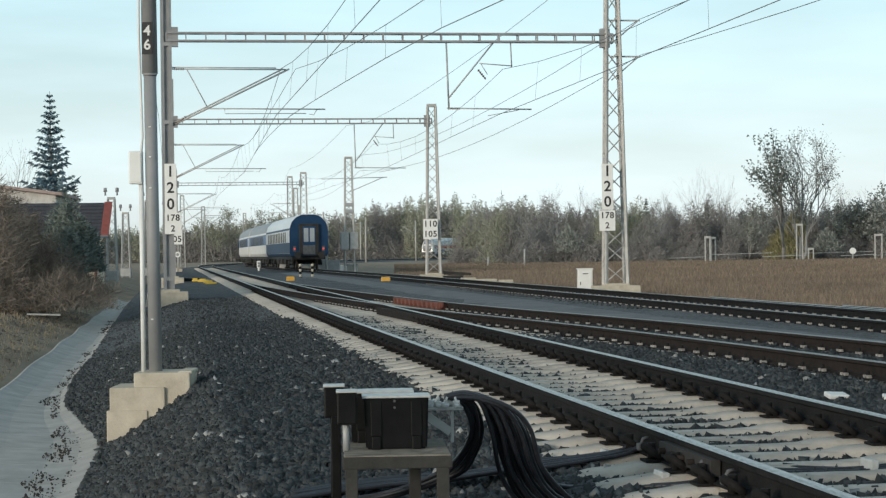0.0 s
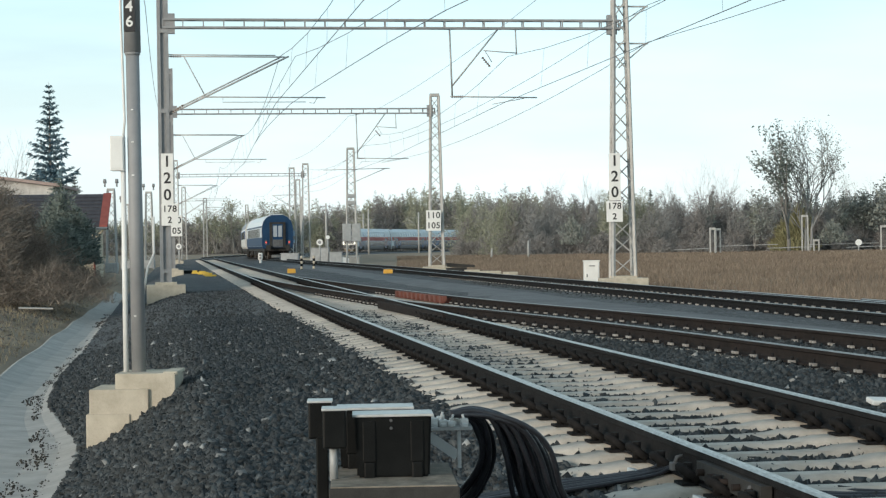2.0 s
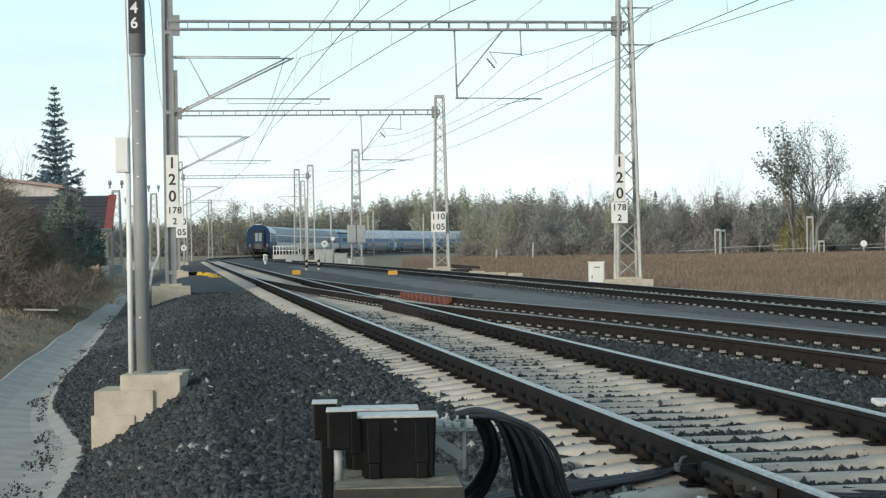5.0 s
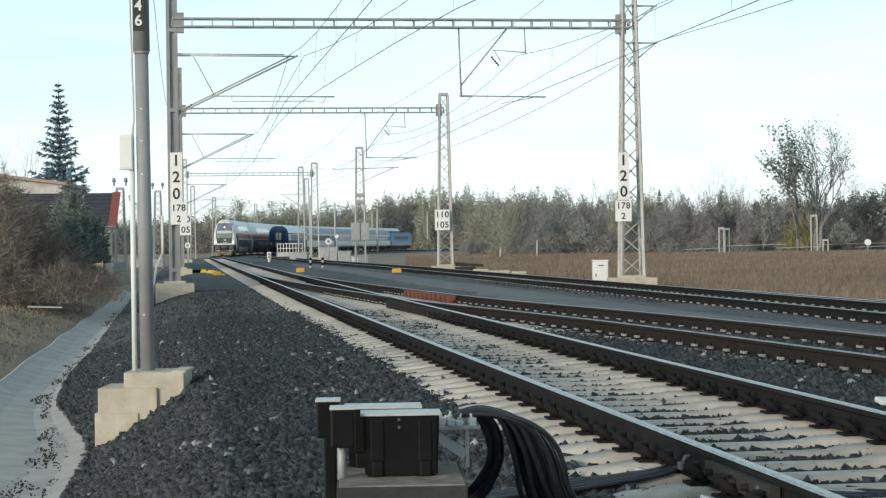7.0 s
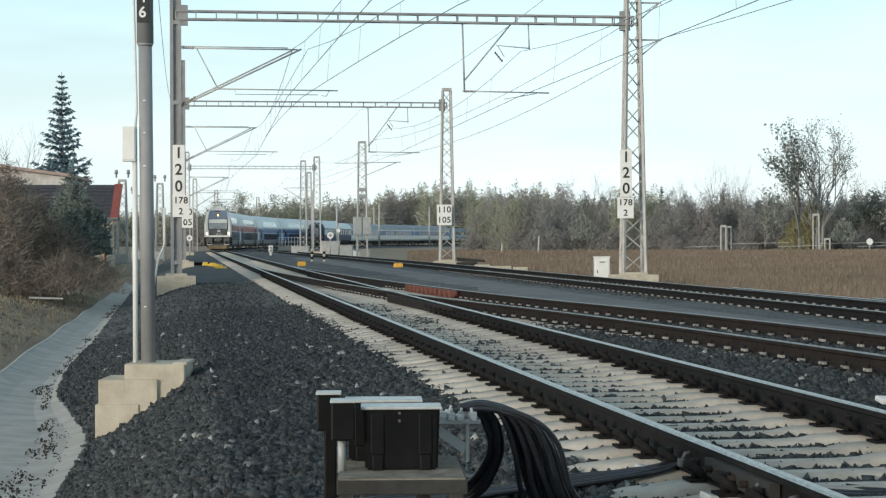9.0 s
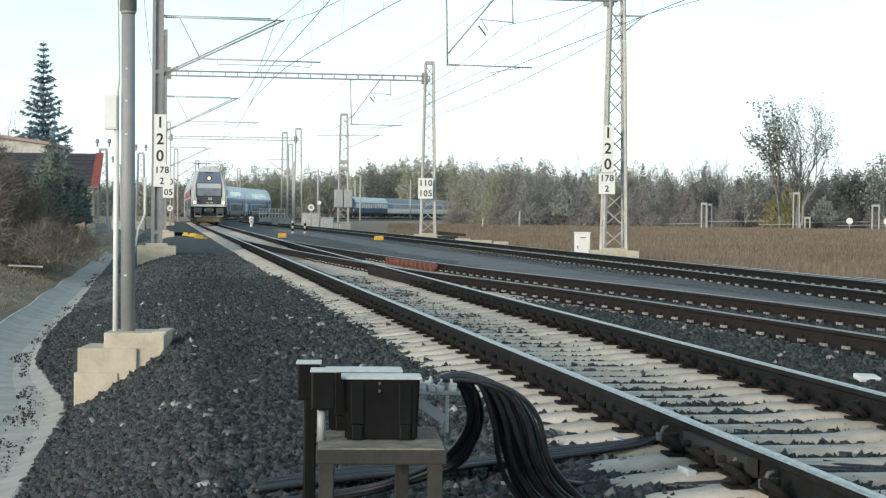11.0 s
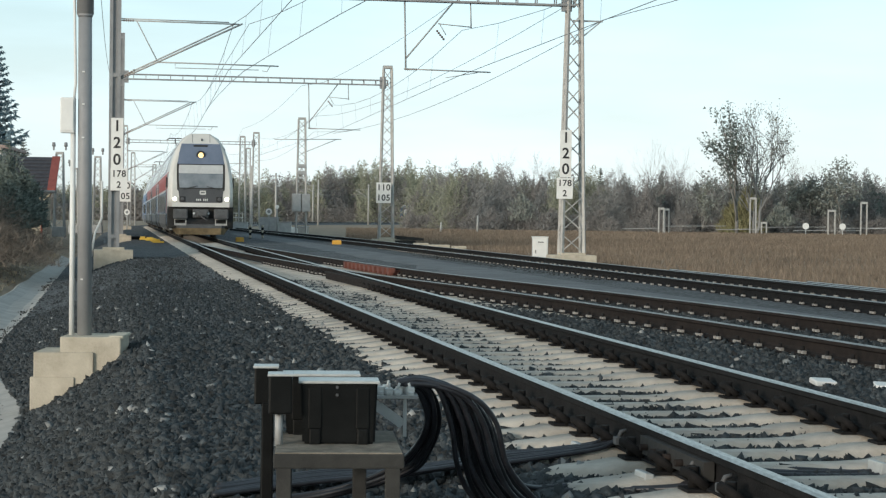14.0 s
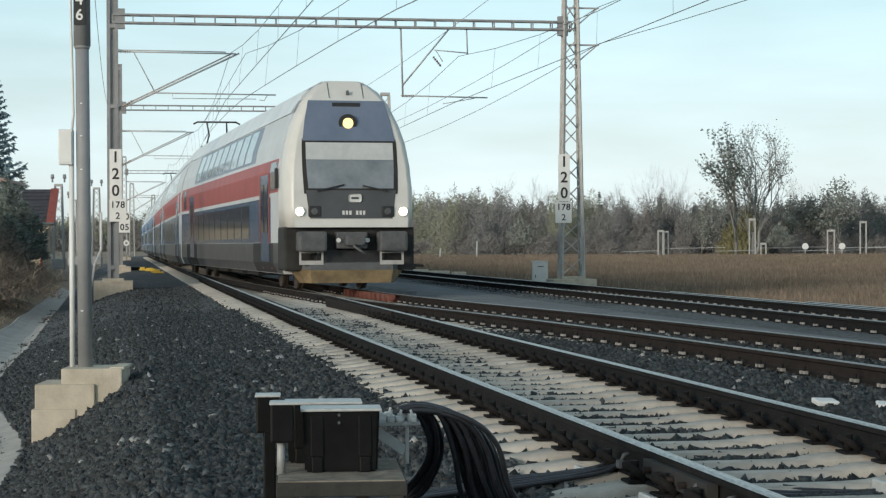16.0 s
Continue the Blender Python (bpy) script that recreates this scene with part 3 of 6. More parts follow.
def footing(parent, x, w, d, z0, z1, step=True):
    bm = bmesh.new()
    box(bm, x - w / 2, x + w / 2, -d / 2, d / 2, z0, z1, 0.02)
    if step:
        box(bm, x - w * 0.28, x + w * 0.28, -d * 0.3, d * 0.3, z1 - 0.01, z1 + 0.07, 0.015)
    return part("footing", bm, M["concrete"], parent, "pale cast concrete footing")


def sign(lines, w, h, x, z, parent, y=-0.16, size=0.42, gap=None):
    """A white enamel board with black figures, facing the camera."""
    bm = bmesh.new()
    box(bm, -w / 2, w / 2, -0.012, 0.012, -h / 2, h / 2, 0.004)
    b = part("sign_board", bm, M["sign"], parent, "white sign board with black figures")
    b.matrix_basis = pose(x, y, z, 0, 0, -7.9)
    n = len(lines)
    gap = gap or h / n
    for i, t in enumerate(lines):
        for k, digit in enumerate(t):
            words(digit, size, pose((k - (len(t) - 1) / 2) * size * 0.54, -0.014, ((n - 1) / 2 - i) * gap), M["ink"], b, "digit")
    return b


def insulator(bm, p, q, r=0.05, n=5):
    """A ribbed insulator from p to q."""
    p, q = Vector(p), Vector(q)
    tube(bm, [p, q], r * 0.4, 6)
    for k in range(n):
        a = p.lerp(q, (k + 0.25) / n)
        b = p.lerp(q, (k + 0.65) / n)
        tube(bm, [a, b], r, 8, r * 0.55)
    return bm


def cantilever(parent, x, sgn, reach, zb=5.06, zt=6.80, zc=5.40):
    """Bracket of tubes that carries the wires: top tube, raking tube, strut and steady arm."""
    bm = bmesh.new()
    e = x + sgn * reach
    tube(bm, [(x, 0, zt), (e, 0, zt - 0.02)], 0.022, 6)
    tube(bm, [(x, 0, zt + 0.05), (e - sgn * 0.3, 0, zt + 0.03)], 0.018, 6)
    tube(bm, [(x, 0, zb), (e + sgn * 0.1, 0, zt)], 0.030, 6)
    tube(bm, [(x, 0, zb + 0.06), (e - sgn * 0.1, 0, zt)], 0.024, 6)
    tube(bm, [(x + sgn * 0.45, 0, zt), (x + sgn * 1.1, 0, zc + 0.16)], 0.018, 6)
    tube(bm, [(x + sgn * 0.95, 0, zc + 0.18), (e + sgn * 1.2, 0, zc + 0.15)], 0.022, 6)
    tube(bm, [(x + sgn * 1.6, 0, zc + 0.15), (x + sgn * 1.6, 0, zc + 0.02), (e + sgn * 0.6, 0, zc + 0.02)], 0.012, 5)
    tube(bm, [(e + sgn * 0.95, 0, zc + 0.15), (e + sgn * 0.85, 0, zc - 0.02), (e + sgn * 0.7, 0, zc)], 0.012, 5)
    part("cantilever", bm, M["galv"], parent)
    bm = bmesh.new()
    insulator(bm, (x + sgn * 0.05, 0, zt), (x + sgn * 0.38, 0, zt))
    part("insulator", bm, M["insul"], parent)
    bm = bmesh.new()
    insulator(bm, (x + sgn * 0.1, 0, zb + 0.06), (x + sgn * 0.42, 0, zb + 0.28))
    part("insulator", bm, M["insul"], parent)


def drop_arm(parent, x, zbeam, reach=2.3, zc=5.43):
    """Drop post under a beam with its registration arm and ties."""
    bm = bmesh.new()
    tube(bm, [(x, 0, zbeam), (x + 0.06, 0, zc + 0.1)], 0.03, 6)
    tube(bm, [(x + 1.5, 0, zbeam - 0.05), (x + 0.05, 0, zc + 0.45)], 0.028, 6)
    tube(bm, [(x + 2.05, 0, zbeam), (x + 2.08, 0, zbeam - 0.82)], 0.022, 6)
    tube(bm, [(x + 1.05, 0, zbeam - 0.70), (x + 2.1, 0, zbeam - 0.78)], 0.018, 6)
    tube(bm, [(x + 1.1, 0, zbeam - 0.72), (x + 1.3, 0, zbeam - 1.05)], 0.014, 5)
    tube(bm, [(x, 0, zc + 0.14), (x + reach + 0.4, 0, zc + 0.10)], 0.024, 6)
    tube(bm, [(x + 1.3, 0, zc - 0.10), (x + reach, 0, zc + 0.08)], 0.012, 5)
    part("drop_arm", bm, M["galv"], parent)
    bm = bmesh.new()
    insulator(bm, (x + 0.1, 0, zc + 0.13), (x + 0.42, 0, zc + 0.13))
    part("insulator", bm, M["insul"], parent)
    bm = bmesh.new()
    insulator(bm, (x + 1.0, 0, zbeam - 0.9), (x + 1.25, 0, zbeam - 1.2))
    part("insulator", bm, M["insul"], parent)


def portal(s, xl, xr, zb, label, ztl, ztr, base_w=0.66, top_w=0.34, drops=(), left_lattice=False, foot=0.0, mat_r="lattice", foot_r=True, arms=True):
    """Portal across the tracks; its own x runs to the right, square to the line."""
    p = on(s, 0)
    g = thing("catenary_portal", label, "catenary portal", "catenary portals", at=pose(p.x, p.y, 0, 0, 0, heading(s)))
    bm = bmesh.new()
    if left_lattice:
        lattice(bm, 0.5, 0.32, ztl, -0.1)
    else:
        h_mast(bm, 0.34, ztl, -0.1)
    part("left_mast", bm, M["mast_grey"] if not left_lattice else M["lattice"], g).location.x = xl
    bm = bmesh.new()
    lattice(bm, base_w, top_w, ztr, -0.1)
    part("right_mast", bm, M[mat_r], g, "light grey lattice mast").location.x = xr
    bm = bmesh.new()
    hb = 0.24
    for dy in (-0.13, 0.13):
        for z in (zb - hb / 2, zb + hb / 2):
            bar(bm, (xl, dy, z), (xr, dy, z), 0.055)
        n = int((xr - xl) / 0.60)
        for k in range(n + 1):
            x = xl + (xr - xl) * k / n
            bar(bm, (x, dy, zb - hb / 2), (x, dy, zb + hb / 2), 0.05, 0.03)
    n = int((xr - xl) / 1.2)
    for k in range(n):
        x0, x1 = xl + (xr - xl) * k / n, xl + (xr - xl) * (k + 1) / n
        for z in (zb - hb / 2, zb + hb / 2):
            bar(bm, (x0, -0.13, z), (x1, 0.13, z), 0.03)
    for x in (xl + 0.22, xr - 0.25):
        bar(bm, (x, 0, zb - 0.3), (x, 0, zb + 0.3), 0.20, 0.30)
    part("beam", bm, M["mast_grey"], g, "slender battened portal beam")
    footing(g, xl, 1.15, 1.0, -1.35, -0.04)
    if foot_r:
        footing(g, xr, 1.35, 1.1, -1.0, -0.08)
    if arms:
        cantilever(g, xl + 0.17, 1, 3.5)
    for x in drops:
        drop_arm(g, x, zb - 0.1)
    return g


p1 = portal(57.0, -3.6, 10.44, 7.78, "grey steel portal over three tracks with white 120 speed boards", 10.6, 10.9, 0.70, 0.31, drops=(5.1,))
sign(("1", "2", "0"), 0.36, 1.50, -3.52, 3.13, p1, -0.16, 0.46)
sign(("178", "2"), 0.50, 0.66, -3.46, 2.05, p1, -0.18, 0.27)
sign(("1", "2", "0"), 0.36, 1.45, 10.12, 3.05, p1, -0.42, 0.46)
sign(("178", "2"), 0.50, 0.64, 10.10, 1.98, p1, -0.42, 0.27)
bm = bmesh.new()
for dx in (-0.10,):
    tube(bm, [(-3.85 + dx, 0, 2.0), (-3.85 + dx, 0, 0.9), (-4.05 + dx, 0, 0.45), (-4.2 + dx, 0, -0.5)], 0.04, 6)
part("cable_duct", bm, M["sign"], p1, "pale cable duct")
bm = bmesh.new()
for z0 in (8.35, 7.2):
    bar(bm, (10.4, 0, z0), (11.35, 0, z0), 0.05)
    bar(bm, (10.4, 0, z0 - 0.75), (11.3, 0, z0), 0.04)
part("feeder_bracket", bm, M["galv"], p1)
p2 = portal(96.3, -3.5, 10.1, 8.0, "grey steel portal with white 110 and 105 speed boards", 10.2, 8.75, 0.72, 0.42, drops=(6.0,))
sign(("110", "105"), 0.76, 1.06, 9.9, 2.3, p2, -0.42, 0.44)
sign(("110", "105"), 0.76, 1.06, -3.35, 2.2, p2, -0.18, 0.44)
p3 = portal(172.0, -3.2, 8.6, 7.7, "far grey steel portal over the tracks", 9.0, 8.6, 0.7, 0.5, drops=(), left_lattice=True)
bm = bmesh.new()
lattice(bm, 0.6, 0.45, 8.6)
q = on(176, 7.6)
m_ = thing("catenary_mast", "light grey lattice catenary mast", "catenary mast", "catenary masts", at=pose(q.x, q.y, -0.2, 0, 0, heading(176)))
part("mast", bm, M["lattice"], m_)


def single_mast(s, off, h, label, lat=True, w0=0.6, w1=0.42, arm=0, tag="catenary masts", boxy=False, dark="lattice"):
    q = on(s, off)
    g = thing("catenary_mast", label, "catenary mast", tag, at=pose(q.x, q.y, -0.25, 0, 0, heading(s)))
    bm = bmesh.new()
    if lat:
        lattice(bm, w0, w1, h)
    else:
        tube(bm, [(0, 0, -0.3), (0, 0, h)], w0 / 2, 10, w1 / 2)
    part("mast", bm, M[dark], g)
    if arm:
        cantilever(g, 0.1 * arm, arm, abs(arm) * 2.6, 5.3, 7.0, 5.85)
    if boxy:
        for x in (-0.36, 0.32):
            bm = bmesh.new()
            box(bm, x - 0.31, x + 0.31, -0.42, 0.1, 1.65, 2.95, 0.03)
            eb = part("equipment_box", bm, M["galv"], g, "pale grey equipment box on the mast")
            bm = bmesh.new()
            box(bm, x - 0.26, x + 0.26, -0.435, -0.415, 1.72, 2.88, 0.01)
            part("box_door", bm, M["galv"], eb)
    return g


g = single_mast(137, 9.5, 8.4, "lattice mast with a pale equipment box", boxy=True, w0=0.75, w1=0.5)
bm = bmesh.new()
tube(bm, [(-2.0, 0, 6.9), (2.9, 0, 7.0)], 0.03, 6)
tube(bm, [(0, 0, 5.9), (2.6, 0, 7.0)], 0.03, 6)
for z_ in (4.35, 4.85):
    box(bm, -0.32, 0.32, -0.28, 0.28, z_, z_ + 0.27, 0.03)
part("arm", bm, M["galv"], g)
single_mast(226, -3.0, 8.6, "light grey lattice catenary mast", arm=1)
single_mast(205, 10.0, 8.6, "light grey lattice catenary mast", arm=-1)
for s, o in ((258, 10.5), (262, -3.2), (300, 10.4), (305, -3.2), (345, 10.6), (350, -3.2), (390, 10.4), (395, -3.0), (430, 10.4), (470, 10.4)):
    near_ = o < 0 and s < 310
    single_mast(s, o, 8.2, "far grey catenary mast beside the bend", lat=near_, w0=0.55 if near_ else 0.34, w1=0.42 if near_ else 0.26, arm=-1 if o > 0 else 1)
for x, y, h in ((-21.6, 125, 5.6), (-23.2, 152, 6.2), (-27, 190, 6.5), (-24.9, 151, 5.2)):
    g = thing("signal_mast", "lattice mast with two lamps on its head", "lattice mast", "yard masts", at=pose(x, y, -0.6))
    bm = bmesh.new()
    lattice(bm, 0.7, 0.45, h)
    part("mast", bm, M["lattice"], g)
    for e in (-0.4, 0.4):
        bm = bmesh.new()
        tube(bm, [(e, 0, h + 0.25), (e, 0, h + 0.5)], 0.06, 8)
        tube(bm, [(e, 0, h + 0.5), (e, 0, h + 0.78)], 0.13, 8, 0.10)
        part("lamp_head", bm, M["mast_grey"], g)
    bm = bmesh.new()
    box(bm, -0.42, 0.42, -0.3, 0.3, 0.1, 0.75, 0.04)
    part("base_frame", bm, M["galv"], g)


# the near tubular pole on its stepped footing
def near_pole():
    x, y, z = -2.98, 18.6, -0.20
    g = thing("tubular_pole", "grey tubular steel pole numbered 46 on a stepped concrete footing", "pole", at=pose(x, y, z, 0, 0, 0))
    bm = bmesh.new()
    tube(bm, [(0.02, 0, -0.05), (0.0, 0, 3.17)], 0.072, 24, 0.067)
    part("tube", bm, M["mast_grey"], g)
    bm = bmesh.new()
    tube(bm, [(0.0, 0, 3.15), (0.0, 0, 3.18)], 0.070, 24, 0.082)
    tube(bm, [(0.0, 0, 3.18), (-0.02, 0, 8.6)], 0.084, 24, 0.070)
    part("upper_tube", bm, M["mast_grey"], g, "wider grey upper tube")
    for z_ in (0.55, 1.95, 2.28, 2.6, 3.45):
        bm = bmesh.new()
        box(bm, -0.012, 0.012, -0.086 if z_ > 3 else -0.074, -0.06, z_, z_ + 0.012)
        part("band_clip", bm, M["sign"], g)
    bm = bmesh.new()
    tube(bm, [(-0.105, -0.02, -0.05), (-0.105, -0.02, 2.0)], 0.026, 10)
    tube(bm, [(-0.10, -0.02, 2.34), (-0.085, -0.02, 2.5), (-0.11, -0.02, 3.6), (-0.10, -0.02, 8.4)], 0.013, 8)
    part("conduit", bm, M["sign"], g, "pale cable conduit")
    bm = bmesh.new()
    box(bm, -0.225, -0.085, -0.09, 0.03, 2.0, 2.35, 0.012)
    box(bm, -0.215, -0.095, -0.096, -0.088, 2.02, 2.33, 0.004)
    part("switch_box", bm, M["sign"], g, "small pale grey switch box")
    # stepped footing: two stacked blocks, an upper block and its raised lip
    for x0, x1, d, z0, z1, nm_ in ((-0.17, 0.42, 0.30, -0.55, 0.0, "upper_block"), (0.30, 0.44, 0.28, -0.02, 0.015, "lip"), (-0.42, 0.16, 0.34, -0.60, -0.15, "middle_block"), (-0.45, -0.02, 0.36, -0.72, -0.39, "lower_block")):
        bm = bmesh.new()
        box(bm, x0, x1, -d, d, z0, z1, 0.012)
        part(nm_, bm, M["concrete"], g, "pale cast concrete block")
    b = bmesh.new()
    box(b, -0.055, 0.055, -0.004, 0.004, -0.17, 0.17)
    pl = part("number_plate", b, M["ink"], g, "black plate with white figures")
    pl.matrix_basis = pose(-0.01, -0.092, 3.55)
    words("4", 0.15, pose(0, -0.006, 0.075), M["sign"], pl)
    words("6", 0.15, pose(0, -0.006, -0.075), M["sign"], pl)


near_pole()


def wire(name, pts, r, label, group="overhead wires"):
    bm = bmesh.new()
    tube(bm, pts, r, 5)
    return obj(name, bm, M["wire"], label, "wire", group)


def catenary(f_off, spans, z_c=5.37, z_m=6.80, name="catenary_wire"):
    """Contact wire, sagging messenger and droppers between supports."""
    g = thing(name, "contact wire hung from a sagging messenger wire by droppers", "overhead wire", "overhead wires")
    cw, mw = [], []
    bm3 = bmesh.new()
    for k, (a, b) in enumerate(zip(spans, spans[1:])):
        n = max(6, int((b - a) / 5))
        for i in range(n + (k == len(spans) - 2)):
            f = i / n
            s = a + (b - a) * f
            zig = 0.25 * (1 if k % 2 else -1) * (1 - 2 * f)
            sag = 4 * f * (1 - f) * 0.72 * ((b - a) / 40) ** 1.2
            c, m = on(s, f_off(s) + zig, z_c), on(s, f_off(s) + zig * 0.4, z_m - min(sag, 1.1))
            cw.append(c)
            mw.append(m)
            if 0 < i and s < 260:
                tube(bm3, [c, m], 0.004, 3)
    bm = bmesh.new()
    tube(bm, cw, 0.010, 5)
    part("contact_wire", bm, M["wire"], g)
    bm = bmesh.new()
    tube(bm, mw, 0.009, 5)
    part("messenger_wire", bm, M["wire"], g)
    tagged(part("dropper_wire", bm3, M["wire"], g), kind="stuff")


catenary(lambda s: 0.0, (-25, 18, 57, 96.3, 134, 172, 226, 262, 305, 350, 395))
catenary(off2, (-25, 18, 57, 96.3))
catenary(off3, (-25, 18, 57, 96.3, 137, 172, 205, 258, 300, 345, 390, 430))
for o, z, sg in ((11.35, 8.4, 0.5), (11.35, 7.25, 0.6), (10.4, 10.6, 0.4)):
    pts = []
    for a, b in ((-30, 57), (57, 137), (137, 205), (205, 258)):
        for i in range(12):
            f = i / 12
            pts.append(on(a + (b - a) * f, o - (1.0 if a > 57 else 0), z - 4 * f * (1 - f) * sg * 1.4))
    wire("feeder_wire", pts, 0.011, "bare feeder wire strung past the masts")
for o, z in ((-4.1, 8.3), (-3.6, 9.6)):
    pts = []
    for a, b in ((18.8, 57), (57, 96.3), (96.3, 172), (172, 226)):
        for i in range(10):
            f = i / 10
            pts.append(on(a + (b - a) * f, o, z - 4 * f * (1 - f) * 0.5))
    wire("feeder_wire", pts, 0.010, "bare feeder wire strung along the pole row")


# ---------------- trains ----------------
M.update({
    "cream": mat("cream_white_coach_paint", (0.60, 0.585, 0.55), (0.70, 0.685, 0.645), 0.35, scale=1.2, bump=0.05, bscale=4),
    "silver": mat("silver_grey_coach_paint", (0.48, 0.505, 0.52), (0.59, 0.615, 0.63), 0.4, scale=1.1, spec=0.25, bump=0.05, bscale=4),
    "roof": mat("light_coach_roof", (0.58, 0.62, 0.65), (0.70, 0.74, 0.77), 0.4, scale=0.9),
    "dkroof": mat("dull_grey_coach_roof", (0.22, 0.25, 0.28), (0.32, 0.35, 0.38), 0.55, scale=0.9),
    "blue": mat("blue_coach_paint", (0.016, 0.055, 0.122), (0.026, 0.082, 0.17), 0.22, scale=1.2, spec=0.5, bump=0.04, bscale=3),
    "navy": mat("dark_blue_coach_paint", (0.010, 0.036, 0.085), (0.016, 0.052, 0.115), 0.5, scale=1.2, spec=0.2),
    "midblue": mat("bright_blue_coach_paint", (0.020, 0.095, 0.25), (0.032, 0.135, 0.33), 0.35, scale=1.2, spec=0.3),
    "skyblue": mat("pale_blue_coach_paint", (0.12, 0.24, 0.38), (0.17, 0.31, 0.46), 0.45, scale=1.2, spec=0.2),
    "red": mat("dull_red_coach_paint", (0.29, 0.052, 0.050), (0.37, 0.078, 0.068), 0.42, scale=1.2, spec=0.18, bump=0.04, bscale=3),
    "orange_red": mat("orange_red_door_paint", (0.20, 0.04, 0.036), (0.27, 0.06, 0.05), 0.45, scale=1.2),
    "mask": mat("slate_blue_cab_mask", (0.13, 0.165, 0.23), (0.17, 0.205, 0.28), 0.35, scale=2),
    "mask_low": mat("dark_grey_cab_panel", (0.065, 0.067, 0.072), (0.09, 0.092, 0.097), 0.45, scale=2),
    # grey skirt, darkened in its colour for the shade low on the car
    "skirt": mat("shaded_grey_skirt_paint", (0.062, 0.063, 0.064), (0.11, 0.112, 0.114), 0.4, scale=1.4, spec=0.4, bump=0.04, bscale=3),
    "under": mat("dark_underframe", (0.020, 0.0195, 0.019), (0.042, 0.040, 0.037), 0.8, scale=2, bump=0.2, bscale=18),
    "buffer": mat("grey_front_gear", (0.07, 0.072, 0.075), (0.12, 0.122, 0.125), 0.6, scale=4),
    "tan": mat("tan_snowplough_paint", (0.13, 0.095, 0.055), (0.30, 0.22, 0.12), 0.7, scale=3, bump=0.2, bscale=14),
    "blind": mat("white_window_blind", (0.46, 0.47, 0.47), (0.56, 0.57, 0.57), 0.4, scale=4),
    # pale base colour stands for the bright sky mirrored in the side panes
    "side_glass": mat("sky_toned_side_glass", (0.22, 0.25, 0.28), (0.34, 0.37, 0.40), 0.06, scale=0.7, spec=0.9),
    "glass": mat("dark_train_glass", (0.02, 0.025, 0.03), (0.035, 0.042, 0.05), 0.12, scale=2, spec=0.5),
    # base lightened to carry the sky's reflection on the leaning windscreen
    "screen": mat("sky_toned_windscreen", (0.14, 0.16, 0.18), (0.27, 0.29, 0.31), 0.05, scale=1.1, spec=0.9),
    "lamp": mat("lit_headlamp", (1.0, 0.93, 0.74), rough=0.3, emit=3.5),
    "lamp_y": mat("lit_yellow_headlamp", (1.0, 0.72, 0.30), rough=0.3, emit=1.3),
    "tail": mat("lit_tail_lamp", (0.80, 0.09, 0.08), rough=0.4, emit=0.35),
    "step": mat("white_painted_step", (0.62, 0.62, 0.60), (0.72, 0.72, 0.70), 0.5, scale=5),
    "wheel": mat("brown_wheel_steel", (0.07, 0.055, 0.045), (0.12, 0.10, 0.085), 0.6, 0.4, scale=5),
})


def bogie(parent, y, name="bogie"):
    """Side frames, springs and four wheels of a bogie at y along the car."""
    bm = bmesh.new()
    for e in (-1, 1):
        box(bm, e * 1.0 - 0.08, e * 1.0 + 0.08, y - 1.7, y + 1.7, 0.42, 0.72, 0.03)
        for d in (-1.25, 1.25):
            box(bm, e * 1.02 - 0.13, e * 1.02 + 0.13, y + d - 0.22, y + d + 0.22, 0.30, 0.62, 0.03)
            tube(bm, [(e * 1.05, y + d - 0.4, 0.35), (e * 1.05, y + d - 0.4, 0.62)], 0.09, 8)
        tube(bm, [(e * 1.0, y, 0.5), (e * 1.0, y, 0.95)], 0.22, 10)
    box(bm, -1.0, 1.0, y - 0.25, y + 0.25, 0.5, 0.75, 0.02)
    b = part(name, bm, M["under"], parent)
    for d in (-1.25, 1.25):
        for e in (-1, 1):
            bm = bmesh.new()
            tube(bm, [(e * 0.69, y + d, 0.46), (e * 0.80, y + d, 0.46)], 0.46, 20)
            tube(bm, [(e * 0.66, y + d, 0.46), (e * 0.70, y + d, 0.46)], 0.485, 20)
            o = part("wheel", bm, M["wheel"], b)
    return b


def shell(bm, prof, y0, y1, mi=0, caps=True):
    """A closed cross-section (x, z) drawn out along y."""
    A = [bm.verts.new((x, y0, z)) for x, z in prof]
    B = [bm.verts.new((x, y1, z)) for x, z in prof]
    n = len(prof)
    for i in range(n):
        f = bm.faces.new((A[i], B[i], B[(i + 1) % n], A[(i + 1) % n]))
        f.material_index = mi
    if caps:
        bm.faces.new(A).material_index = mi
        bm.faces.new(B[::-1]).material_index = mi
    return bm


def sym(half):
    return [(x, z) for x, z in half] + [(-x, z) for x, z in half[::-1]]


# half section of the double-decker, from skirt to roof
DD = [(1.30, 0.36), (1.40, 0.60), (1.41, 1.38), (1.41, 2.70), (1.30, 3.30), (1.08, 3.95), (0.80, 4.38), (0.45, 4.60)]


def dd_x(z):
    return smooth_table([(b, a) for a, b in DD], z)


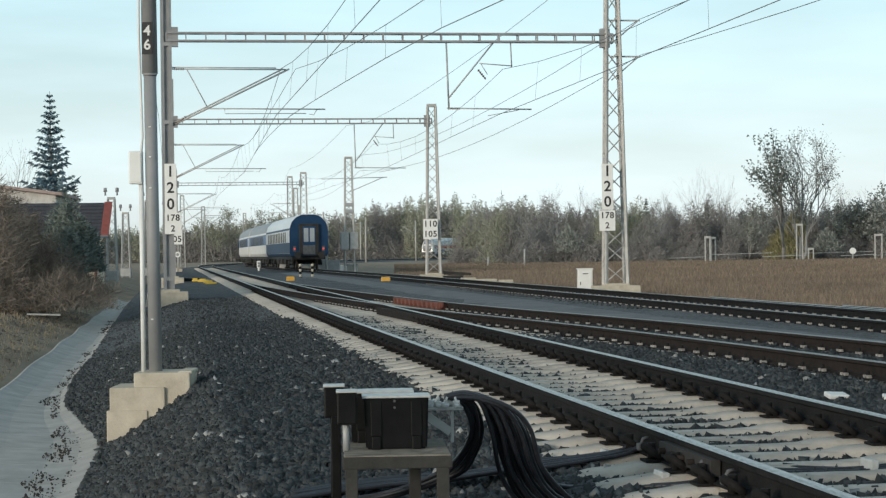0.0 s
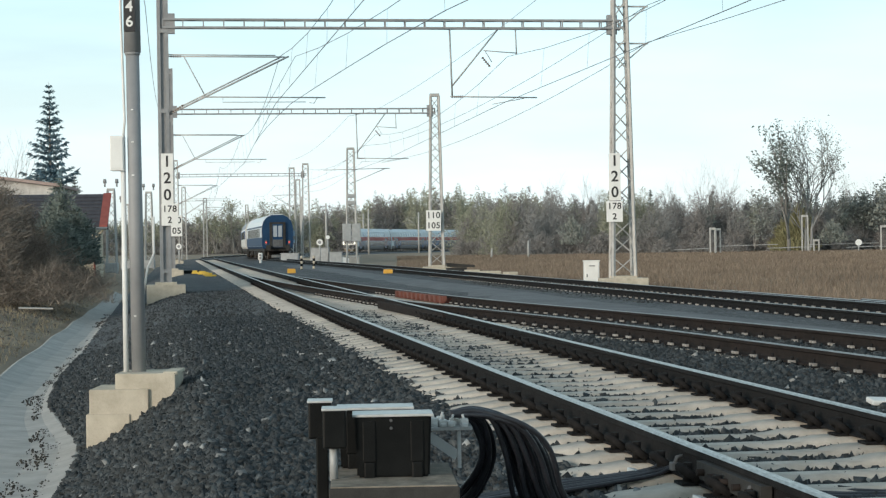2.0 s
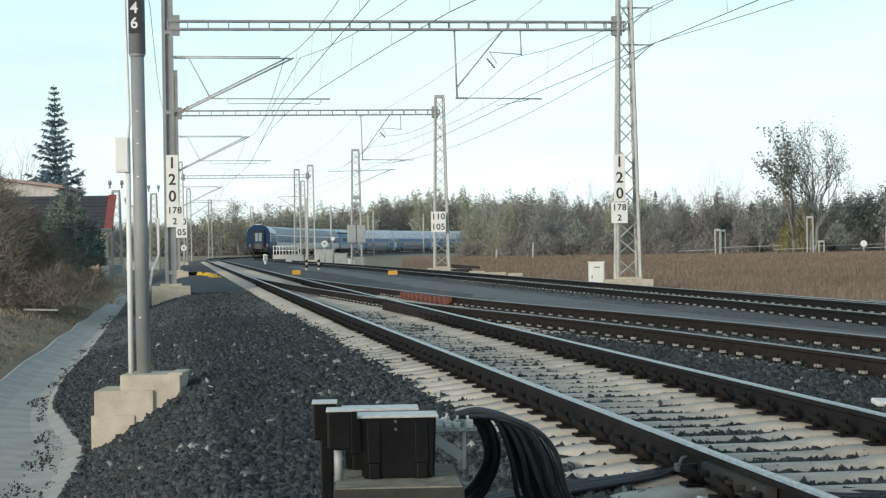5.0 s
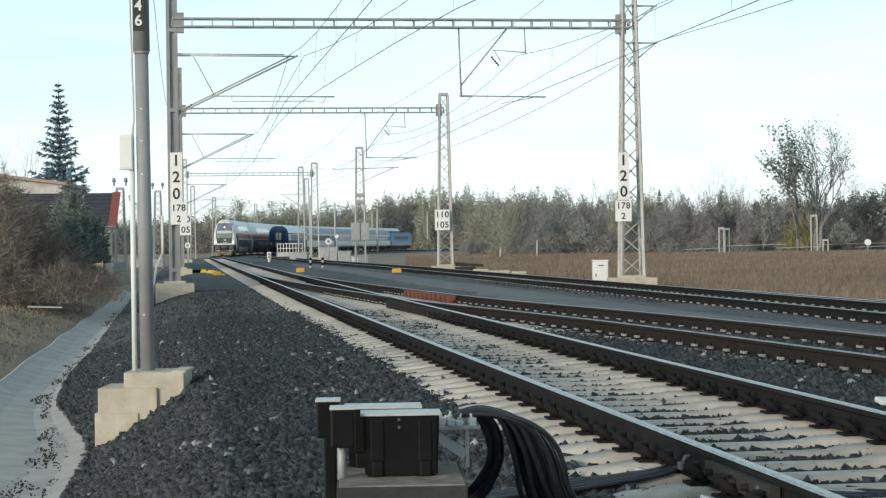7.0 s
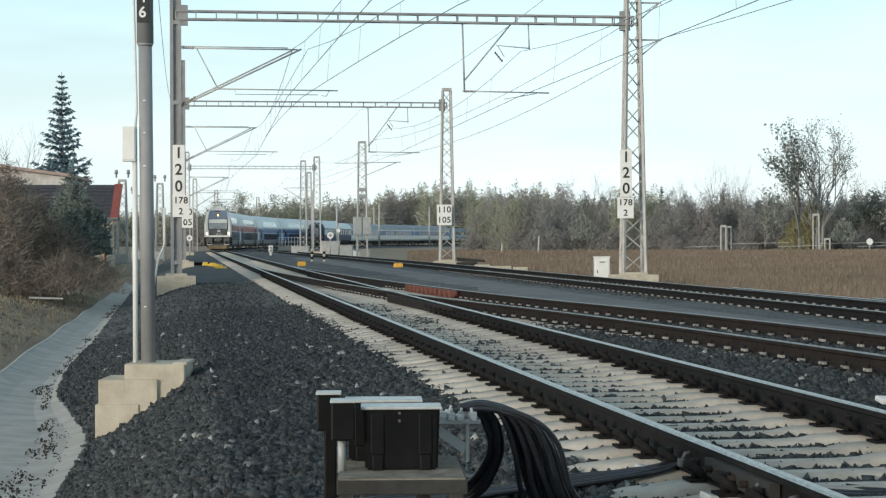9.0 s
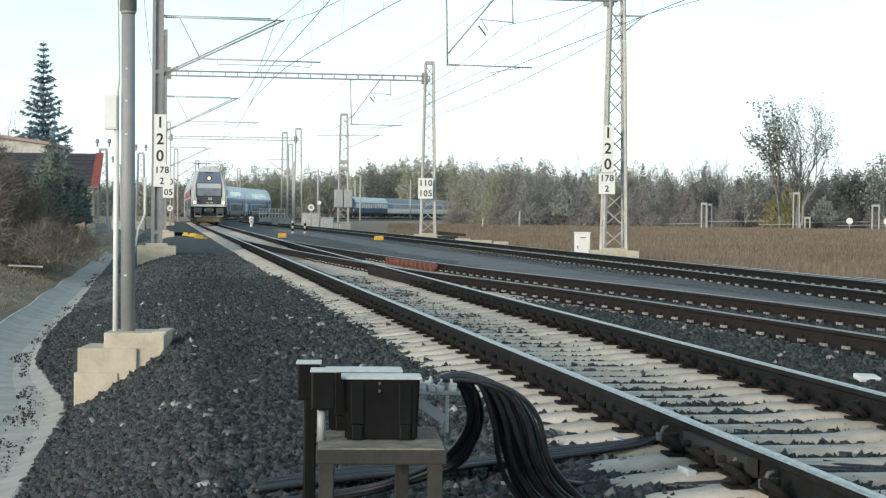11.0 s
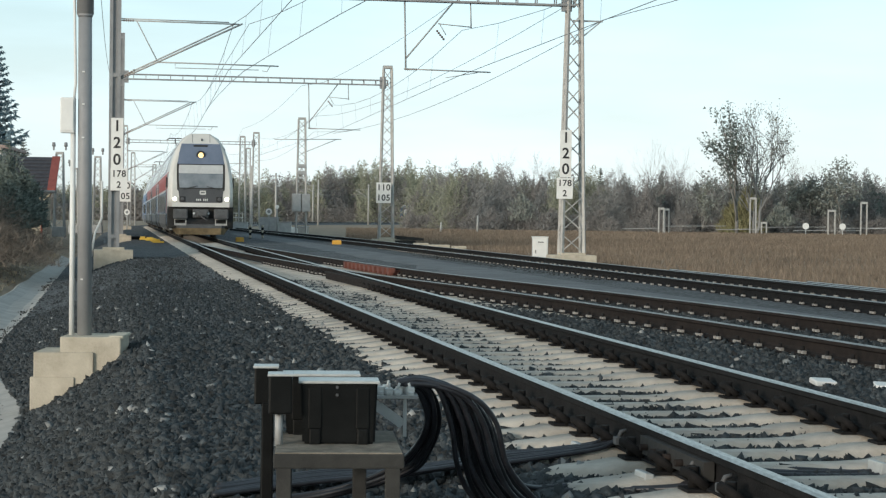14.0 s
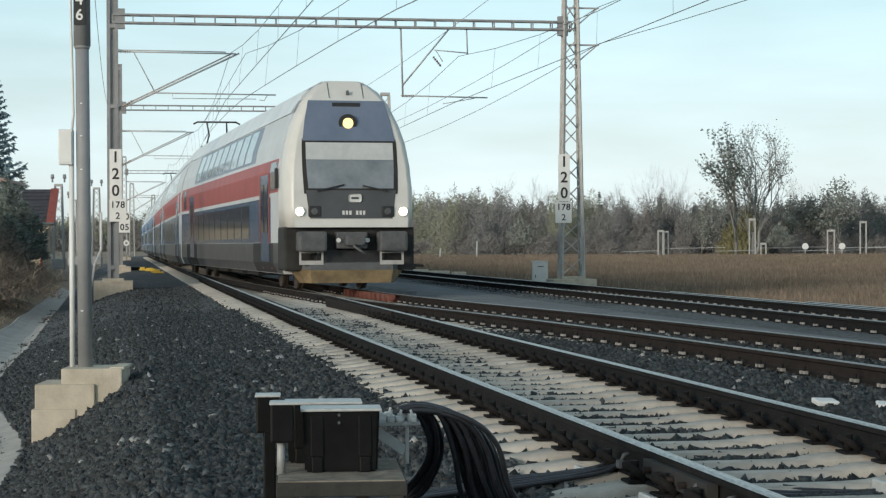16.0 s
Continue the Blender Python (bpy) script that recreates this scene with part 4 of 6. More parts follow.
def band(bm, z0, z1, y0, y1, e, proud=0.006, n=3):
    """A strip laid on one side of the double-decker's curved wall."""
    zs = [z0 + (z1 - z0) * k / n for k in range(n + 1)]
    fr = [[bm.verts.new((e * (dd_x(z) + proud), y, z)) for z in zs] for y in (y0, y1)]
    bk = [[bm.verts.new((e * (dd_x(z) - 0.03), y, z)) for z in zs] for y in (y0, y1)]
    for k in range(n):
        bm.faces.new((fr[0][k], fr[1][k], fr[1][k + 1], fr[0][k + 1]))
        bm.faces.new((bk[0][k], fr[0][k], fr[0][k + 1], bk[0][k + 1]))
        bm.faces.new((fr[1][k], bk[1][k], bk[1][k + 1], fr[1][k + 1]))
    bm.faces.new((bk[0][0], bk[1][0], fr[1][0], fr[0][0]))
    bm.faces.new((fr[0][n], fr[1][n], bk[1][n], bk[0][n]))
    return bm


def face_y(z):
    """How far the cab face leans back at height z."""
    return -13.2 + smooth_table([(0.3, 0.10), (1.38, 0.0), (2.2, 0.05), (3.2, 0.28), (4.1, 0.62), (4.62, 1.05)], z)


def plate(bm, outline, depth=0.03, proud=0.012):
    """A panel on the leaning cab face, given by its outline (x, z)."""
    f = [bm.verts.new((x, face_y(z) - proud, z)) for x, z in outline]
    b = [bm.verts.new((x, face_y(z) + depth, z)) for x, z in outline]
    n = len(outline)
    bm.faces.new(f)
    for i in range(n):
        bm.faces.new((f[i], b[i], b[(i + 1) % n], f[(i + 1) % n]))
    bmesh.ops.recalc_face_normals(bm, faces=bm.faces)
    return bm


def strip_plate(bm, rows_, proud=0.012, depth=0.03):
    """A panel on the cab face by rows of (z, half width)."""
    L = [[bm.verts.new((e * w, face_y(z) - proud, z)) for z, w in rows_] for e in (-1, 1)]
    B = [[bm.verts.new((e * w, face_y(z) + depth, z)) for z, w in rows_] for e in (-1, 1)]
    for k in range(len(rows_) - 1):
        bm.faces.new((L[0][k], L[1][k], L[1][k + 1], L[0][k + 1]))
        bm.faces.new((L[0][k], L[0][k + 1], B[0][k + 1], B[0][k]))
        bm.faces.new((L[1][k + 1], L[1][k], B[1][k], B[1][k + 1]))
    bm.faces.new((L[0][0], B[0][0], B[1][0], L[1][0]))
    bm.faces.new((L[0][-1], L[1][-1], B[1][-1], B[0][-1]))
    bmesh.ops.recalc_face_normals(bm, faces=bm.faces)
    return bm


def dd_car(cab, label, lower, mid, upper):
    """A double-deck car, 26.4 m; with a cab its face is at -y."""
    g = thing("double_deck_car", label, "train car", "cars of the commuter train")
    y0 = -12.1 if cab else -13.1
    bm = bmesh.new()
    shell(bm, sym(DD), y0, 13.1)
    part("body", bm, upper, g)
    # roof cap
    bm = bmesh.new()
    shell(bm, sym([(1.11, 3.93), (0.82, 4.40), (0.46, 4.622), ]), y0 + 0.4, 12.9)
    part("roof", bm, M["roof"], g)
    for e in (-1, 1):
        bm = bmesh.new()
        for ya, yb in ((y0 + 0.1, -11.0), (-7.35, 7.35), (11.0, 13.0)):
            band(bm, 0.37, 1.05, ya, yb, e, 0.006)
        part("skirt", bm, M["skirt"], g, "grey skirt panel darkened for the shade low on the car")
        bm = bmesh.new()
        band(bm, 1.06, 2.08, y0 + 1.5, 12.95, e, 0.006)
        part("lower_band", bm, lower, g, "painted lower band")
        # dark strips on the closed wall imitate the shaded gaps over the bogies
        for y in (-9.17, 9.17):
            bm = bmesh.new()
            band(bm, 0.37, 1.05, y - 1.81, y + 1.81, e, 0.004)
            part("bogie_opening", bm, M["under"], g, "dark panel for the shade over the bogie")
        bm = bmesh.new()
        band(bm, 2.09, 2.17, y0 + 1.5, 12.95, e, 0.008)
        part("pale_line", bm, M["silver"], g, "thin pale line between the bands")
        bm = bmesh.new()
        band(bm, 2.18, 2.92, y0 + 0.3, 12.95, e, 0.006)
        part("middle_band", bm, mid, g, "painted middle band")
        bm = bmesh.new()
        band(bm, 3.00, 3.90, -7.4, 8.6, e, 0.006)
        part("window_surround", bm, M["mask"] if cab else upper, g, "slate blue panel round the upper windows" if cab else "")
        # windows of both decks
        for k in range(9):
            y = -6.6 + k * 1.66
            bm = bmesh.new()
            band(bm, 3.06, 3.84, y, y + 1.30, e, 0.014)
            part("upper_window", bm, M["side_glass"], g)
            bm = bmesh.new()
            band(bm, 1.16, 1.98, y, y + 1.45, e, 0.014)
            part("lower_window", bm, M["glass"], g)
        for y in (-9.6, 9.0):
            bm = bmesh.new()
            band(bm, 0.62, 2.62, y - 0.72, y + 0.72, e, 0.012)
            d = part("door", bm, lower, g, "painted sliding door")
            for q in (-0.34, 0.34):
                bm = bmesh.new()
                band(bm, 1.3, 2.4, y + q - 0.24, y + q + 0.24, e, 0.022)
                part("pane", bm, M["glass"], d)
            for q in (-0.80, 0.80):
                bm = bmesh.new()
                band(bm, 0.45, 2.62, y + q - 0.09, y + q + 0.09, e, 0.016)
                part("door_post", bm, M["orange_red"] if cab else M["blue"], d, "painted door edge")
        for y in (-11.0, 11.6):
            bm = bmesh.new()
            band(bm, 2.24, 2.86, y - 0.55, y + 0.35, e, 0.014)
            part("entrance_window", bm, M["glass"], g)
        for y in (-11.2, 0.6, 11.2):
            bm = bmesh.new()
            band(bm, 3.92, 4.20, y - 0.9, y + 0.9, e, 0.012)
            part("roof_grille", bm, M["dkroof"], g)
    bm = bmesh.new()
    for y in (-5, -1.5, 2, 5.5):
        box(bm, -1.15, 1.15, y - 1.2, y + 1.2, 0.25, 0.40, 0.03)
    box(bm, -1.2, 1.2, -12 if cab else -12.8, 12.8, 0.38, 0.62)
    part("underframe", bm, M["under"], g)
    for y in (-9.1, 9.1):
        bogie(g, y)
    bm = bmesh.new()
    box(bm, -0.95, 0.95, 13.05, 13.35, 0.8, 3.9, 0.05)
    part("gangway", bm, M["under"], g)
    if cab:
        # cream face: rings from the car body to the leaning front
        bm = bmesh.new()
        rows_ = [(1.38, 1.41), (1.8, 1.415), (2.2, 1.412), (2.7, 1.385), (3.2, 1.31), (3.6, 1.20), (4.1, 0.985), (4.3, 0.86), (4.5, 0.66), (4.62, 0.44)]
        back, mid_, fr, nn = [], [], [], []
        for e in (1, -1):
            for z, w in (rows_ if e == 1 else rows_[::-1]):
                back.append(bm.verts.new((e * min(w, dd_x(min(z, 4.6)) + 0.004), -11.95, z)))
                mid_.append(bm.verts.new((e * w, face_y(z) + 0.55, z)))
                fr.append(bm.verts.new((e * (w - 0.05), face_y(z) + 0.10, z)))
                nn.append(bm.verts.new((e * (w - 0.17), face_y(z), z)))
        n = len(back)
        for a, b in ((back, mid_), (mid_, fr), (fr, nn)):
            for i in range(n - 1):
                bm.faces.new((a[i], a[i + 1], b[i + 1], b[i])).smooth = True
            bm.faces.new((a[-1], a[0], b[0], b[-1]))
        h = len(rows_)
        for i in range(h - 1):
            bm.faces.new((nn[i], nn[i + 1], nn[n - 2 - i], nn[n - 1 - i]))
        bmesh.ops.recalc_face_normals(bm, faces=bm.faces)
        part("cab_shell", bm, M["cream"], g, "cream white cab front")
        bm = bmesh.new()
        strip_plate(bm, [(3.26, 1.02), (3.7, 0.95), (4.1, 0.855), (4.16, 0.84)], 0.016)
        part("upper_mask", bm, M["mask"], g, "slate blue panel")
        bm = bmesh.new()
        strip_plate(bm, [(1.57, 0.90), (1.9, 0.95), (2.18, 0.985)])
        part("lower_mask", bm, M["mask_low"], g, "dark grey panel")
        bm = bmesh.new()
        strip_plate(bm, [(2.10, 1.02), (2.2, 1.03), (2.6, 1.045), (3.0, 1.045), (3.2, 1.04), (3.30, 1.03)], 0.008)
        part("screen_frame", bm, M["under"], g)
        bm = bmesh.new()
        strip_plate(bm, [(2.22, 0.93), (2.6, 0.955), (2.84, 0.96)], 0.020)
        part("windscreen", bm, M["screen"], g, "windscreen reflecting the sky")
        bm = bmesh.new()
        strip_plate(bm, [(2.845, 0.96), (3.2, 0.956), (3.22, 0.955)], 0.020)
        part("sun_blind", bm, M["blind"], g, "white blind behind the windscreen")
        for a, b in (((-0.75, 2.16), (-0.15, 2.30)), ((0.80, 2.16), (0.25, 2.28))):
            bm = bmesh.new()
            bar(bm, (a[0], face_y(a[1]) - 0.05, a[1]), (b[0], face_y(b[1]) - 0.05, b[1]), 0.03)
            part("wiper", bm, M["ink"], g)
        for x, z, r, mt, nm_ in ((0, 3.65, 0.115, "lamp_y", "headlamp"), (-1.13, 1.72, 0.09, "lamp", "headlamp"), (1.13, 1.72, 0.09, "lamp", "headlamp")):
            y = face_y(z)
            bm = bmesh.new()
            tube(bm, [(x, y + 0.05, z), (x, y - 0.045, z)], r * 1.75 if z > 3 else r * 1.15, 20)
            hl = part("lamp_ring", bm, M["ink"] if z > 3 else M["cream"], g)
            bm = bmesh.new()
            tube(bm, [(x, y, z), (x, y - 0.06, z)], r, 20)
            part(nm_, bm, M[mt], hl, "lit round headlamp")
        for x in (-0.80, 0.80):
            y = face_y(1.72)
            bm = bmesh.new()
            box(bm, x - 0.14, x + 0.14, y - 0.035, y + 0.02, 1.60, 1.84, 0.03)
            ml = part("marker_lamp", bm, M["ink"], g)
            bm = bmesh.new()
            tube(bm, [(x, y - 0.03, 1.72), (x, y - 0.05, 1.72)], 0.085, 14, 0.06)
            part("lens", bm, M["buffer"], ml)
        bm = bmesh.new()
        y = face_y(2.0)
        box(bm, -0.06, 0.22, y - 0.03, y, 1.92, 2.10, 0.05)
        em = part("emblem", bm, M["step"], g, "plain white rounded emblem")
        bm = bmesh.new()
        box(bm, 0.0, 0.16, y - 0.036, y - 0.028, 1.985, 2.035)
        part("emblem_bar", bm, M["mask_low"], em)
        y = face_y(1.69)
        for k in range(7):
            if k != 3:
                bm = bmesh.new()
                box(bm, -0.20 + k * 0.075, -0.15 + k * 0.075, y - 0.018, y - 0.008, 1.65, 1.74)
                part("number_bar", bm, M["step"], g, "plain white bar")
        # display box, roof hatch seams and horn
        bm = bmesh.new()
        y = face_y(4.06)
        box(bm, -0.32, 0.30, y - 0.03, y + 0.04, 4.01, 4.11, 0.01)
        part("display", bm, M["ink"], g, "dark destination display")
        for x in (-0.36, 0.40):
            bm = bmesh.new()
            bar(bm, (x, face_y(4.22) - 0.004, 4.22), (x, face_y(4.58) - 0.004, 4.58), 0.014)
            part("hatch_seam", bm, M["buffer"], g)
        bm = bmesh.new()
        tube(bm, [(0.05, face_y(4.3) - 0.05, 4.3), (0.05, face_y(4.3) - 0.02, 4.38)], 0.035, 8)
        part("horn", bm, M["buffer"], g)
        # front gear
        bm = bmesh.new()
        box(bm, -1.425, 1.425, -12.98, -11.9, 0.45, 1.40, 0.05)
        part("front_beam", bm, M["under"], g)
        for e in (-1, 1):
            bm = bmesh.new()
            box(bm, e * 0.88 - 0.31, e * 0.88 + 0.31, -13.45, -13.0, 0.86, 1.29, 0.06)
            part("buffer", bm, M["buffer"], g, "large rectangular grey buffer")
            bm = bmesh.new()
            for x in (-0.24, 0.24):
                bar(bm, (e * 0.88 + x, -13.2, 0.88), (e * 0.88 + x, -13.2, 0.62), 0.04)
            bar(bm, (e * 0.88 - 0.26, -13.2, 0.62), (e * 0.88 + 0.26, -13.2, 0.62), 0.05, 0.09)
            bar(bm, (e * 0.88 - 0.26, -13.2, 0.84), (e * 0.88 + 0.26, -13.2, 0.84), 0.03)
            part("step", bm, M["lattice"], g, "grey framed step")
        bm = bmesh.new()
        box(bm, -0.34, 0.34, -13.25, -12.9, 0.92, 1.28, 0.03)
        box(bm, -0.16, 0.10, -13.42, -13.2, 0.98, 1.2, 0.04)
        tube(bm, [(0.14, -13.3, 1.1), (0.14, -13.5, 1.1)], 0.11, 12)
        tube(bm, [(0.0, -13.4, 0.98), (0.26, -13.5, 0.80)], 0.03, 6)
        part("coupler", bm, M["buffer"], g, "grey coupler")
        for x in (-0.30, 0.33):
            bm = bmesh.new()
            tube(bm, [(x, -13.25, 1.10), (x, -13.3, 1.10)], 0.05, 8)
            part("socket", bm, M["step"], g)
        # solid black block imitates the deep shade beneath the coupler
        bm = bmesh.new()
        box(bm, -0.75, 0.75, -13.05, -12.6, 0.60, 0.90, 0.02)
        part("gear_recess", bm, M["ink"], g)
        bm = bmesh.new()
        A = [(-1.30, -12.6, 0.72), (-0.9, -13.2, 0.62), (0.9, -13.2, 0.62), (1.30, -12.6, 0.72)]
        C = [(-1.28, -12.6, 0.50), (-0.9, -13.24, 0.46), (0.9, -13.24, 0.46), (1.28, -12.6, 0.50)]
        B = [(-1.05, -12.6, 0.18), (-0.86, -13.16, 0.18), (0.86, -13.16, 0.18), (1.05, -12.6, 0.18)]
        for lo, hi, nm_, mt in ((C, A, "plough_top", "buffer"), (B, C, "plough", "tan")):
            bm = bmesh.new()
            l_ = [bm.verts.new(v) for v in lo]
            h_ = [bm.verts.new(v) for v in hi]
            for k in range(3):
                bm.faces.new((l_[k], l_[k + 1], h_[k + 1], h_[k]))
            bm.faces.new(l_)
            bm.faces.new(h_[::-1])
            bm.faces.new((l_[3], l_[0], h_[0], h_[3]))
            bmesh.ops.recalc_face_normals(bm, faces=bm.faces)
            part(nm_, bm, M[mt], g, "tan snow plough" if mt == "tan" else "")
        # cab side window and mirror
        for e in (-1, 1):
            bm = bmesh.new()
            band(bm, 2.25, 2.85, -11.7, -10.9, e, 0.012)
            part("cab_window", bm, M["glass"], g)
            bm = bmesh.new()
            box(bm, e * 1.46 - 0.03, e * 1.46 + 0.03, -12.0, -11.85, 2.25, 2.7, 0.02)
            part("mirror", bm, M["ink"], g)
    else:
        bm = bmesh.new()
        box(bm, -0.95, 0.95, -13.35, -13.05, 0.8, 3.9, 0.05)
        part("gangway", bm, M["under"], g)
    return g


def pantograph(parent, y, z):
    bm = bmesh.new()
    for e in (-0.4, 0.4):
        tube(bm, [(e, y + 0.6, z), (e * 0.8, y - 0.6, z + 0.45), (e * 0.9, y + 0.3, z + 0.95)], 0.03, 6)
    tube(bm, [(-0.85, y + 0.3, z + 0.9), (-0.7, y + 0.3, z + 0.98), (0.7, y + 0.3, z + 0.98), (0.85, y + 0.3, z + 0.9)], 0.035, 6)
    box(bm, -0.6, 0.6, y - 0.8, y + 0.8, z - 0.1, z + 0.05, 0.02)
    part("pantograph", bm, M["under"], parent, "raised dark pantograph")


emu = [dd_car(True, "double-deck driving car with cream cab, red and blue sides", M["blue"], M["red"], M["silver"])]
emu += [dd_car(False, "double-deck car in silver with red and blue bands", M["blue"], M["red"], M["silver"]) for _ in range(2)]
emu += [dd_car(False, "double-deck car in white and bright blue", M["midblue"], M["midblue"], M["roof"]) for _ in range(3)]
pantograph(emu[1], -11.2, 4.55)
pantograph(emu[2], 11.0, 4.55)

# single-deck coaches of the departing express
SD = [(1.28, 0.95), (1.40, 1.20), (1.41, 2.7), (1.36, 3.05), (1.22, 3.45), (0.92, 3.78), (0.50, 3.98), (0.0, 4.05)]


def sd_side(bm, z0, z1, y0, y1, e, proud):
    def sx(z):
        return smooth_table([(b, a) for a, b in SD], z) + proud
    box(bm, min(e * (sx(z0) - 0.04), e * sx(z0)), max(e * (sx(z0) - 0.04), e * sx(z0)), y0, y1, z0, z1)
    return bm


def coach(label, side, upper, roof_m, end=False):
    g = thing("passenger_coach", label, "train car", "coaches of the express train")
    bm = bmesh.new()
    shell(bm, sym(SD[:-1]), -13.1, 13.1)
    part("body", bm, M["navy"] if end else side, g)
    bm = bmesh.new()
    shell(bm, sym([(1.385, 3.0), (1.25, 3.46), (0.94, 3.80), (0.52, 4.0), (0.05, 4.06)]), -12.9, 12.9)
    part("roof", bm, roof_m, g, "light metal roof")
    for e in (-1, 1):
        bm = bmesh.new()
        sd_side(bm, 1.15, 1.95, -13.0, 13.0, e, 0.008)
        part("lower_band", bm, side, g)
        bm = bmesh.new()
        sd_side(bm, 1.96, 2.85, -13.0, 13.0, e, 0.008)
        part("window_band", bm, upper, g)
        for k in range(11):
            y = -9.6 + k * 1.85
            bm = bmesh.new()
            sd_side(bm, 1.98, 2.76, y, y + 1.2, e, 0.02)
            part("window", bm, M["glass"], g)
        for y in (-11.6, 11.6):
            bm = bmesh.new()
            sd_side(bm, 0.98, 2.8, y - 0.42, y + 0.42, e, 0.018)
            part("door", bm, M["blue"], g)
    bm = bmesh.new()
    box(bm, -1.2, 1.2, -12.9, 12.9, 0.72, 0.98)
    for y in (-4, 0, 4):
        box(bm, -1.1, 1.1, y - 1.1, y + 1.1, 0.35, 0.75, 0.05)
    part("underframe", bm, M["under"], g)
    for y in (-9.5, 9.5):
        bogie(g, y)
    for y, d in ((-13.1, -1), (13.1, 1)):
        bm = bmesh.new()
        box(bm, -0.72, 0.72, min(y, y + d * 0.22), max(y, y + d * 0.22), 0.98, 3.32, 0.06)
        gw = part("gangway", bm, M["under"], g, "dark rubber gangway frame")
        if d < 0:
            bm = bmesh.new()
            box(bm, -0.46, 0.46, y - 0.235, y - 0.20, 1.05, 3.15, 0.01)
            dr = part("end_door", bm, M["navy"], gw, "dark blue end door")
            for x in (-0.22, 0.22):
                bm = bmesh.new()
                box(bm, x - 0.17, x + 0.17, y - 0.25, y - 0.23, 2.0, 3.0, 0.01)
                part("pane", bm, M["side_glass"], dr, "pale end window")
            bm = bmesh.new()
            box(bm, -0.44, 0.44, y - 0.25, y - 0.23, 1.1, 1.75, 0.01)
            part("kick_panel", bm, M["buffer"], dr)
            for x in (-1.05, 1.05):
                bm = bmesh.new()
                box(bm, x - 0.10, x + 0.10, y - 0.03, y, 1.30, 1.70, 0.02)
                tl = part("tail_lamp_case", bm, M["buffer"], g)
                bm = bmesh.new()
                tube(bm, [(x, y - 0.02, 1.5), (x, y - 0.05, 1.5)], 0.08, 12)
                part("tail_lamp", bm, M["tail"], tl, "lit red tail lamp")
                bm = bmesh.new()
                tube(bm, [(x * 0.83, y, 1.06), (x * 0.83, y - 0.45, 1.06)], 0.11, 10)
                tube(bm, [(x * 0.83, y - 0.45, 1.06), (x * 0.83, y - 0.52, 1.06)], 0.24, 14)
                part("buffer", bm, M["under"], g)
    return g


express = [coach("dark blue last coach with silver grey sides and bright roof", M["silver"], M["silver"], M["roof"], True)]
express += [coach("blue and white passenger coach with dull roof", M["cream"], M["midblue"], M["dkroof"]) for _ in range(3)]


def loco():
    g = thing("electric_locomotive", "blue and white electric locomotive with roof gear", "locomotive")
    bm = bmesh.new()
    prof = [(-8.2, 0.95), (-8.2, 2.1), (-7.6, 3.35), (-6.8, 3.6), (6.8, 3.6), (7.6, 3.35), (8.2, 2.1), (8.2, 0.95)]
    A = [bm.verts.new((-1.42, y, z)) for y, z in prof]
    B = [bm.verts.new((1.42, y, z)) for y, z in prof]
    n = len(prof)
    for i in range(n):
        bm.faces.new((A[i], B[i], B[(i + 1) % n], A[(i + 1) % n]))
    bm.faces.new(A[::-1])
    bm.faces.new(B)
    bmesh.ops.recalc_face_normals(bm, faces=bm.faces)
    bmesh.ops.bevel(bm, geom=bm.edges[:], offset=0.08, segments=2, affect='EDGES')
    part("body", bm, M["skyblue"], g)
    for e in (-1, 1):
        bm = bmesh.new()
        box(bm, e * 1.43 - 0.012, e * 1.43 + 0.012, -7.6, 7.6, 0.98, 1.7)
        part("band", bm, M["blue"], g)
        bm = bmesh.new()
        box(bm, e * 1.43 - 0.012, e * 1.43 + 0.012, -5.5, 5.5, 2.2, 2.8)
        part("side_grille", bm, M["buffer"], g)
    for e in (-1, 1):
        bm = bmesh.new()
        box(bm, -1.1, 1.1, e * 7.95 - 0.12, e * 7.95 + 0.12, 2.25, 3.0, 0.03)
        part("windscreen", bm, M["glass"], g)
    bm = bmesh.new()
    for y in (-4, -2, 0, 2, 4):
        box(bm, -0.8, 0.8, y - 0.5, y + 0.5, 3.6, 3.85, 0.04)
    part("roof_gear", bm, M["under"], g)
    pantograph(g, -4, 3.8)
    bm = bmesh.new()
    box(bm, -1.2, 1.2, -7.8, 7.8, 0.4, 0.95, 0.03)
    part("underframe", bm, M["under"], g)
    for y in (-4.2, 4.2):
        bogie(g, y)
    return g


express_loco = loco()


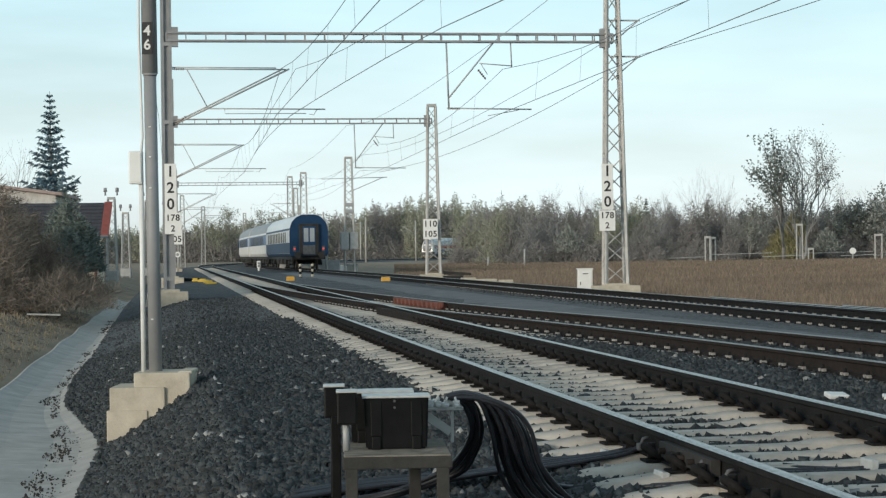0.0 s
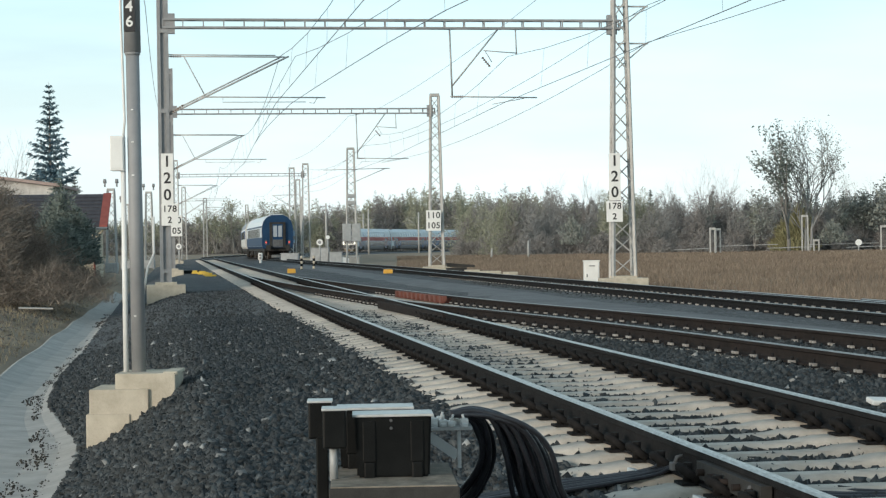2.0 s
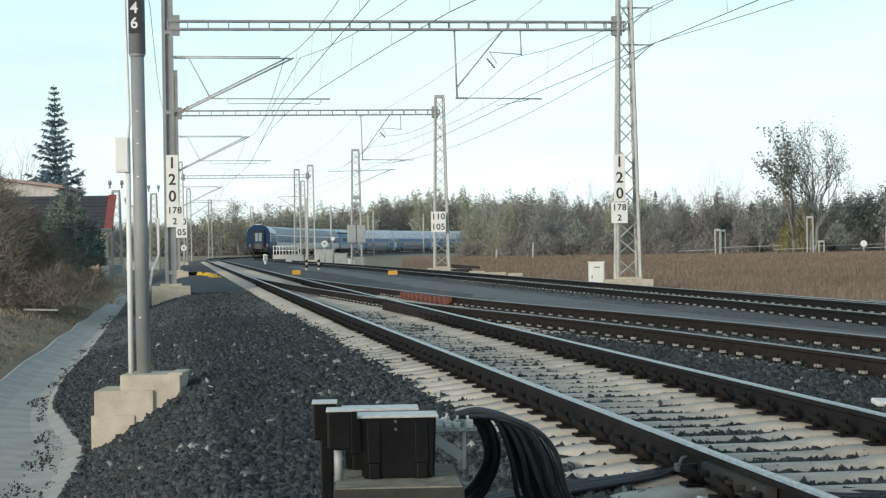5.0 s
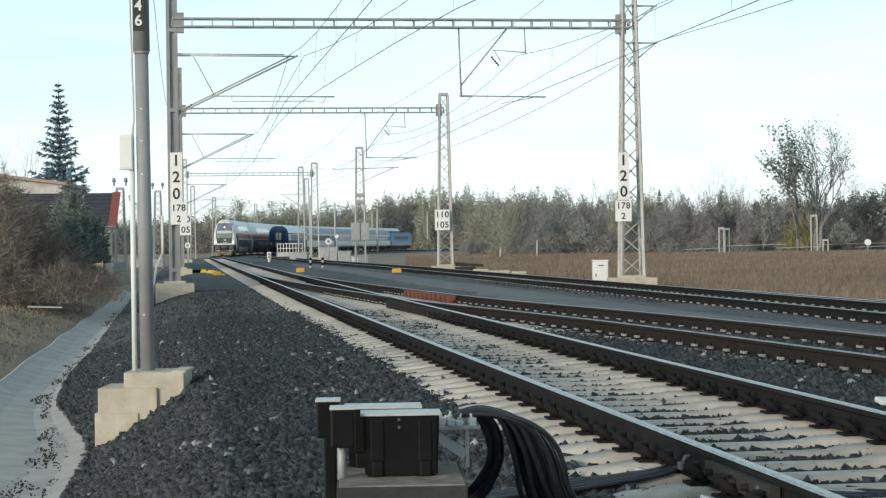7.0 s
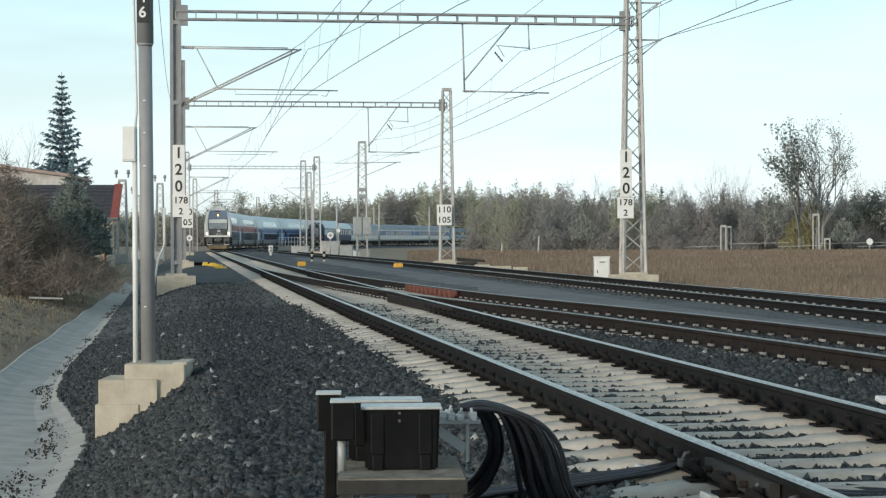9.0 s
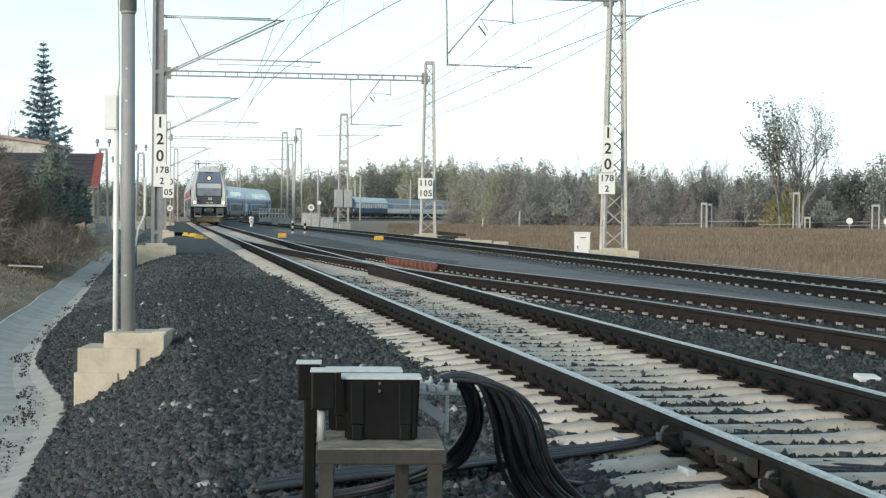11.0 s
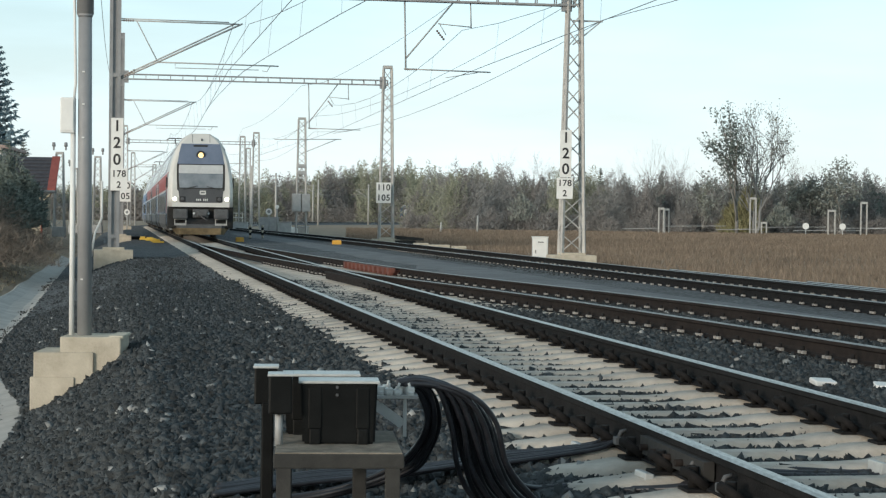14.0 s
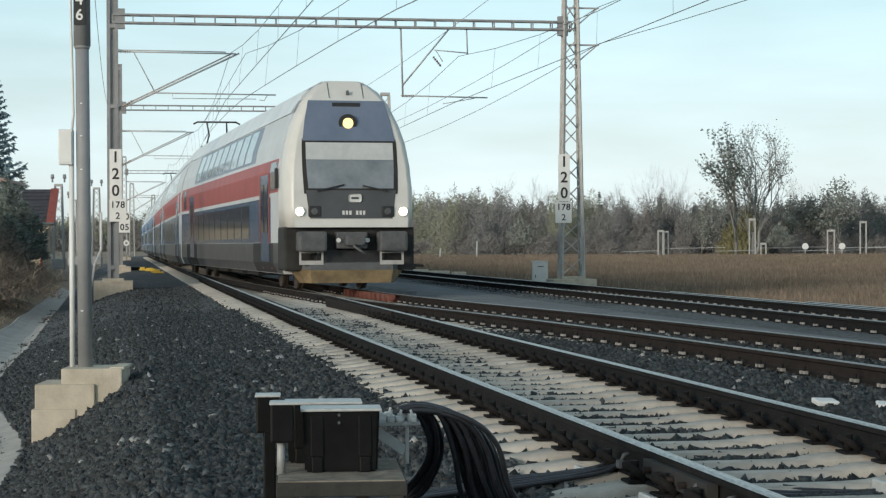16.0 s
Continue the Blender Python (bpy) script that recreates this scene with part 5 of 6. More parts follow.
# ---------------- cable terminal stand by the near track ----------------
def black_box(parent, x, y, z, w=0.30, d=0.16, h=0.240):
    """A ribbed black plastic housing with a paler lid."""
    bm = bmesh.new()
    # body tapering a little downwards
    r = bmesh.ops.create_cube(bm, size=1)
    for v in r["verts"]:
        k = 1.0 if v.co.z > 0 else 0.94
        v.co = Vector((v.co.x * w * k, v.co.y * d * k, (v.co.z + 0.5) * h))
    bmesh.ops.bevel(bm, geom=bm.edges[:], offset=0.008, segments=2, affect='EDGES')
    for e in (-0.62, 0.62):
        box(bm, e * w / 2 - 0.022, e * w / 2 + 0.022, -d / 2 - 0.006, -d / 2 + 0.02, -0.004, 0.06, 0.006)
        box(bm, e * w / 2 - 0.026, e * w / 2 + 0.026, -d / 2 - 0.003, -d / 2 + 0.01, 0.06, h - 0.02, 0.004)
    b = part("housing", bm, M["black"], parent, "black ribbed plastic housing")
    b.location = (x, y, z)
    bm = bmesh.new()
    box(bm, -w / 2 - 0.008, w / 2 + 0.008, -d / 2 - 0.01, d / 2 + 0.01, h - 0.004, h + 0.007, 0.004)
    l = part("lid", bm, M["lid"], b, "sky-lit smooth lid")
    for q in (-0.008, 0.022):
        bm = bmesh.new()
        tube(bm, [(-0.008, -d / 2 - 0.008, h - 0.04 + q), (-0.008, -d / 2 + 0.004, h - 0.04 + q)], 0.006, 8)
        part("screw", bm, M["buffer"], b)
    return b


def small_box(parent, x, y, z, w=0.105, h=0.16):
    bm = bmesh.new()
    box(bm, -w / 2, w / 2, -0.06, 0.06, 0, h, 0.008)
    b = part("small_housing", bm, M["black"], parent, "small black plastic housing")
    b.location = (x, y, z)
    bm = bmesh.new()
    box(bm, -w / 2 - 0.004, w / 2 + 0.004, -0.066, 0.066, h - 0.003, h + 0.006, 0.003)
    part("lid", bm, M["lid"], b)
    return b


def terminal_stand():
    g = thing("cable_terminal_stand", "low stand carrying black cable terminal housings", "cable terminal", at=pose(-0.180, 7.36, -0.008, 0, 0, 2.5))
    bm = bmesh.new()
    box(bm, -0.245, 0.248, -0.36, 0.38, 0.06, 0.115, 0.006)
    part("platform", bm, M["table_side"], g, "darkened platform edge")
    bm = bmesh.new()
    box(bm, -0.238, 0.241, -0.352, 0.372, 0.114, 0.121, 0.003)
    part("platform_top", bm, M["table"], g, "stained pale platform top")
    for x, y in ((-0.205, -0.33), (0.205, -0.33), (-0.205, 0.34), (0.10, 0.30)):
        bm = bmesh.new()
        box(bm, x - 0.028, x + 0.028, y - 0.028, y + 0.028, -0.42, 0.062, 0.004)
        part("leg", bm, M["table_side"], g, "darkened stand leg")
    black_box(g, 0.005, -0.02, 0.122)
    black_box(g, -0.06, 0.30, 0.122)
    small_box(g, -0.222, -0.10, 0.243, 0.092, 0.150)
    small_box(g, -0.285, 0.28, 0.243, 0.095, 0.150)
    for x, y in ((-0.228, -0.10), (-0.29, 0.28)):
        bm = bmesh.new()
        tube(bm, [(x, y, 0.11 if y < 0 else -0.4), (x, y, 0.26)], 0.016, 12)
        part("post", bm, M["galv"] if y < 0 else M["black"], g, "short post")
    bm = bmesh.new()
    box(bm, -0.30, -0.255, 0.20, 0.36, -0.42, 0.25, 0.004)
    part("back_plate", bm, M["black"], g)
    # clamps on a bracket
    bm = bmesh.new()
    box(bm, 0.08, 0.33, 0.15, 0.34, 0.275, 0.29, 0.003)
    bar(bm, (0.12, 0.18, 0.275), (0.27, 0.18, 0.17), 0.012, 0.04)
    box(bm, 0.27, 0.285, 0.17, 0.20, 0.12, 0.28, 0.002)
    bar(bm, (0.0, 0.25, 0.20), (0.12, 0.25, 0.28), 0.03, 0.012)
    br = part("clamp_bracket", bm, M["galv"], g, "galvanised bracket")
    rg = random.Random(5)
    for k in range(12):
        bm = bmesh.new()
        x = 0.09 + 0.041 * (k % 6) + rg.uniform(-0.008, 0.008)
        y = 0.17 + 0.09 * (k // 6) + rg.uniform(-0.02, 0.02)
        z = 0.289
        box(bm, x - 0.016, x + 0.016, y, y + 0.05, z, z + rg.uniform(0.018, 0.035), 0.004)
        box(bm, x - 0.010, x + 0.012, y - 0.02, y, z, z + 0.015, 0.003)
        tube(bm, [(x, y + 0.02, z + 0.02), (x + rg.uniform(-0.01, 0.01), y + 0.02, z + 0.048)], 0.006, 6)
        part("clamp", bm, M["lid"], br, "pale cable clamp")
    return g


terminal_stand()


def smooth_path(pts, n=9):
    """Points of a smooth curve through the given ones."""
    pts = [Vector(p) for p in pts]
    out = []
    for i in range(len(pts) - 1):
        p0, p1, p2, p3 = pts[max(i - 1, 0)], pts[i], pts[i + 1], pts[min(i + 2, len(pts) - 1)]
        for k in range(n):
            t = k / n
            out.append(0.5 * ((2 * p1) + (p2 - p0) * t + (2 * p0 - 5 * p1 + 4 * p2 - p3) * t * t + (3 * p1 - p0 - 3 * p2 + p3) * t ** 3))
    out.append(pts[-1])
    return out


def cables():
    rg = random.Random(11)

    def lay(pts, r=0.0165, jit=0.012, label="thick black rubber cable looping to the rails"):
        q = [Vector(p) + Vector((rg.uniform(-jit, jit), rg.uniform(-jit, jit), rg.uniform(-jit, jit) * 0.6)) for p in pts]
        bm = bmesh.new()
        tube(bm, smooth_path(q), r, 8)
        obj("cable", bm, M["cable"], label, "cable", "cables of the terminal stand")
    # forward loop that falls to the gravel: the outer ones swing wider
    for k in range(13):
        d = k / 12
        w = 0.10 + 0.16 * d
        y = 7.62 + 0.10 * (k % 3) / 2
        lay([(0.06, y - 0.02, 0.325), (0.16, y, 0.335 - 0.015 * (k % 2)), (0.16 + w * 0.75, y + 0.03, 0.29 - 0.02 * d), (0.17 + w * 1.12, y + 0.10, 0.13 + 0.03 * d), (0.19 + w * 1.30, y + 0.20, -0.03), (0.22 + w * 1.50, y + 0.30, -0.16), (0.27 + w * 1.75, y + 0.38, -0.25), (0.40 + w * 1.9, y + 0.46, -0.275)], 0.0118, 0.008)
    # backward loop that runs under the stand
    for k in range(8):
        d = k / 7
        y = 7.66 + 0.05 * (k % 2)
        lay([(0.08, y - 0.05, 0.325), (0.155 + 0.03 * d, y, 0.29), (0.18 + 0.05 * d, y + 0.12, 0.15), (0.12 + 0.08 * d, y + 0.26, 0.01), (0.0 + 0.11 * d, y + 0.34, -0.10), (-0.20, y + 0.42, -0.18 - 0.03 * d), (-0.48, y + 0.42, -0.23 - 0.03 * d), (-0.85, y + 0.3, -0.28)], 0.0118, 0.010)
    # to the right, over the gravel to the rails
    for k in range(9):
        d = k / 8
        lay([(0.10, 7.62, 0.325), (0.20, 7.66, 0.32), (0.32 + 0.03 * d, 7.78, 0.20), (0.37 + 0.06 * d, 7.95, 0.03), (0.43 + 0.10 * d, 8.2, -0.13), (0.54 + 0.15 * d, 8.42, -0.215), (0.78 + 0.1 * d, 8.42 + 0.22 * d, -0.235), (1.05, 8.40 + 0.30 * d, -0.225), (1.38, 8.28 + 0.28 * d, -0.19), (1.46, 8.32 + 0.26 * d, -0.12)], 0.0118, 0.012)
    # lying bundle from behind the stand to the rail
    for k in range(11):
        d = k * 0.028
        lay([(-0.75, 8.35 + d, -0.25), (-0.30, 8.60 + d * 1.2, -0.225), (0.1, 8.78 + d, -0.215), (0.35, 8.98 + d * 0.8, -0.205), (0.62, 9.18 + d, -0.195), (0.90, 9.32 + d, -0.18), (1.10, 9.40 + d * 0.8, -0.155), (1.19, 9.45 + d * 0.7, -0.12)], 0.0118, 0.012)
    for k in range(6):
        d = k * 0.034
        lay([(1.50, 9.0 + d, -0.21), (1.75, 8.95 + d, -0.215), (2.0, 8.9 + d * 1.2, -0.215), (2.4, 8.95 + d, -0.22), (2.75, 9.1 + d, -0.19)], 0.013, 0.012, "black rubber cable lying between the sleepers")
    # straps
    for x, y, z in ((1.02, 9.66, -0.19), (1.20, 8.5, -0.18), (1.74, 9.0, -0.19), (2.42, 9.0, -0.19)):
        bm = bmesh.new()
        box(bm, -0.022, 0.022, -0.08, 0.08, -0.03, 0.03, 0.008)
        s = obj("cable_clip", bm, M["lid"], "pale plastic clip holding the cables", "clip", "cable clips")
        s.matrix_world = pose(x, y, z, 0, 8, 10)
    # connections at the rail web
    for s, o in ((9.55, -0.84), (8.35, -0.84), (7.9, -0.84)):
        bm = bmesh.new()
        tube(bm, [(0, 0, 0), (0.015, 0, 0.035), (0.045, 0, 0.04)], 0.011, 8)
        box(bm, -0.02, 0.02, -0.03, 0.03, -0.03, 0.01, 0.006)
        c = obj("rail_bond", bm, M["buffer"], "grey bond clamped to the rail web", "rail bond", "rail bonds")
        p = on(s, o, -0.10)
        c.matrix_world = pose(p.x, p.y, p.z, 0, 0, 8)
    # insulated joint bar on the rail
    bm = bmesh.new()
    a, b = on(9.2, -0.7535 - 0.045, -0.085), on(8.2, -0.7535 - 0.045, -0.085)
    bar(bm, a, b, 0.05, 0.085)
    jb = obj("fishplate", bm, M["under"], "dark insulated fishplate on the rail joint", "fishplate")
    for k in range(5):
        bm = bmesh.new()
        p = a.lerp(b, 0.12 + 0.19 * k)
        tube(bm, [p, p - Vector((0.06, 0.01, 0))], 0.018, 6)
        part("bolt", bm, M["rust"], jb)


cables()


# ---------------- small things along the line ----------------
def lineside():
    for x, y, w, r in ((3.24, 13.6, 0.085, 10), (3.60, 13.3, 0.06, -5)):
        bm = bmesh.new()
        box(bm, -w, w, -0.07, 0.07, -0.02, 0.02, 0.012)
        o = obj("paver", bm, M["sign"], "loose white painted slab on the gravel", "slab", "loose slabs")
        o.matrix_world = pose(x, y, -0.17, 8, 3, r)
    # white cabinet beside the portal
    g = thing("trackside_cabinet", "small white trackside cabinet with a louvred door", "cabinet", at=pose(4.98, 59.2, -0.42))
    bm = bmesh.new()
    box(bm, -0.24, 0.24, -0.2, 0.2, 0.0, 0.85, 0.02)
    box(bm, -0.26, 0.26, -0.22, 0.22, 0.85, 0.89, 0.01)
    part("case", bm, M["sign"], g)
    bm = bmesh.new()
    box(bm, -0.20, 0.20, -0.212, -0.2, 0.06, 0.80, 0.005)
    d = part("door", bm, M["sign"], g)
    bm = bmesh.new()
    box(bm, -0.08, 0.10, -0.22, -0.21, 0.70, 0.73)
    part("louvre", bm, M["buffer"], d)
    bm = bmesh.new()
    box(bm, -0.17, -0.14, -0.225, -0.21, 0.36, 0.46)
    part("handle", bm, M["buffer"], d)
    # spare rails lying beside the far track
    for o, s0, s1 in ((9.15, 14, 42), (9.45, 12, 34)):
        bm = bmesh.new()
        ring = []
        for s in (s0, (s0 + s1) / 2, s1):
            ring.append([bm.verts.new(on(s, o + a, b - 0.10)) for a, b in RAIL])
        n = len(RAIL)
        for r0, r1 in zip(ring, ring[1:]):
            for k in range(n):
                f = bm.faces.new((r0[k], r1[k], r1[(k + 1) % n], r0[(k + 1) % n]))
                f.material_index = 1 if k in (6, 7, 8) else 0
        bmesh.ops.recalc_face_normals(bm, faces=bm.faces)
        obj("spare_rail", bm, [M["rust"], M["shine"]], "spare rail lying beside the far track", "rail", "spare rails")
    # concrete pieces and timber by the second portal
    for dx, w, mt, z, nm_, lb in ((0.9, 0.5, "under", 0.0, "timber_pile", "dark weathered timbers on concrete blocks"), (2.6, 0.35, "concrete", -0.15, "concrete_block", "pale concrete block in the grass"), (4.4, 0.5, "concrete", -0.2, "concrete_block", "pale concrete block in the grass"), (6.3, 0.3, "concrete", -0.2, "concrete_block", "pale concrete block in the grass")):
        bm = bmesh.new()
        box(bm, -w, w, -0.3, 0.3, -0.3, 0.0, 0.03)
        if mt == "under":
            for k in range(3):
                bar(bm, (-w, -0.25 + 0.2 * k, 0.1 + 0.04 * k), (w + 0.4, -0.2 + 0.2 * k, 0.06), 0.18, 0.12)
        o = obj(nm_, bm, M[mt], lb, "debris", "lineside debris")
        p = on(95.5 - dx * 2, 10.6 + dx * 0.15)
        o.matrix_world = pose(p.x, p.y, -0.12 + z * 0.5, 0, 0, 6)
    # striped posts
    for x in (-7.05, -6.4):
        g = thing("striped_post", "short post with black and pale stripes", "post", "striped posts", at=pose(x, 99, -0.28))
        for k in range(6):
            bm = bmesh.new()
            tube(bm, [(0, 0, 0.14 * k), (0, 0, 0.14 * (k + 1))], 0.07, 10)
            part("stripe", bm, M["concrete"] if k % 2 else M["black"], g)
        bm = bmesh.new()
        box(bm, -0.18, 0.18, -0.05, 0.05, 0.42, 0.48, 0.01)
        part("crosspiece", bm, M["black"], g)
    # plank on the bank
    bm = bmesh.new()
    bar(bm, (-0.42, 0, 0), (0.42, 0.05, 0.02), 0.12, 0.03)
    o = obj("plank", bm, M["channel"], "weathered pale plank lying on the bank", "plank")
    o.matrix_world = pose(-9.95, 46.5, -0.42, 6, 4, 10)
    # dwarf signals
    for x, y in ((-13.8, 148),):
        g = thing("dwarf_signal", "small pale dwarf signal between the tracks", "signal", "dwarf signals", at=pose(x, y, -0.28))
        bm = bmesh.new()
        tube(bm, [(0, 0, 0), (0, 0, 0.4)], 0.10, 8)
        box(bm, -0.16, 0.16, -0.15, 0.15, 0.35, 0.9, 0.05)
        part("case", bm, M["sign"], g)
        for z in (0.5, 0.72):
            bm = bmesh.new()
            tube(bm, [(0, -0.15, z), (0, -0.24, z)], 0.09, 10)
            part("lens_hood", bm, M["mast_grey"], g)
    # relay huts and panels beside the far track
    for x, y, w, h, mt in ((-9.3, 152, 0.75, 1.25, "galv"), (-7.9, 150, 0.5, 0.9, "galv"), (-13.0, 168, 0.8, 0.8, "galv"), (-6.0, 140, 0.4, 0.6, "channel")):
        g = thing("relay_cabinet", "grey metal relay cabinet beside the track", "cabinet", "relay cabinets", at=pose(x, y, -0.35))
        bm = bmesh.new()
        box(bm, -w, w, -0.4, 0.4, 0, h, 0.04)
        part("case", bm, M[mt], g)
        bm = bmesh.new()
        box(bm, -w - 0.05, w + 0.05, -0.45, 0.45, h, h + 0.07, 0.02)
        part("roof", bm, M["galv"], g)
        for k in (-1, 1):
            bm = bmesh.new()
            box(bm, k * w / 2 - w * 0.44, k * w / 2 + w * 0.44, -0.425, -0.39, 0.08, h - 0.08, 0.01)
            part("door", bm, M[mt], g)
    # low white ramp-sided trough shelter and a pale railing by the far track
    g = thing("cable_shelter", "low white sloped concrete shelter beside the track", "shelter", at=pose(-8.5, 166, -0.42))
    for a, b in ((-1.35, -0.45), (0.25, 1.35)):
        bm = bmesh.new()
        prism(bm, [(a, 0), (b, 0), (b, 0.55 if b < 0 else 0.30), (a, 0.30 if b < 0 else 0.55)], lambda u, v: (u, -0.5, v), lambda u, v: (u, 0.5, v))
        bmesh.ops.recalc_face_normals(bm, faces=bm.faces)
        part("side_block", bm, M["sign"], g)
    bm = bmesh.new()
    box(bm, -0.50, 0.30, -0.55, 0.55, 0.52, 0.62, 0.02)
    part("cover_slab", bm, M["sign"], g)
    g = thing("railing", "pale steel railing on a low concrete wall", "railing", at=pose(-18.4, 224, -0.4, 0, 0, -6))
    bm = bmesh.new()
    box(bm, -1.6, 1.6, -0.12, 0.12, 0, 0.75, 0.02)
    part("base_wall", bm, M["channel"], g)
    for k in range(9):
        bm = bmesh.new()
        box(bm, -1.56 + 0.38 * k, -1.50 + 0.38 * k, -0.03, 0.03, 0.75, 1.75)
        part("baluster", bm, M["sign"], g)
    for z in (1.2, 1.75):
        bm = bmesh.new()
        box(bm, -1.6, 1.6, -0.035, 0.035, z, z + 0.06)
        part("handrail", bm, M["sign"], g)
    # round disc signals
    for x, y, z, r in ((-9.2, 150, 1.7, 0.26), (-8.6, 151, 2.1, 0.16), (-23.1, 168.8, 1.55, 0.26)):
        g = thing("disc_sign", "round white disc sign on a thin post", "sign", "disc signs", at=pose(x, y, -0.3))
        bm = bmesh.new()
        tube(bm, [(0, 0, 0), (0, 0, z)], 0.05, 8)
        part("post", bm, M["galv"], g)
        bm = bmesh.new()
        tube(bm, [(0, -0.06, z), (0, -0.09, z)], r, 18)
        d = part("disc", bm, M["sign"], g)
        if r > 0.2:
            bm = bmesh.new()
            tube(bm, [(0, -0.09, z), (0, -0.10, z)], r * 0.5, 14)
            part("bullseye", bm, M["mast_grey"], d)


lineside()


def hurdle(x, y, h, w, rails=True):
    """Pair of pale posts with thin rails at the edge of the field."""
    g = thing("field_frame", "pale paired posts with thin rails at the field's edge", "frame", "frames at the field's edge", at=pose(x, y, -0.6))
    for e in (-w / 2, w / 2):
        bm = bmesh.new()
        box(bm, e - 0.075, e + 0.075, -0.075, 0.075, 0, h, 0.02)
        part("post", bm, M["lattice"], g)
    bm = bmesh.new()
    box(bm, -w / 2 - 0.05, w / 2 + 0.05, -0.1, 0.1, h - 0.25, h, 0.02)
    part("head", bm, M["lattice"], g)
    if rails:
        for dz, a, b in ((1.05, 0.4, 7.5), (0.7, -4.5, -0.4)):
            bm = bmesh.new()
            bar(bm, (a, 0, dz), (b, 0, dz + 0.12), 0.06)
            part("rail", bm, M["galv"], g)


for col, y, h, w in ((1277, 214, 3.2, 0.55), (1287, 215, 3.1, 0.5), (1441, 222, 4.6, 0.7), (1461, 222, 1.7, 0.6), (1582, 216, 3.2, 0.8), (1640, 218, 4.2, 0.7)):
    hurdle((col - 784) / 3300 * y, y, h, w, col != 1287)
for col in (1536, 1602):
    x = (col - 784) / 3300 * 216
    g = thing("disc_sign", "round white disc sign on a thin post", "sign", "disc signs", at=pose(x, 216, -0.6))
    bm = bmesh.new()
    tube(bm, [(0, 0, 0), (0, 0, 1.0)], 0.06, 8)
    part("post", bm, M["galv"], g)
    bm = bmesh.new()
    tube(bm, [(0, -0.05, 1.25), (0, 0.05, 1.25)], 0.38, 16)
    part("disc", bm, M["sign"], g)
for col, y, h in ((950, 200, 2.0), (885, 198, 1.2)):
    x = (col - 784) / 3300 * y
    bm = bmesh.new()
    tube(bm, [(0, 0, 0), (0.05, 0, h)], 0.12, 8, 0.09)
    o = obj("field_post", bm, M["lattice"], "weathered pale post in the dry grass", "post", "field posts")
    o.matrix_world = pose(x, y, -0.6)


# ---------------- houses ----------------
M.update({
    "plaster": mat("cream_plaster", (0.46, 0.40, 0.30), (0.56, 0.50, 0.39), 0.9, scale=1.5, bump=0.2, bscale=20),
    "slate": mat("dark_slate_roof", (0.045, 0.045, 0.055), (0.075, 0.075, 0.085), 0.7, scale=3, bump=0.4, bscale=12),
    "redtile": mat("red_roof_edge", (0.24, 0.062, 0.05), (0.33, 0.095, 0.075), 0.7, scale=4, bump=0.3, bscale=14),
    "whitewash": mat("patchy_whitewash", (0.34, 0.32, 0.30), (0.66, 0.64, 0.61), 0.9, scale=1.0, bump=0.2, bscale=10),
    "pinkroof": mat("faded_roof_edge", (0.30, 0.22, 0.20), (0.42, 0.33, 0.30), 0.8, scale=2),
    "bark": mat("grey_brown_bark", (0.16, 0.155, 0.145), (0.25, 0.24, 0.225), 0.9, scale=6, bump=0.4, bscale=30),
    "bark_pale": mat("pale_birch_bark", (0.26, 0.25, 0.24), (0.40, 0.39, 0.37), 0.9, scale=3),
    # twig and olive tones are lightened to hold the haze of the distance
    "twig": mat("bare_brown_twigs_hazed", (0.185, 0.176, 0.170), (0.265, 0.254, 0.245), 0.9, scale=0.25, island=0.2),
    "twig_grey": mat("bare_grey_twigs_hazed", (0.205, 0.205, 0.200), (0.285, 0.285, 0.28), 0.9, scale=0.2, island=0.18),
    "olive": mat("budding_olive_foliage_hazed", (0.225, 0.235, 0.175), (0.32, 0.33, 0.25), 0.85, scale=0.08, island=0.2),
    "green": mat("dark_evergreen_leaves", (0.105, 0.130, 0.115), (0.175, 0.208, 0.185), 0.8, scale=0.8, island=0.35),
    # blue-green needles, paled in colour for the haze glow around the spruce
    "spruce": mat("blue_spruce_needles_hazed", (0.10, 0.165, 0.20), (0.19, 0.28, 0.325), 0.8, scale=1.0, island=0.4),
    "willow": mat("yellow_green_shoots", (0.17, 0.16, 0.08), (0.26, 0.245, 0.135), 0.85, scale=0.6, island=0.3),
    "leafgrey": mat("grey_green_leaves", (0.175, 0.19, 0.17), (0.265, 0.28, 0.255), 0.85, scale=0.5, island=0.3),
    "leafdark": mat("dark_grey_green_leaves", (0.10, 0.125, 0.115), (0.17, 0.20, 0.185), 0.85, scale=0.5, island=0.4),
    "bush": mat("dark_tangled_twigs", (0.125, 0.106, 0.09), (0.22, 0.19, 0.16), 0.9, scale=0.5, island=0.4),
    "drygrass": mat("dry_brown_grass", (0.150, 0.116, 0.088), (0.245, 0.195, 0.150), 0.95, scale=0.22, island=0.35),
    "bankgrass": mat("dry_bank_grass", (0.19, 0.155, 0.10), (0.34, 0.275, 0.185), 0.95, scale=0.7, island=0.4),
})


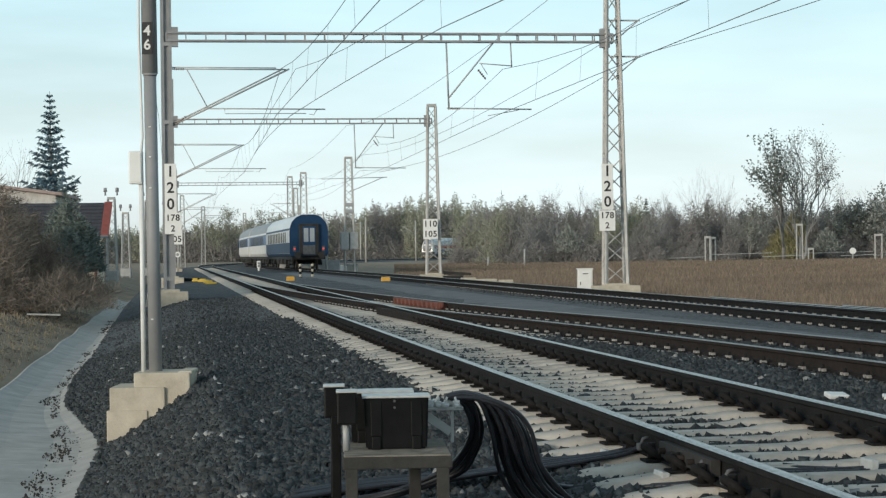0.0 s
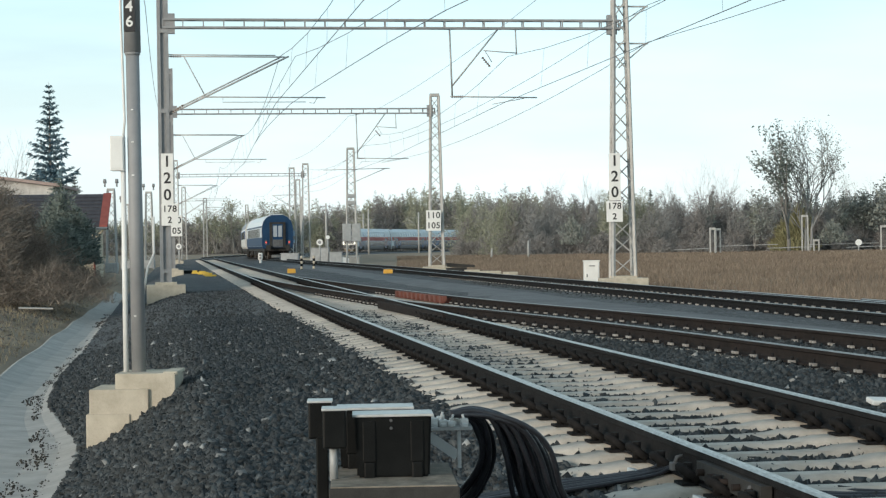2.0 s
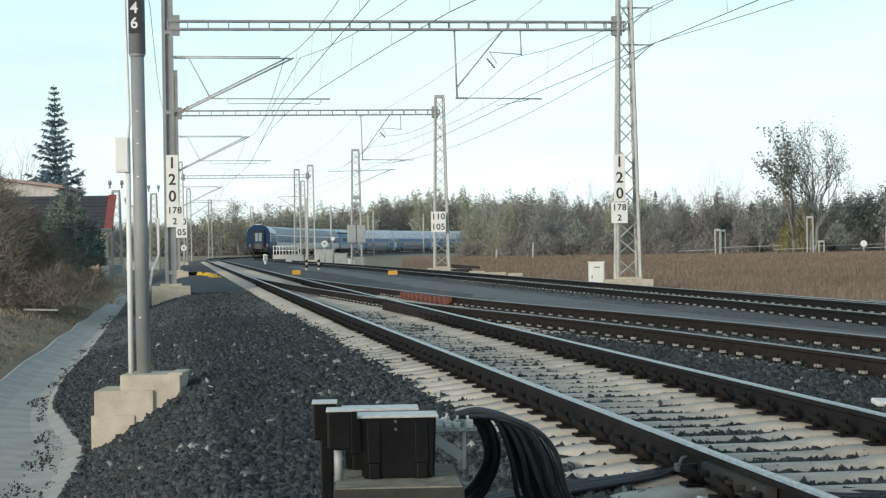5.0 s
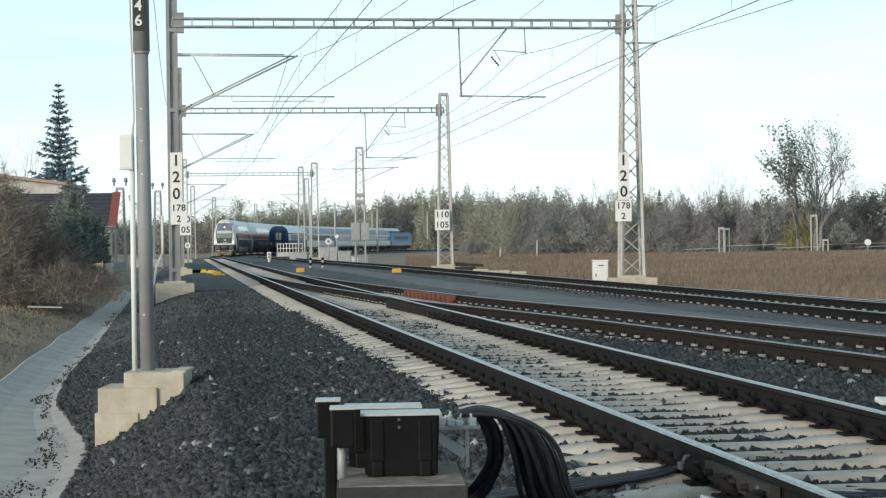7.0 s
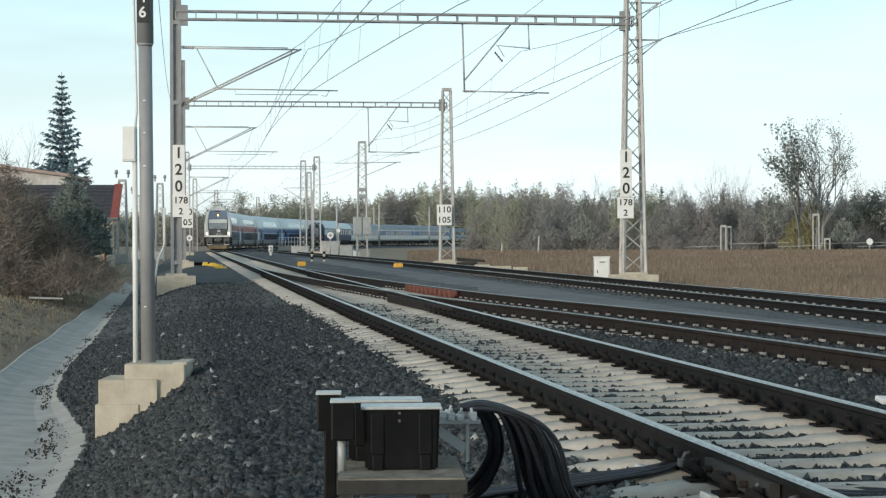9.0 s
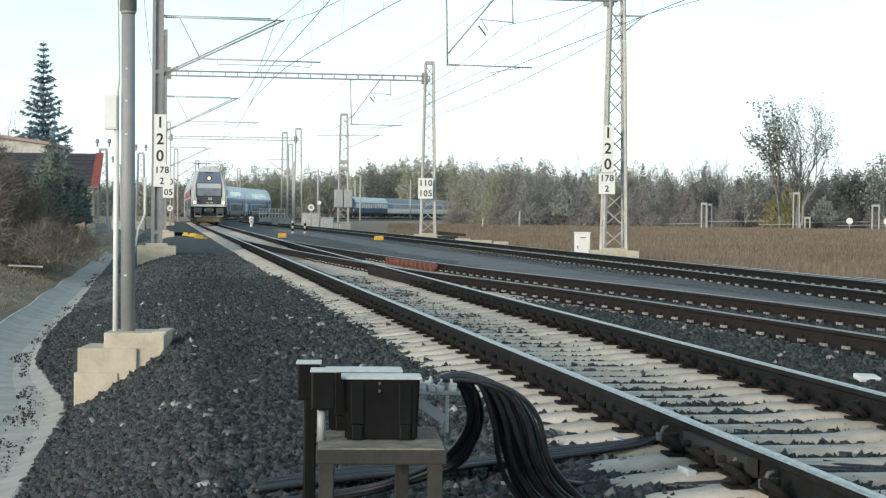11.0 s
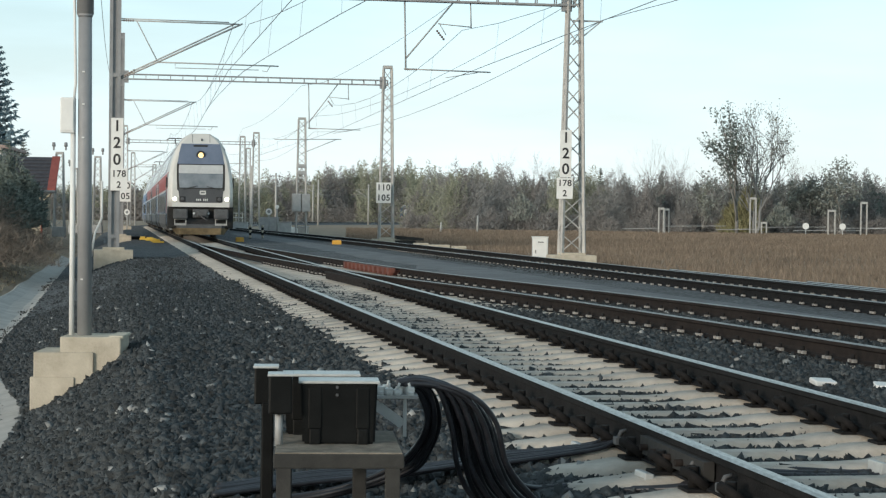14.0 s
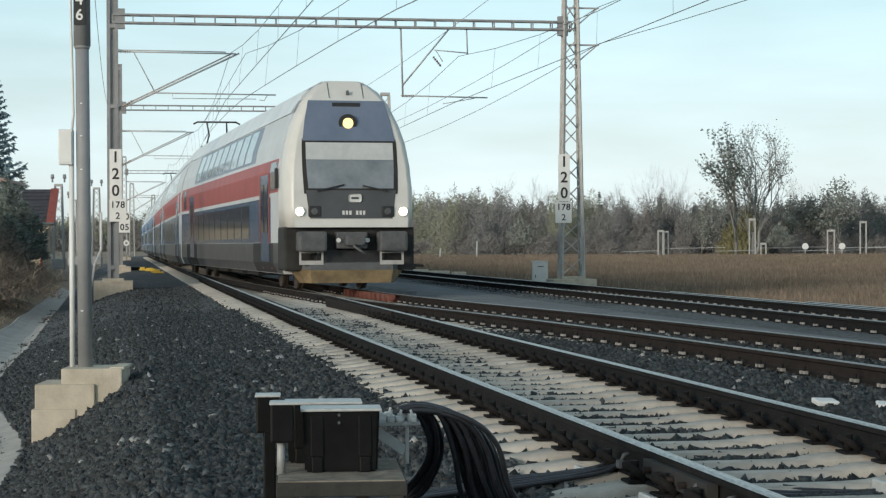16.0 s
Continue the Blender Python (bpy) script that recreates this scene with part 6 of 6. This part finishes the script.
def house_slate():
    """Low house side-on: long slate roof with a red tiled end, cream wall, bracketed eaves."""
    g = thing("house", "low cream house with dark slate roof and red verge", "house", at=pose(-21.65, 101, -0.6, 0, 0, 6))
    bm = bmesh.new()
    box(bm, -4.5, 3.30, 0.0, 5.5, 0, 3.1)
    part("wall", bm, M["plaster"], g, "cream plastered wall")
    bm = bmesh.new()
    prism(bm, [(-0.75, 2.95), (2.75, 4.75), (6.2, 2.95), (6.2, 2.8), (2.75, 4.55), (-0.75, 2.8)], lambda u, v: (-5.0, u, v), lambda u, v: (3.55, u, v))
    bmesh.ops.recalc_face_normals(bm, faces=bm.faces)
    rf = part("roof", bm, M["slate"], g, "dark slate roof")
    for k in range(9):
        bm = bmesh.new()
        f = k / 9
        bar(bm, (-5.0, -0.75 + 3.5 * f, 2.985 + 1.8 * f), (3.55, -0.75 + 3.5 * f, 2.985 + 1.8 * f), 0.05, 0.03)
        part("slate_course", bm, M["slate"], rf)
    bm = bmesh.new()
    prism(bm, [(-0.80, 2.97), (2.75, 4.80), (2.75, 4.60), (-0.80, 2.78)], lambda u, v: (3.555, u, v), lambda u, v: (3.98, u, v))
    bmesh.ops.recalc_face_normals(bm, faces=bm.faces)
    part("verge", bm, M["redtile"], g, "red tiled roof edge")
    bm = bmesh.new()
    tube(bm, [(-5.0, -0.82, 2.82), (3.98, -0.82, 2.80)], 0.07, 8)
    part("gutter", bm, M["galv"], g)
    bm = bmesh.new()
    bar(bm, (3.75, -0.5, 2.72), (3.25, 0.05, 2.2), 0.09)
    part("bracket", bm, M["plaster"], g)
    bm = bmesh.new()
    tube(bm, [(3.22, -0.08, 0), (3.22, -0.08, 2.7)], 0.05, 8)
    part("downpipe", bm, M["redtile"], g)
    for x in (-2.6, -0.2):
        bm = bmesh.new()
        box(bm, x - 0.5, x + 0.5, -0.06, 0.02, 1.0, 2.2, 0.02)
        w = part("window", bm, M["step"], g)
        bm = bmesh.new()
        box(bm, x - 0.42, x + 0.42, -0.075, -0.055, 1.08, 2.12)
        part("pane", bm, M["glass"], w)


def house_white():
    """Taller whitewashed house behind, its gable edge falling to one side."""
    g = thing("house", "patchy whitewashed house with a shallow faded roof", "house", at=pose(-27.8, 112, 1.0, 0, 0, 4))
    bm = bmesh.new()
    prism(bm, [(-6, -1.4), (5.0, -1.4), (5.0, 3.9), (-6, 5.4)], lambda u, v: (u, 0, v), lambda u, v: (u, 8, v))
    bmesh.ops.recalc_face_normals(bm, faces=bm.faces)
    part("wall", bm, M["whitewash"], g, "patchy whitewashed wall")
    bm = bmesh.new()
    prism(bm, [(-6.4, 5.46), (5.4, 3.86), (5.4, 4.04), (-6.4, 5.64)], lambda u, v: (u, -0.4, v), lambda u, v: (u, 8.4, v))
    bmesh.ops.recalc_face_normals(bm, faces=bm.faces)
    part("roof", bm, M["pinkroof"], g)
    for x in (0.8, 3.2):
        bm = bmesh.new()
        box(bm, x - 0.45, x + 0.45, -0.06, 0.03, 2.0, 3.2, 0.02)
        w = part("window", bm, M["step"], g)
        bm = bmesh.new()
        box(bm, x - 0.36, x + 0.36, -0.075, -0.055, 2.08, 3.12)
        part("pane", bm, M["glass"], w)


house_slate()
house_white()


# ---------------- plants ----------------
def quads(name, P, D, W, material, label, category, kind="stuff", parent=None, tri=True):
    """Many slim pieces: base points P, run vectors D, half-width vectors W."""
    n = len(P)
    if tri:
        v = np.stack([P - W, P + W, P + D], 1)
        k = 3
    else:
        v = np.stack([P - W, P + W, P + D + W * 0.6, P + D - W * 0.6], 1)
        k = 4
    me = bpy.data.meshes.new(name)
    me.vertices.add(n * k)
    me.vertices.foreach_set("co", v.reshape(-1))
    me.loops.add(n * k)
    me.loops.foreach_set("vertex_index", np.arange(n * k))
    me.polygons.add(n)
    me.polygons.foreach_set("loop_start", np.arange(0, n * k, k))
    me.update()
    me.validate()
    me.materials.append(material)
    ob = tagged(new(name, me), label, category, "", kind)
    ob.parent = parent
    return ob


def brush(rg, cx, cy, z0, rx, ry, h, n, up=0.8, ln=(0.5, 1.3), wd=(0.03, 0.08), core=0.5):
    """Twigs that fill a bush-shaped envelope; returns their points."""
    a = rg.uniform(0, 2 * np.pi, n)
    r = np.sqrt(rg.uniform(0, 1, n))
    u = rg.uniform(0, 1, n) ** 0.8
    bulge = np.sqrt(np.clip(1 - (u * 1.02) ** 2.6, 0.02, 1))
    q = rg.uniform(0, 6.28, 4)
    lobe = 0.84 + 0.22 * np.sin(2 * a + q[0]) * np.sin(3 * a + q[1]) + 0.16 * np.sin(5 * a + q[2])
    wide = 1.05 + 0.30 * np.sin(9 * u + q[3] + 2 * a)
    P = np.stack([cx + rx * r * np.cos(a) * bulge * wide, cy + ry * r * np.sin(a) * bulge * wide, z0 + h * u * lobe], 1)
    d = rg.normal(size=(n, 3)) * (1 - up * 0.6)
    d[:, 2] = np.abs(d[:, 2]) * 0.6 + up
    d[:, 0] += 0.5 * np.cos(a) * r
    d /= np.linalg.norm(d, axis=1)[:, None]
    d *= rg.uniform(*ln, (n, 1))
    w = rg.normal(size=(n, 3))
    w[:, 1] *= 0.3
    w /= np.linalg.norm(w, axis=1)[:, None]
    w *= rg.uniform(*wd, (n, 1))
    return P, d, w


def thicket(name, bushes, material, label, seed, **kw):
    rg = np.random.default_rng(seed)
    Ps, Ds, Ws = zip(*(brush(rg, *b, **kw) for b in bushes))
    return quads(name, np.concatenate(Ps), np.concatenate(Ds), np.concatenate(Ws), material, label, "thicket")


def across(col, y):
    return (col - 784) / 3300 * y


rb = random.Random(21)
# scrub wood along the field's far edge
brown, grey_, dark, olv = [], [], [], []
for i in range(170):
    col = 835 + (1760 - 835) * (i + rb.random()) / 170
    y = 248 + rb.uniform(-10, 22) + (18 if col < 900 else 0)
    hh = rb.uniform(5.4, 8.2) * (1.0 if col < 1150 else 0.96)
    b = (across(col, y), y, -0.8, rb.uniform(1.6, 3.0), rb.uniform(1.5, 3.0), hh, int(2300 * hh / 6))
    (brown if rb.random() < 0.62 else grey_ if rb.random() < 0.6 else dark if rb.random() < (0.28 if col > 1120 else 0.15) else olv).append(b)
for i in range(110):
    col = 830 + (1760 - 830) * (i + rb.random()) / 110
    y = 240 + rb.uniform(-6, 4) + (16 if col < 900 else 0)
    brown.append((across(col, y), y, -0.8, 1.6, 1.2, rb.uniform(1.6, 3.4), 1100))
thicket("scrub_brown", brown, M["twig"], "leafless brown scrub along the field's edge", 31, ln=(0.25, 0.75), wd=(0.018, 0.055), up=0.35)
thicket("scrub_grey", grey_, M["twig_grey"], "leafless grey scrub along the field's edge", 32, ln=(0.25, 0.75), wd=(0.016, 0.05), up=0.4)
thicket("scrub_dark", dark, M["green"], "dark evergreen scrub among the bare bushes", 33, ln=(0.25, 0.6), wd=(0.05, 0.13), up=0.3)
thicket("scrub_olive", olv, M["olive"], "budding olive scrub among the bare bushes", 34, ln=(0.25, 0.65), wd=(0.02, 0.06), up=0.35)
# wood behind the bend
w1, w2 = [], []
for i in range(290):
    col = 60 + (1000 - 60) * (i + rb.random()) / 290
    y = 505 + rb.uniform(-20, 50)
    hh = smooth_table([(250, 8.5), (380, 9.5), (600, 12.0), (720, 14.5), (830, 14.5), (1000, 13.0)], col) * rb.uniform(0.80, 1.10)
    b = (across(col, y), y, -1.0, rb.uniform(2.6, 4.6), 4.0, hh, int(1800 * hh / 11))
    (w1 if rb.random() < 0.66 else w2).append(b)
for i in range(140):
    col = 50 + (1000 - 50) * (i + rb.random()) / 140
    w2.append((across(col, 490), 490 + rb.uniform(-5, 5), -1.0, 4.5, 2.5, rb.uniform(3.5, 6.5), 700))
thicket("far_wood_olive", w1, M["olive"], "far budding olive wood behind the bend", 35, ln=(0.35, 0.9), wd=(0.06, 0.17), up=0.15)
thicket("far_wood_grey", w2, M["twig"], "far leafless wood behind the bend", 36, ln=(0.4, 1.0), wd=(0.05, 0.15), up=0.2)

# bushes on the left bank, before the houses
lb1, lb2, lb3 = [], [], []
for i in range(56):
    col = -90 + 230 * rb.random()
    y = rb.uniform(52, 80)
    hh = smooth_table([(-90, 4.6), (20, 3.9), (70, 2.9), (100, 1.6), (140, 0.9)], col) * rb.uniform(0.65, 1.0)
    (lb1 if rb.random() < 0.6 else lb2).append((across(col, y), y, -0.5, rb.uniform(0.8, 1.5), 1.2, hh, 3000))
for col, y, hh, r in ((148, 58, 1.75, 0.62), (128, 59, 2.3, 0.66), (166, 60, 1.25, 0.42), (108, 61, 2.0, 0.6), (131, 57, 1.4, 0.5), (150, 57.5, 0.9, 0.4), (20, 57, 1.2, 0.9)):
    lb3.append((across(col, y), y, 0.55 if col > 60 else 0.1, r, 0.7, hh, 2600))
thicket("bank_bushes_brown", lb1, M["bush"], "tangled leafless brown bushes on the bank", 41, ln=(0.12, 0.5), wd=(0.006, 0.017), up=0.15)
thicket("bank_bushes_low", lb2, M["bush"], "tangled leafless bushes lower on the bank", 42, ln=(0.15, 0.6), wd=(0.004, 0.012), up=0.25)
thicket("ivy_bush", lb3, M["green"], "dark ivy-covered bush before the house", 43, ln=(0.08, 0.24), wd=(0.015, 0.045), up=0.1)


def spruce(x, y, z, h, w, label, seed, dense=1.0):
    """A spruce: straight trunk, whorls of boughs that carry drooping needle sprays, gaps between."""
    g = thing("spruce", label, "tree", "conifers", at=pose(x, y, z))
    rg = np.random.default_rng(seed)
    bm = bmesh.new()
    tube(bm, [(0, 0, -0.3), (0.02, 0, h * 0.6), (0, 0, h)], 0.012 * h + 0.02, 8, 0.015)
    part("trunk", bm, M["bark"], g)
    P, D, W = [], [], []
    zz = h * 0.04
    while zz < h * 0.985:
        f = zz / h
        ln = w * (1 - f) ** 0.95 * rg.uniform(0.70, 1.12) + 0.035 * w
        nb = int(6 + 5 * (1 - f))
        for k in range(nb):
            a = 2 * np.pi * (k + rg.uniform(-0.3, 0.3)) / nb
            l = ln * rg.uniform(0.65, 1.12)
            rise = 0.25 * f + 0.05 - 0.25 * (1 - f)
            m = max(3, int(13 * dense * l / w) + 3)
            for j in range(m):
                t = (j + rg.uniform(0, 1)) / m
                p = np.array([np.cos(a) * l * t, np.sin(a) * l * t, zz + l * (rise * t + 0.22 * t * t)])
                for _ in range(5):
                    d = np.array([np.cos(a) * 0.7 + rg.normal() * 0.45, np.sin(a) * 0.7 + rg.normal() * 0.45, -0.30 + rg.normal() * 0.25])
                    d *= rg.uniform(0.10, 0.24) * w * (1.05 - 0.75 * f) / np.linalg.norm(d)
                    ww = rg.normal(size=3)
                    ww[2] *= 0.6
                    ww *= 0.052 * w * (1.05 - 0.65 * f) / np.linalg.norm(ww)
                    P.append(p), D.append(d), W.append(ww)
        zz += h * (0.033 if dense >= 1 else 0.034) * (1.25 - 0.5 * f) * rg.uniform(0.7, 1.3)
    quads("crown", np.array(P), np.array(D), np.array(W), M["spruce"] if dense >= 1 else M["green"], "", "", "", g)
    return g


spruce(across(107, 140), 140, -0.5, 14.2, 3.5, "tall blue-green spruce behind the houses", 51)
spruce(across(150, 138), 138, -0.5, 6.9, 2.0, "small dark spruce beside the tall one", 52, 0.9)
spruce(across(50, 138), 138, -0.5, 6.6, 1.1, "small dark spruce beside the tall one", 53, 0.9)
for col, y, h in ((1168, 246, 9.3), (1276, 250, 9.0), (1375, 244, 8.2), (1447, 243, 9.6), (1510, 246, 8.8), (1462, 250, 8.6), (690, 520, 14.5)):
    spruce(across(col, y), y, -0.8, h * 0.96, h * 0.24, "dark conifer rising over the scrub", int(col), 0.8)


def tree(x, y, z, h, label, seed, spread=0.55, leaf=None, leaf_n=6, leaf_s=0.16, bark="bark", levels=4, trunks=1, r0=None, lean=0.0, first=0.25):
    """A forked tree: tapered trunk and limbs, fine twigs, and leaves where it has some."""
    g = thing("tree", label, "tree", "trees", at=pose(x, y, z))
    rg = random.Random(seed)
    bm = bmesh.new()
    ends = []

    def grow(p, d, l, r, lev):
        n = 3
        pts = [p]
        q = p.copy()
        dd = d.copy()
        for _ in range(n):
            dd = (dd + Vector((rg.gauss(0, 0.12), rg.gauss(0, 0.12), 0.06))).normalized()
            q = q + dd * l / n
            pts.append(q.copy())
        tube(bm, pts, r, 6 if lev < 2 else 4 if lev < 3 else 3, r * 0.62)
        if lev >= levels:
            ends.append((pts[1], pts[2], q))
            return
        for k in range(3 if lev > 0 else 4):
            a = rg.uniform(0, 2 * math.pi)
            tilt = rg.uniform(0.25, 0.95) * spread * 1.5
            s = dd.orthogonal().normalized()
            s.rotate(Matrix.Rotation(a, 3, dd))
            nd = (dd * math.cos(tilt) + s * math.sin(tilt)).normalized()
            start = pts[-1] if k < 2 else pts[rg.choice((1, 2))]
            grow(start, nd, l * rg.uniform(0.62, 0.85), r * 0.58, lev + 1)

    for k in range(trunks):
        d0 = Vector((lean + (k - (trunks - 1) / 2) * 0.5, rg.gauss(0, 0.08), 1)).normalized()
        grow(Vector((0.2 * k, 0, -0.3)), d0, h * first * 1.25, r0 or h * 0.016, 0)
    part("trunk", bm, M[bark], g)
    if leaf:
        gen = np.random.default_rng(seed)
        E = np.array([tuple(e) for t in ends for e in t])
        P = np.repeat(E, leaf_n, 0) + gen.normal(size=(len(E) * leaf_n, 3)) * leaf_s * 1.3
        d = gen.normal(size=P.shape)
        d *= leaf_s / np.linalg.norm(d, axis=1)[:, None] * gen.uniform(0.6, 1.3, (len(P), 1))
        w = gen.normal(size=P.shape)
        w *= leaf_s * 0.45 / np.linalg.norm(w, axis=1)[:, None]
        quads("crown", P, d, w, M[leaf], "", "", "", g)
    return g


tree(across(1412, 225), 225, -0.6, 15.4, "tall tree with tufts of early leaves over the scrub", 61, 0.34, "leafdark", 12, 0.36, trunks=1, first=0.30, lean=-0.01, levels=3)
tree(across(1442, 227), 227, -0.6, 13.6, "leaning grey tree with fine hanging twigs", 62, 0.40, "leafgrey", 1, 0.24, bark="twig_grey", levels=5, trunks=2, lean=0.32, first=0.29)
tree(across(1600, 232), 232, -0.6, 10.5, "broad tree with early leaves at the field's edge", 63, 0.7, "leafgrey", 7, 0.34)
tree(across(1545, 236), 236, -0.6, 9.0, "broad tree with early leaves at the field's edge", 67, 0.7, "leafgrey", 7, 0.34)
tree(across(1350, 236), 236, -0.6, 8.8, "young tree with early leaves over the scrub", 64, 0.6, "leafgrey", 4, 0.26)
for col, y, h, sd in ((1225, 243, 10.2, 71), (1265, 245, 12.0, 72), (1192, 246, 9.0, 73), (1310, 246, 9.6, 74), (1040, 252, 10.2, 75), (942, 250, 10.5, 76), (1415, 240, 9, 77), (1540, 260, 10.5, 78), (1556, 262, 10, 79)):
    tree(across(col, y), y, -0.7, h * 1.02, "slender bare birch over the scrub", sd, 0.34, bark="twig_grey" if sd % 2 else "bark_pale", levels=5, first=0.28, r0=0.065)
for col, y, h, sd in ((430, 470, 13, 81), (480, 475, 12.5, 82), (505, 478, 11.5, 83), (400, 470, 11, 84)):
    tree(across(col, y), y, -0.7, h, "far bare tree behind the bend", sd, 0.5, "olive", 4, 0.4, first=0.3)
# yellow-green willow shoots and a pale blossoming bush
thicket("willow_shoots", [(across(1425, 232), 232, -0.6, 2.2, 1.6, 5.2, 2600), (across(1405, 233), 233, -0.6, 1.6, 1.4, 3.6, 1500)], M["willow"], "yellow-green willow shoots at the field's edge", 44, ln=(0.4, 1.0), wd=(0.03, 0.08))
thicket("pale_bush", [(across(1492, 228), 228, 0.6, 1.6, 1.2, 2.6, 900), (across(1030, 236), 236, 0.8, 1.7, 1.2, 3.6, 700)], M["leafgrey"], "pale blossoming bush before the scrub", 45, ln=(0.2, 0.5), wd=(0.06, 0.14))
# bare tree at the bank and saplings by the white house
tree(-12.6, 55, -0.4, 3.0, "small leaning bare tree on the bank", 85, 0.6, bark="bush", first=0.30, r0=0.03, lean=0.2)
for col, sd in ((10, 86), (35, 87), (-20, 88)):
    tree(across(col, 118), 118, 0, 8.2, "slender bare sapling by the house", sd, 0.3, first=0.3, r0=0.05)


# dry grass of the field and the bank
def grass(name, n, area, h, material, label, seed, zf):
    rg = np.random.default_rng(seed)
    P, keep = area(rg, n)
    P = P[keep]
    P[:, 2] = [zf(a, b) for a, b in P[:, :2]]
    m = len(P)
    d = rg.normal(size=(m, 3)) * 0.28
    d[:, 2] = 1
    d *= rg.uniform(*h, (m, 1))
    w = np.stack([rg.uniform(-1, 1, m), rg.uniform(-0.4, 0.4, m), np.zeros(m)], 1)
    w *= (0.007 + 0.00034 * P[:, 1])[:, None]
    return quads(name, P, d, w, material, label, "grass")


def line_off(x, y):
    return (x - 3.33) * U.y + y * -U.x


def field_area(rg, n):
    y = 24 + 225 * rg.uniform(0, 1, n) ** 1.25
    x = rg.uniform(-0.02, 0.34, n) * y
    P = np.stack([x, y, np.zeros(n)], 1)
    off = (x - 3.33) * U.y - y * U.x
    return P, off > 10.6


def bank_area(rg, n):
    y = 15 + 75 * rg.uniform(0, 1, n) ** 1.4
    x = rg.uniform(-0.36, -0.10, n) * y
    P = np.stack([x, y, np.zeros(n)], 1)
    off = (x - 3.33) * U.y - y * U.x
    return P, (off < -6.3) & (off > -30)


def gz(x, y):
    return profile((x - 3.33) * U.y - y * U.x) - 0.05


grass("field_grass", 190000, field_area, (0.14, 0.36), M["drygrass"], "tall dry brown grass of the field", 91, gz)
grass("bank_grass", 60000, bank_area, (0.04, 0.16), M["bankgrass"], "short dry grass on the bank", 92, gz)


def clod_area(s, o):
    return 20 < s and o < -6.4


stones("bank_clods", 5200, (22, 66), (-14, -6.4), (0.03, 0.15), clod_area, lambda s, o: profile(o) - 0.03, "dry clods and leaf litter strewn over the bank", 17, "bush")
stones("bank_leaves", 2600, (22, 66), (-14, -6.4), (0.03, 0.10), clod_area, lambda s, o: profile(o) - 0.01, "pale dead leaves strewn over the bank", 18, "drygrass")


# ---------------- what moves ----------------
EMU_S = [(0.5 * k, 432.6 - 14.92 * k + 0.0937 * k * k) for k in range(26)] + [(13, 107.4), (13.5, 94.8), (14, 82.4), (14.5, 70.6), (15, 60.6), (15.5, 50.6), (16, 40.4)]


def emu_front(t):
    """Distance along the line of the commuter train's face."""
    return smooth_table(EMU_S, t)


def express_tail(t):
    return 134.5 + 16.6 * t + 0.35 * t * t


def on_track(s, f_off):
    p = on(s, f_off(s))
    turn = heading(s) - math.degrees(math.atan2(f_off(s + 1.5) - f_off(s - 1.5), 3))
    return p, turn


def car_rows(mid, half, f_off):
    """Rows for a car whose two bogies follow the track."""
    rows = []
    for k in range(33):
        t = k * 0.5
        m = mid(t)
        a, b = on(m - half, f_off(m - half)), on(m + half, f_off(m + half))
        c, d = (a + b) / 2, b - a
        rows.append((t, pose(c.x, c.y, 0.0, 0, 0, math.degrees(math.atan2(-d.x, d.y)))))
    return rows


def motions():
    for k, car in enumerate(emu):
        walk(car, car_rows(lambda t, k=k: emu_front(t) + 13.2 + 26.7 * k, 9.1, lambda s: off2(s) * 1.26))
    for k, car in enumerate(express):
        walk(car, car_rows(lambda t, k=k: express_tail(t) + 13.2 + 26.6 * k, 9.5, off3))
    walk(express_loco, car_rows(lambda t: express_tail(t) + 4 * 26.6 + 8.5, 4.2, off3))


motions()
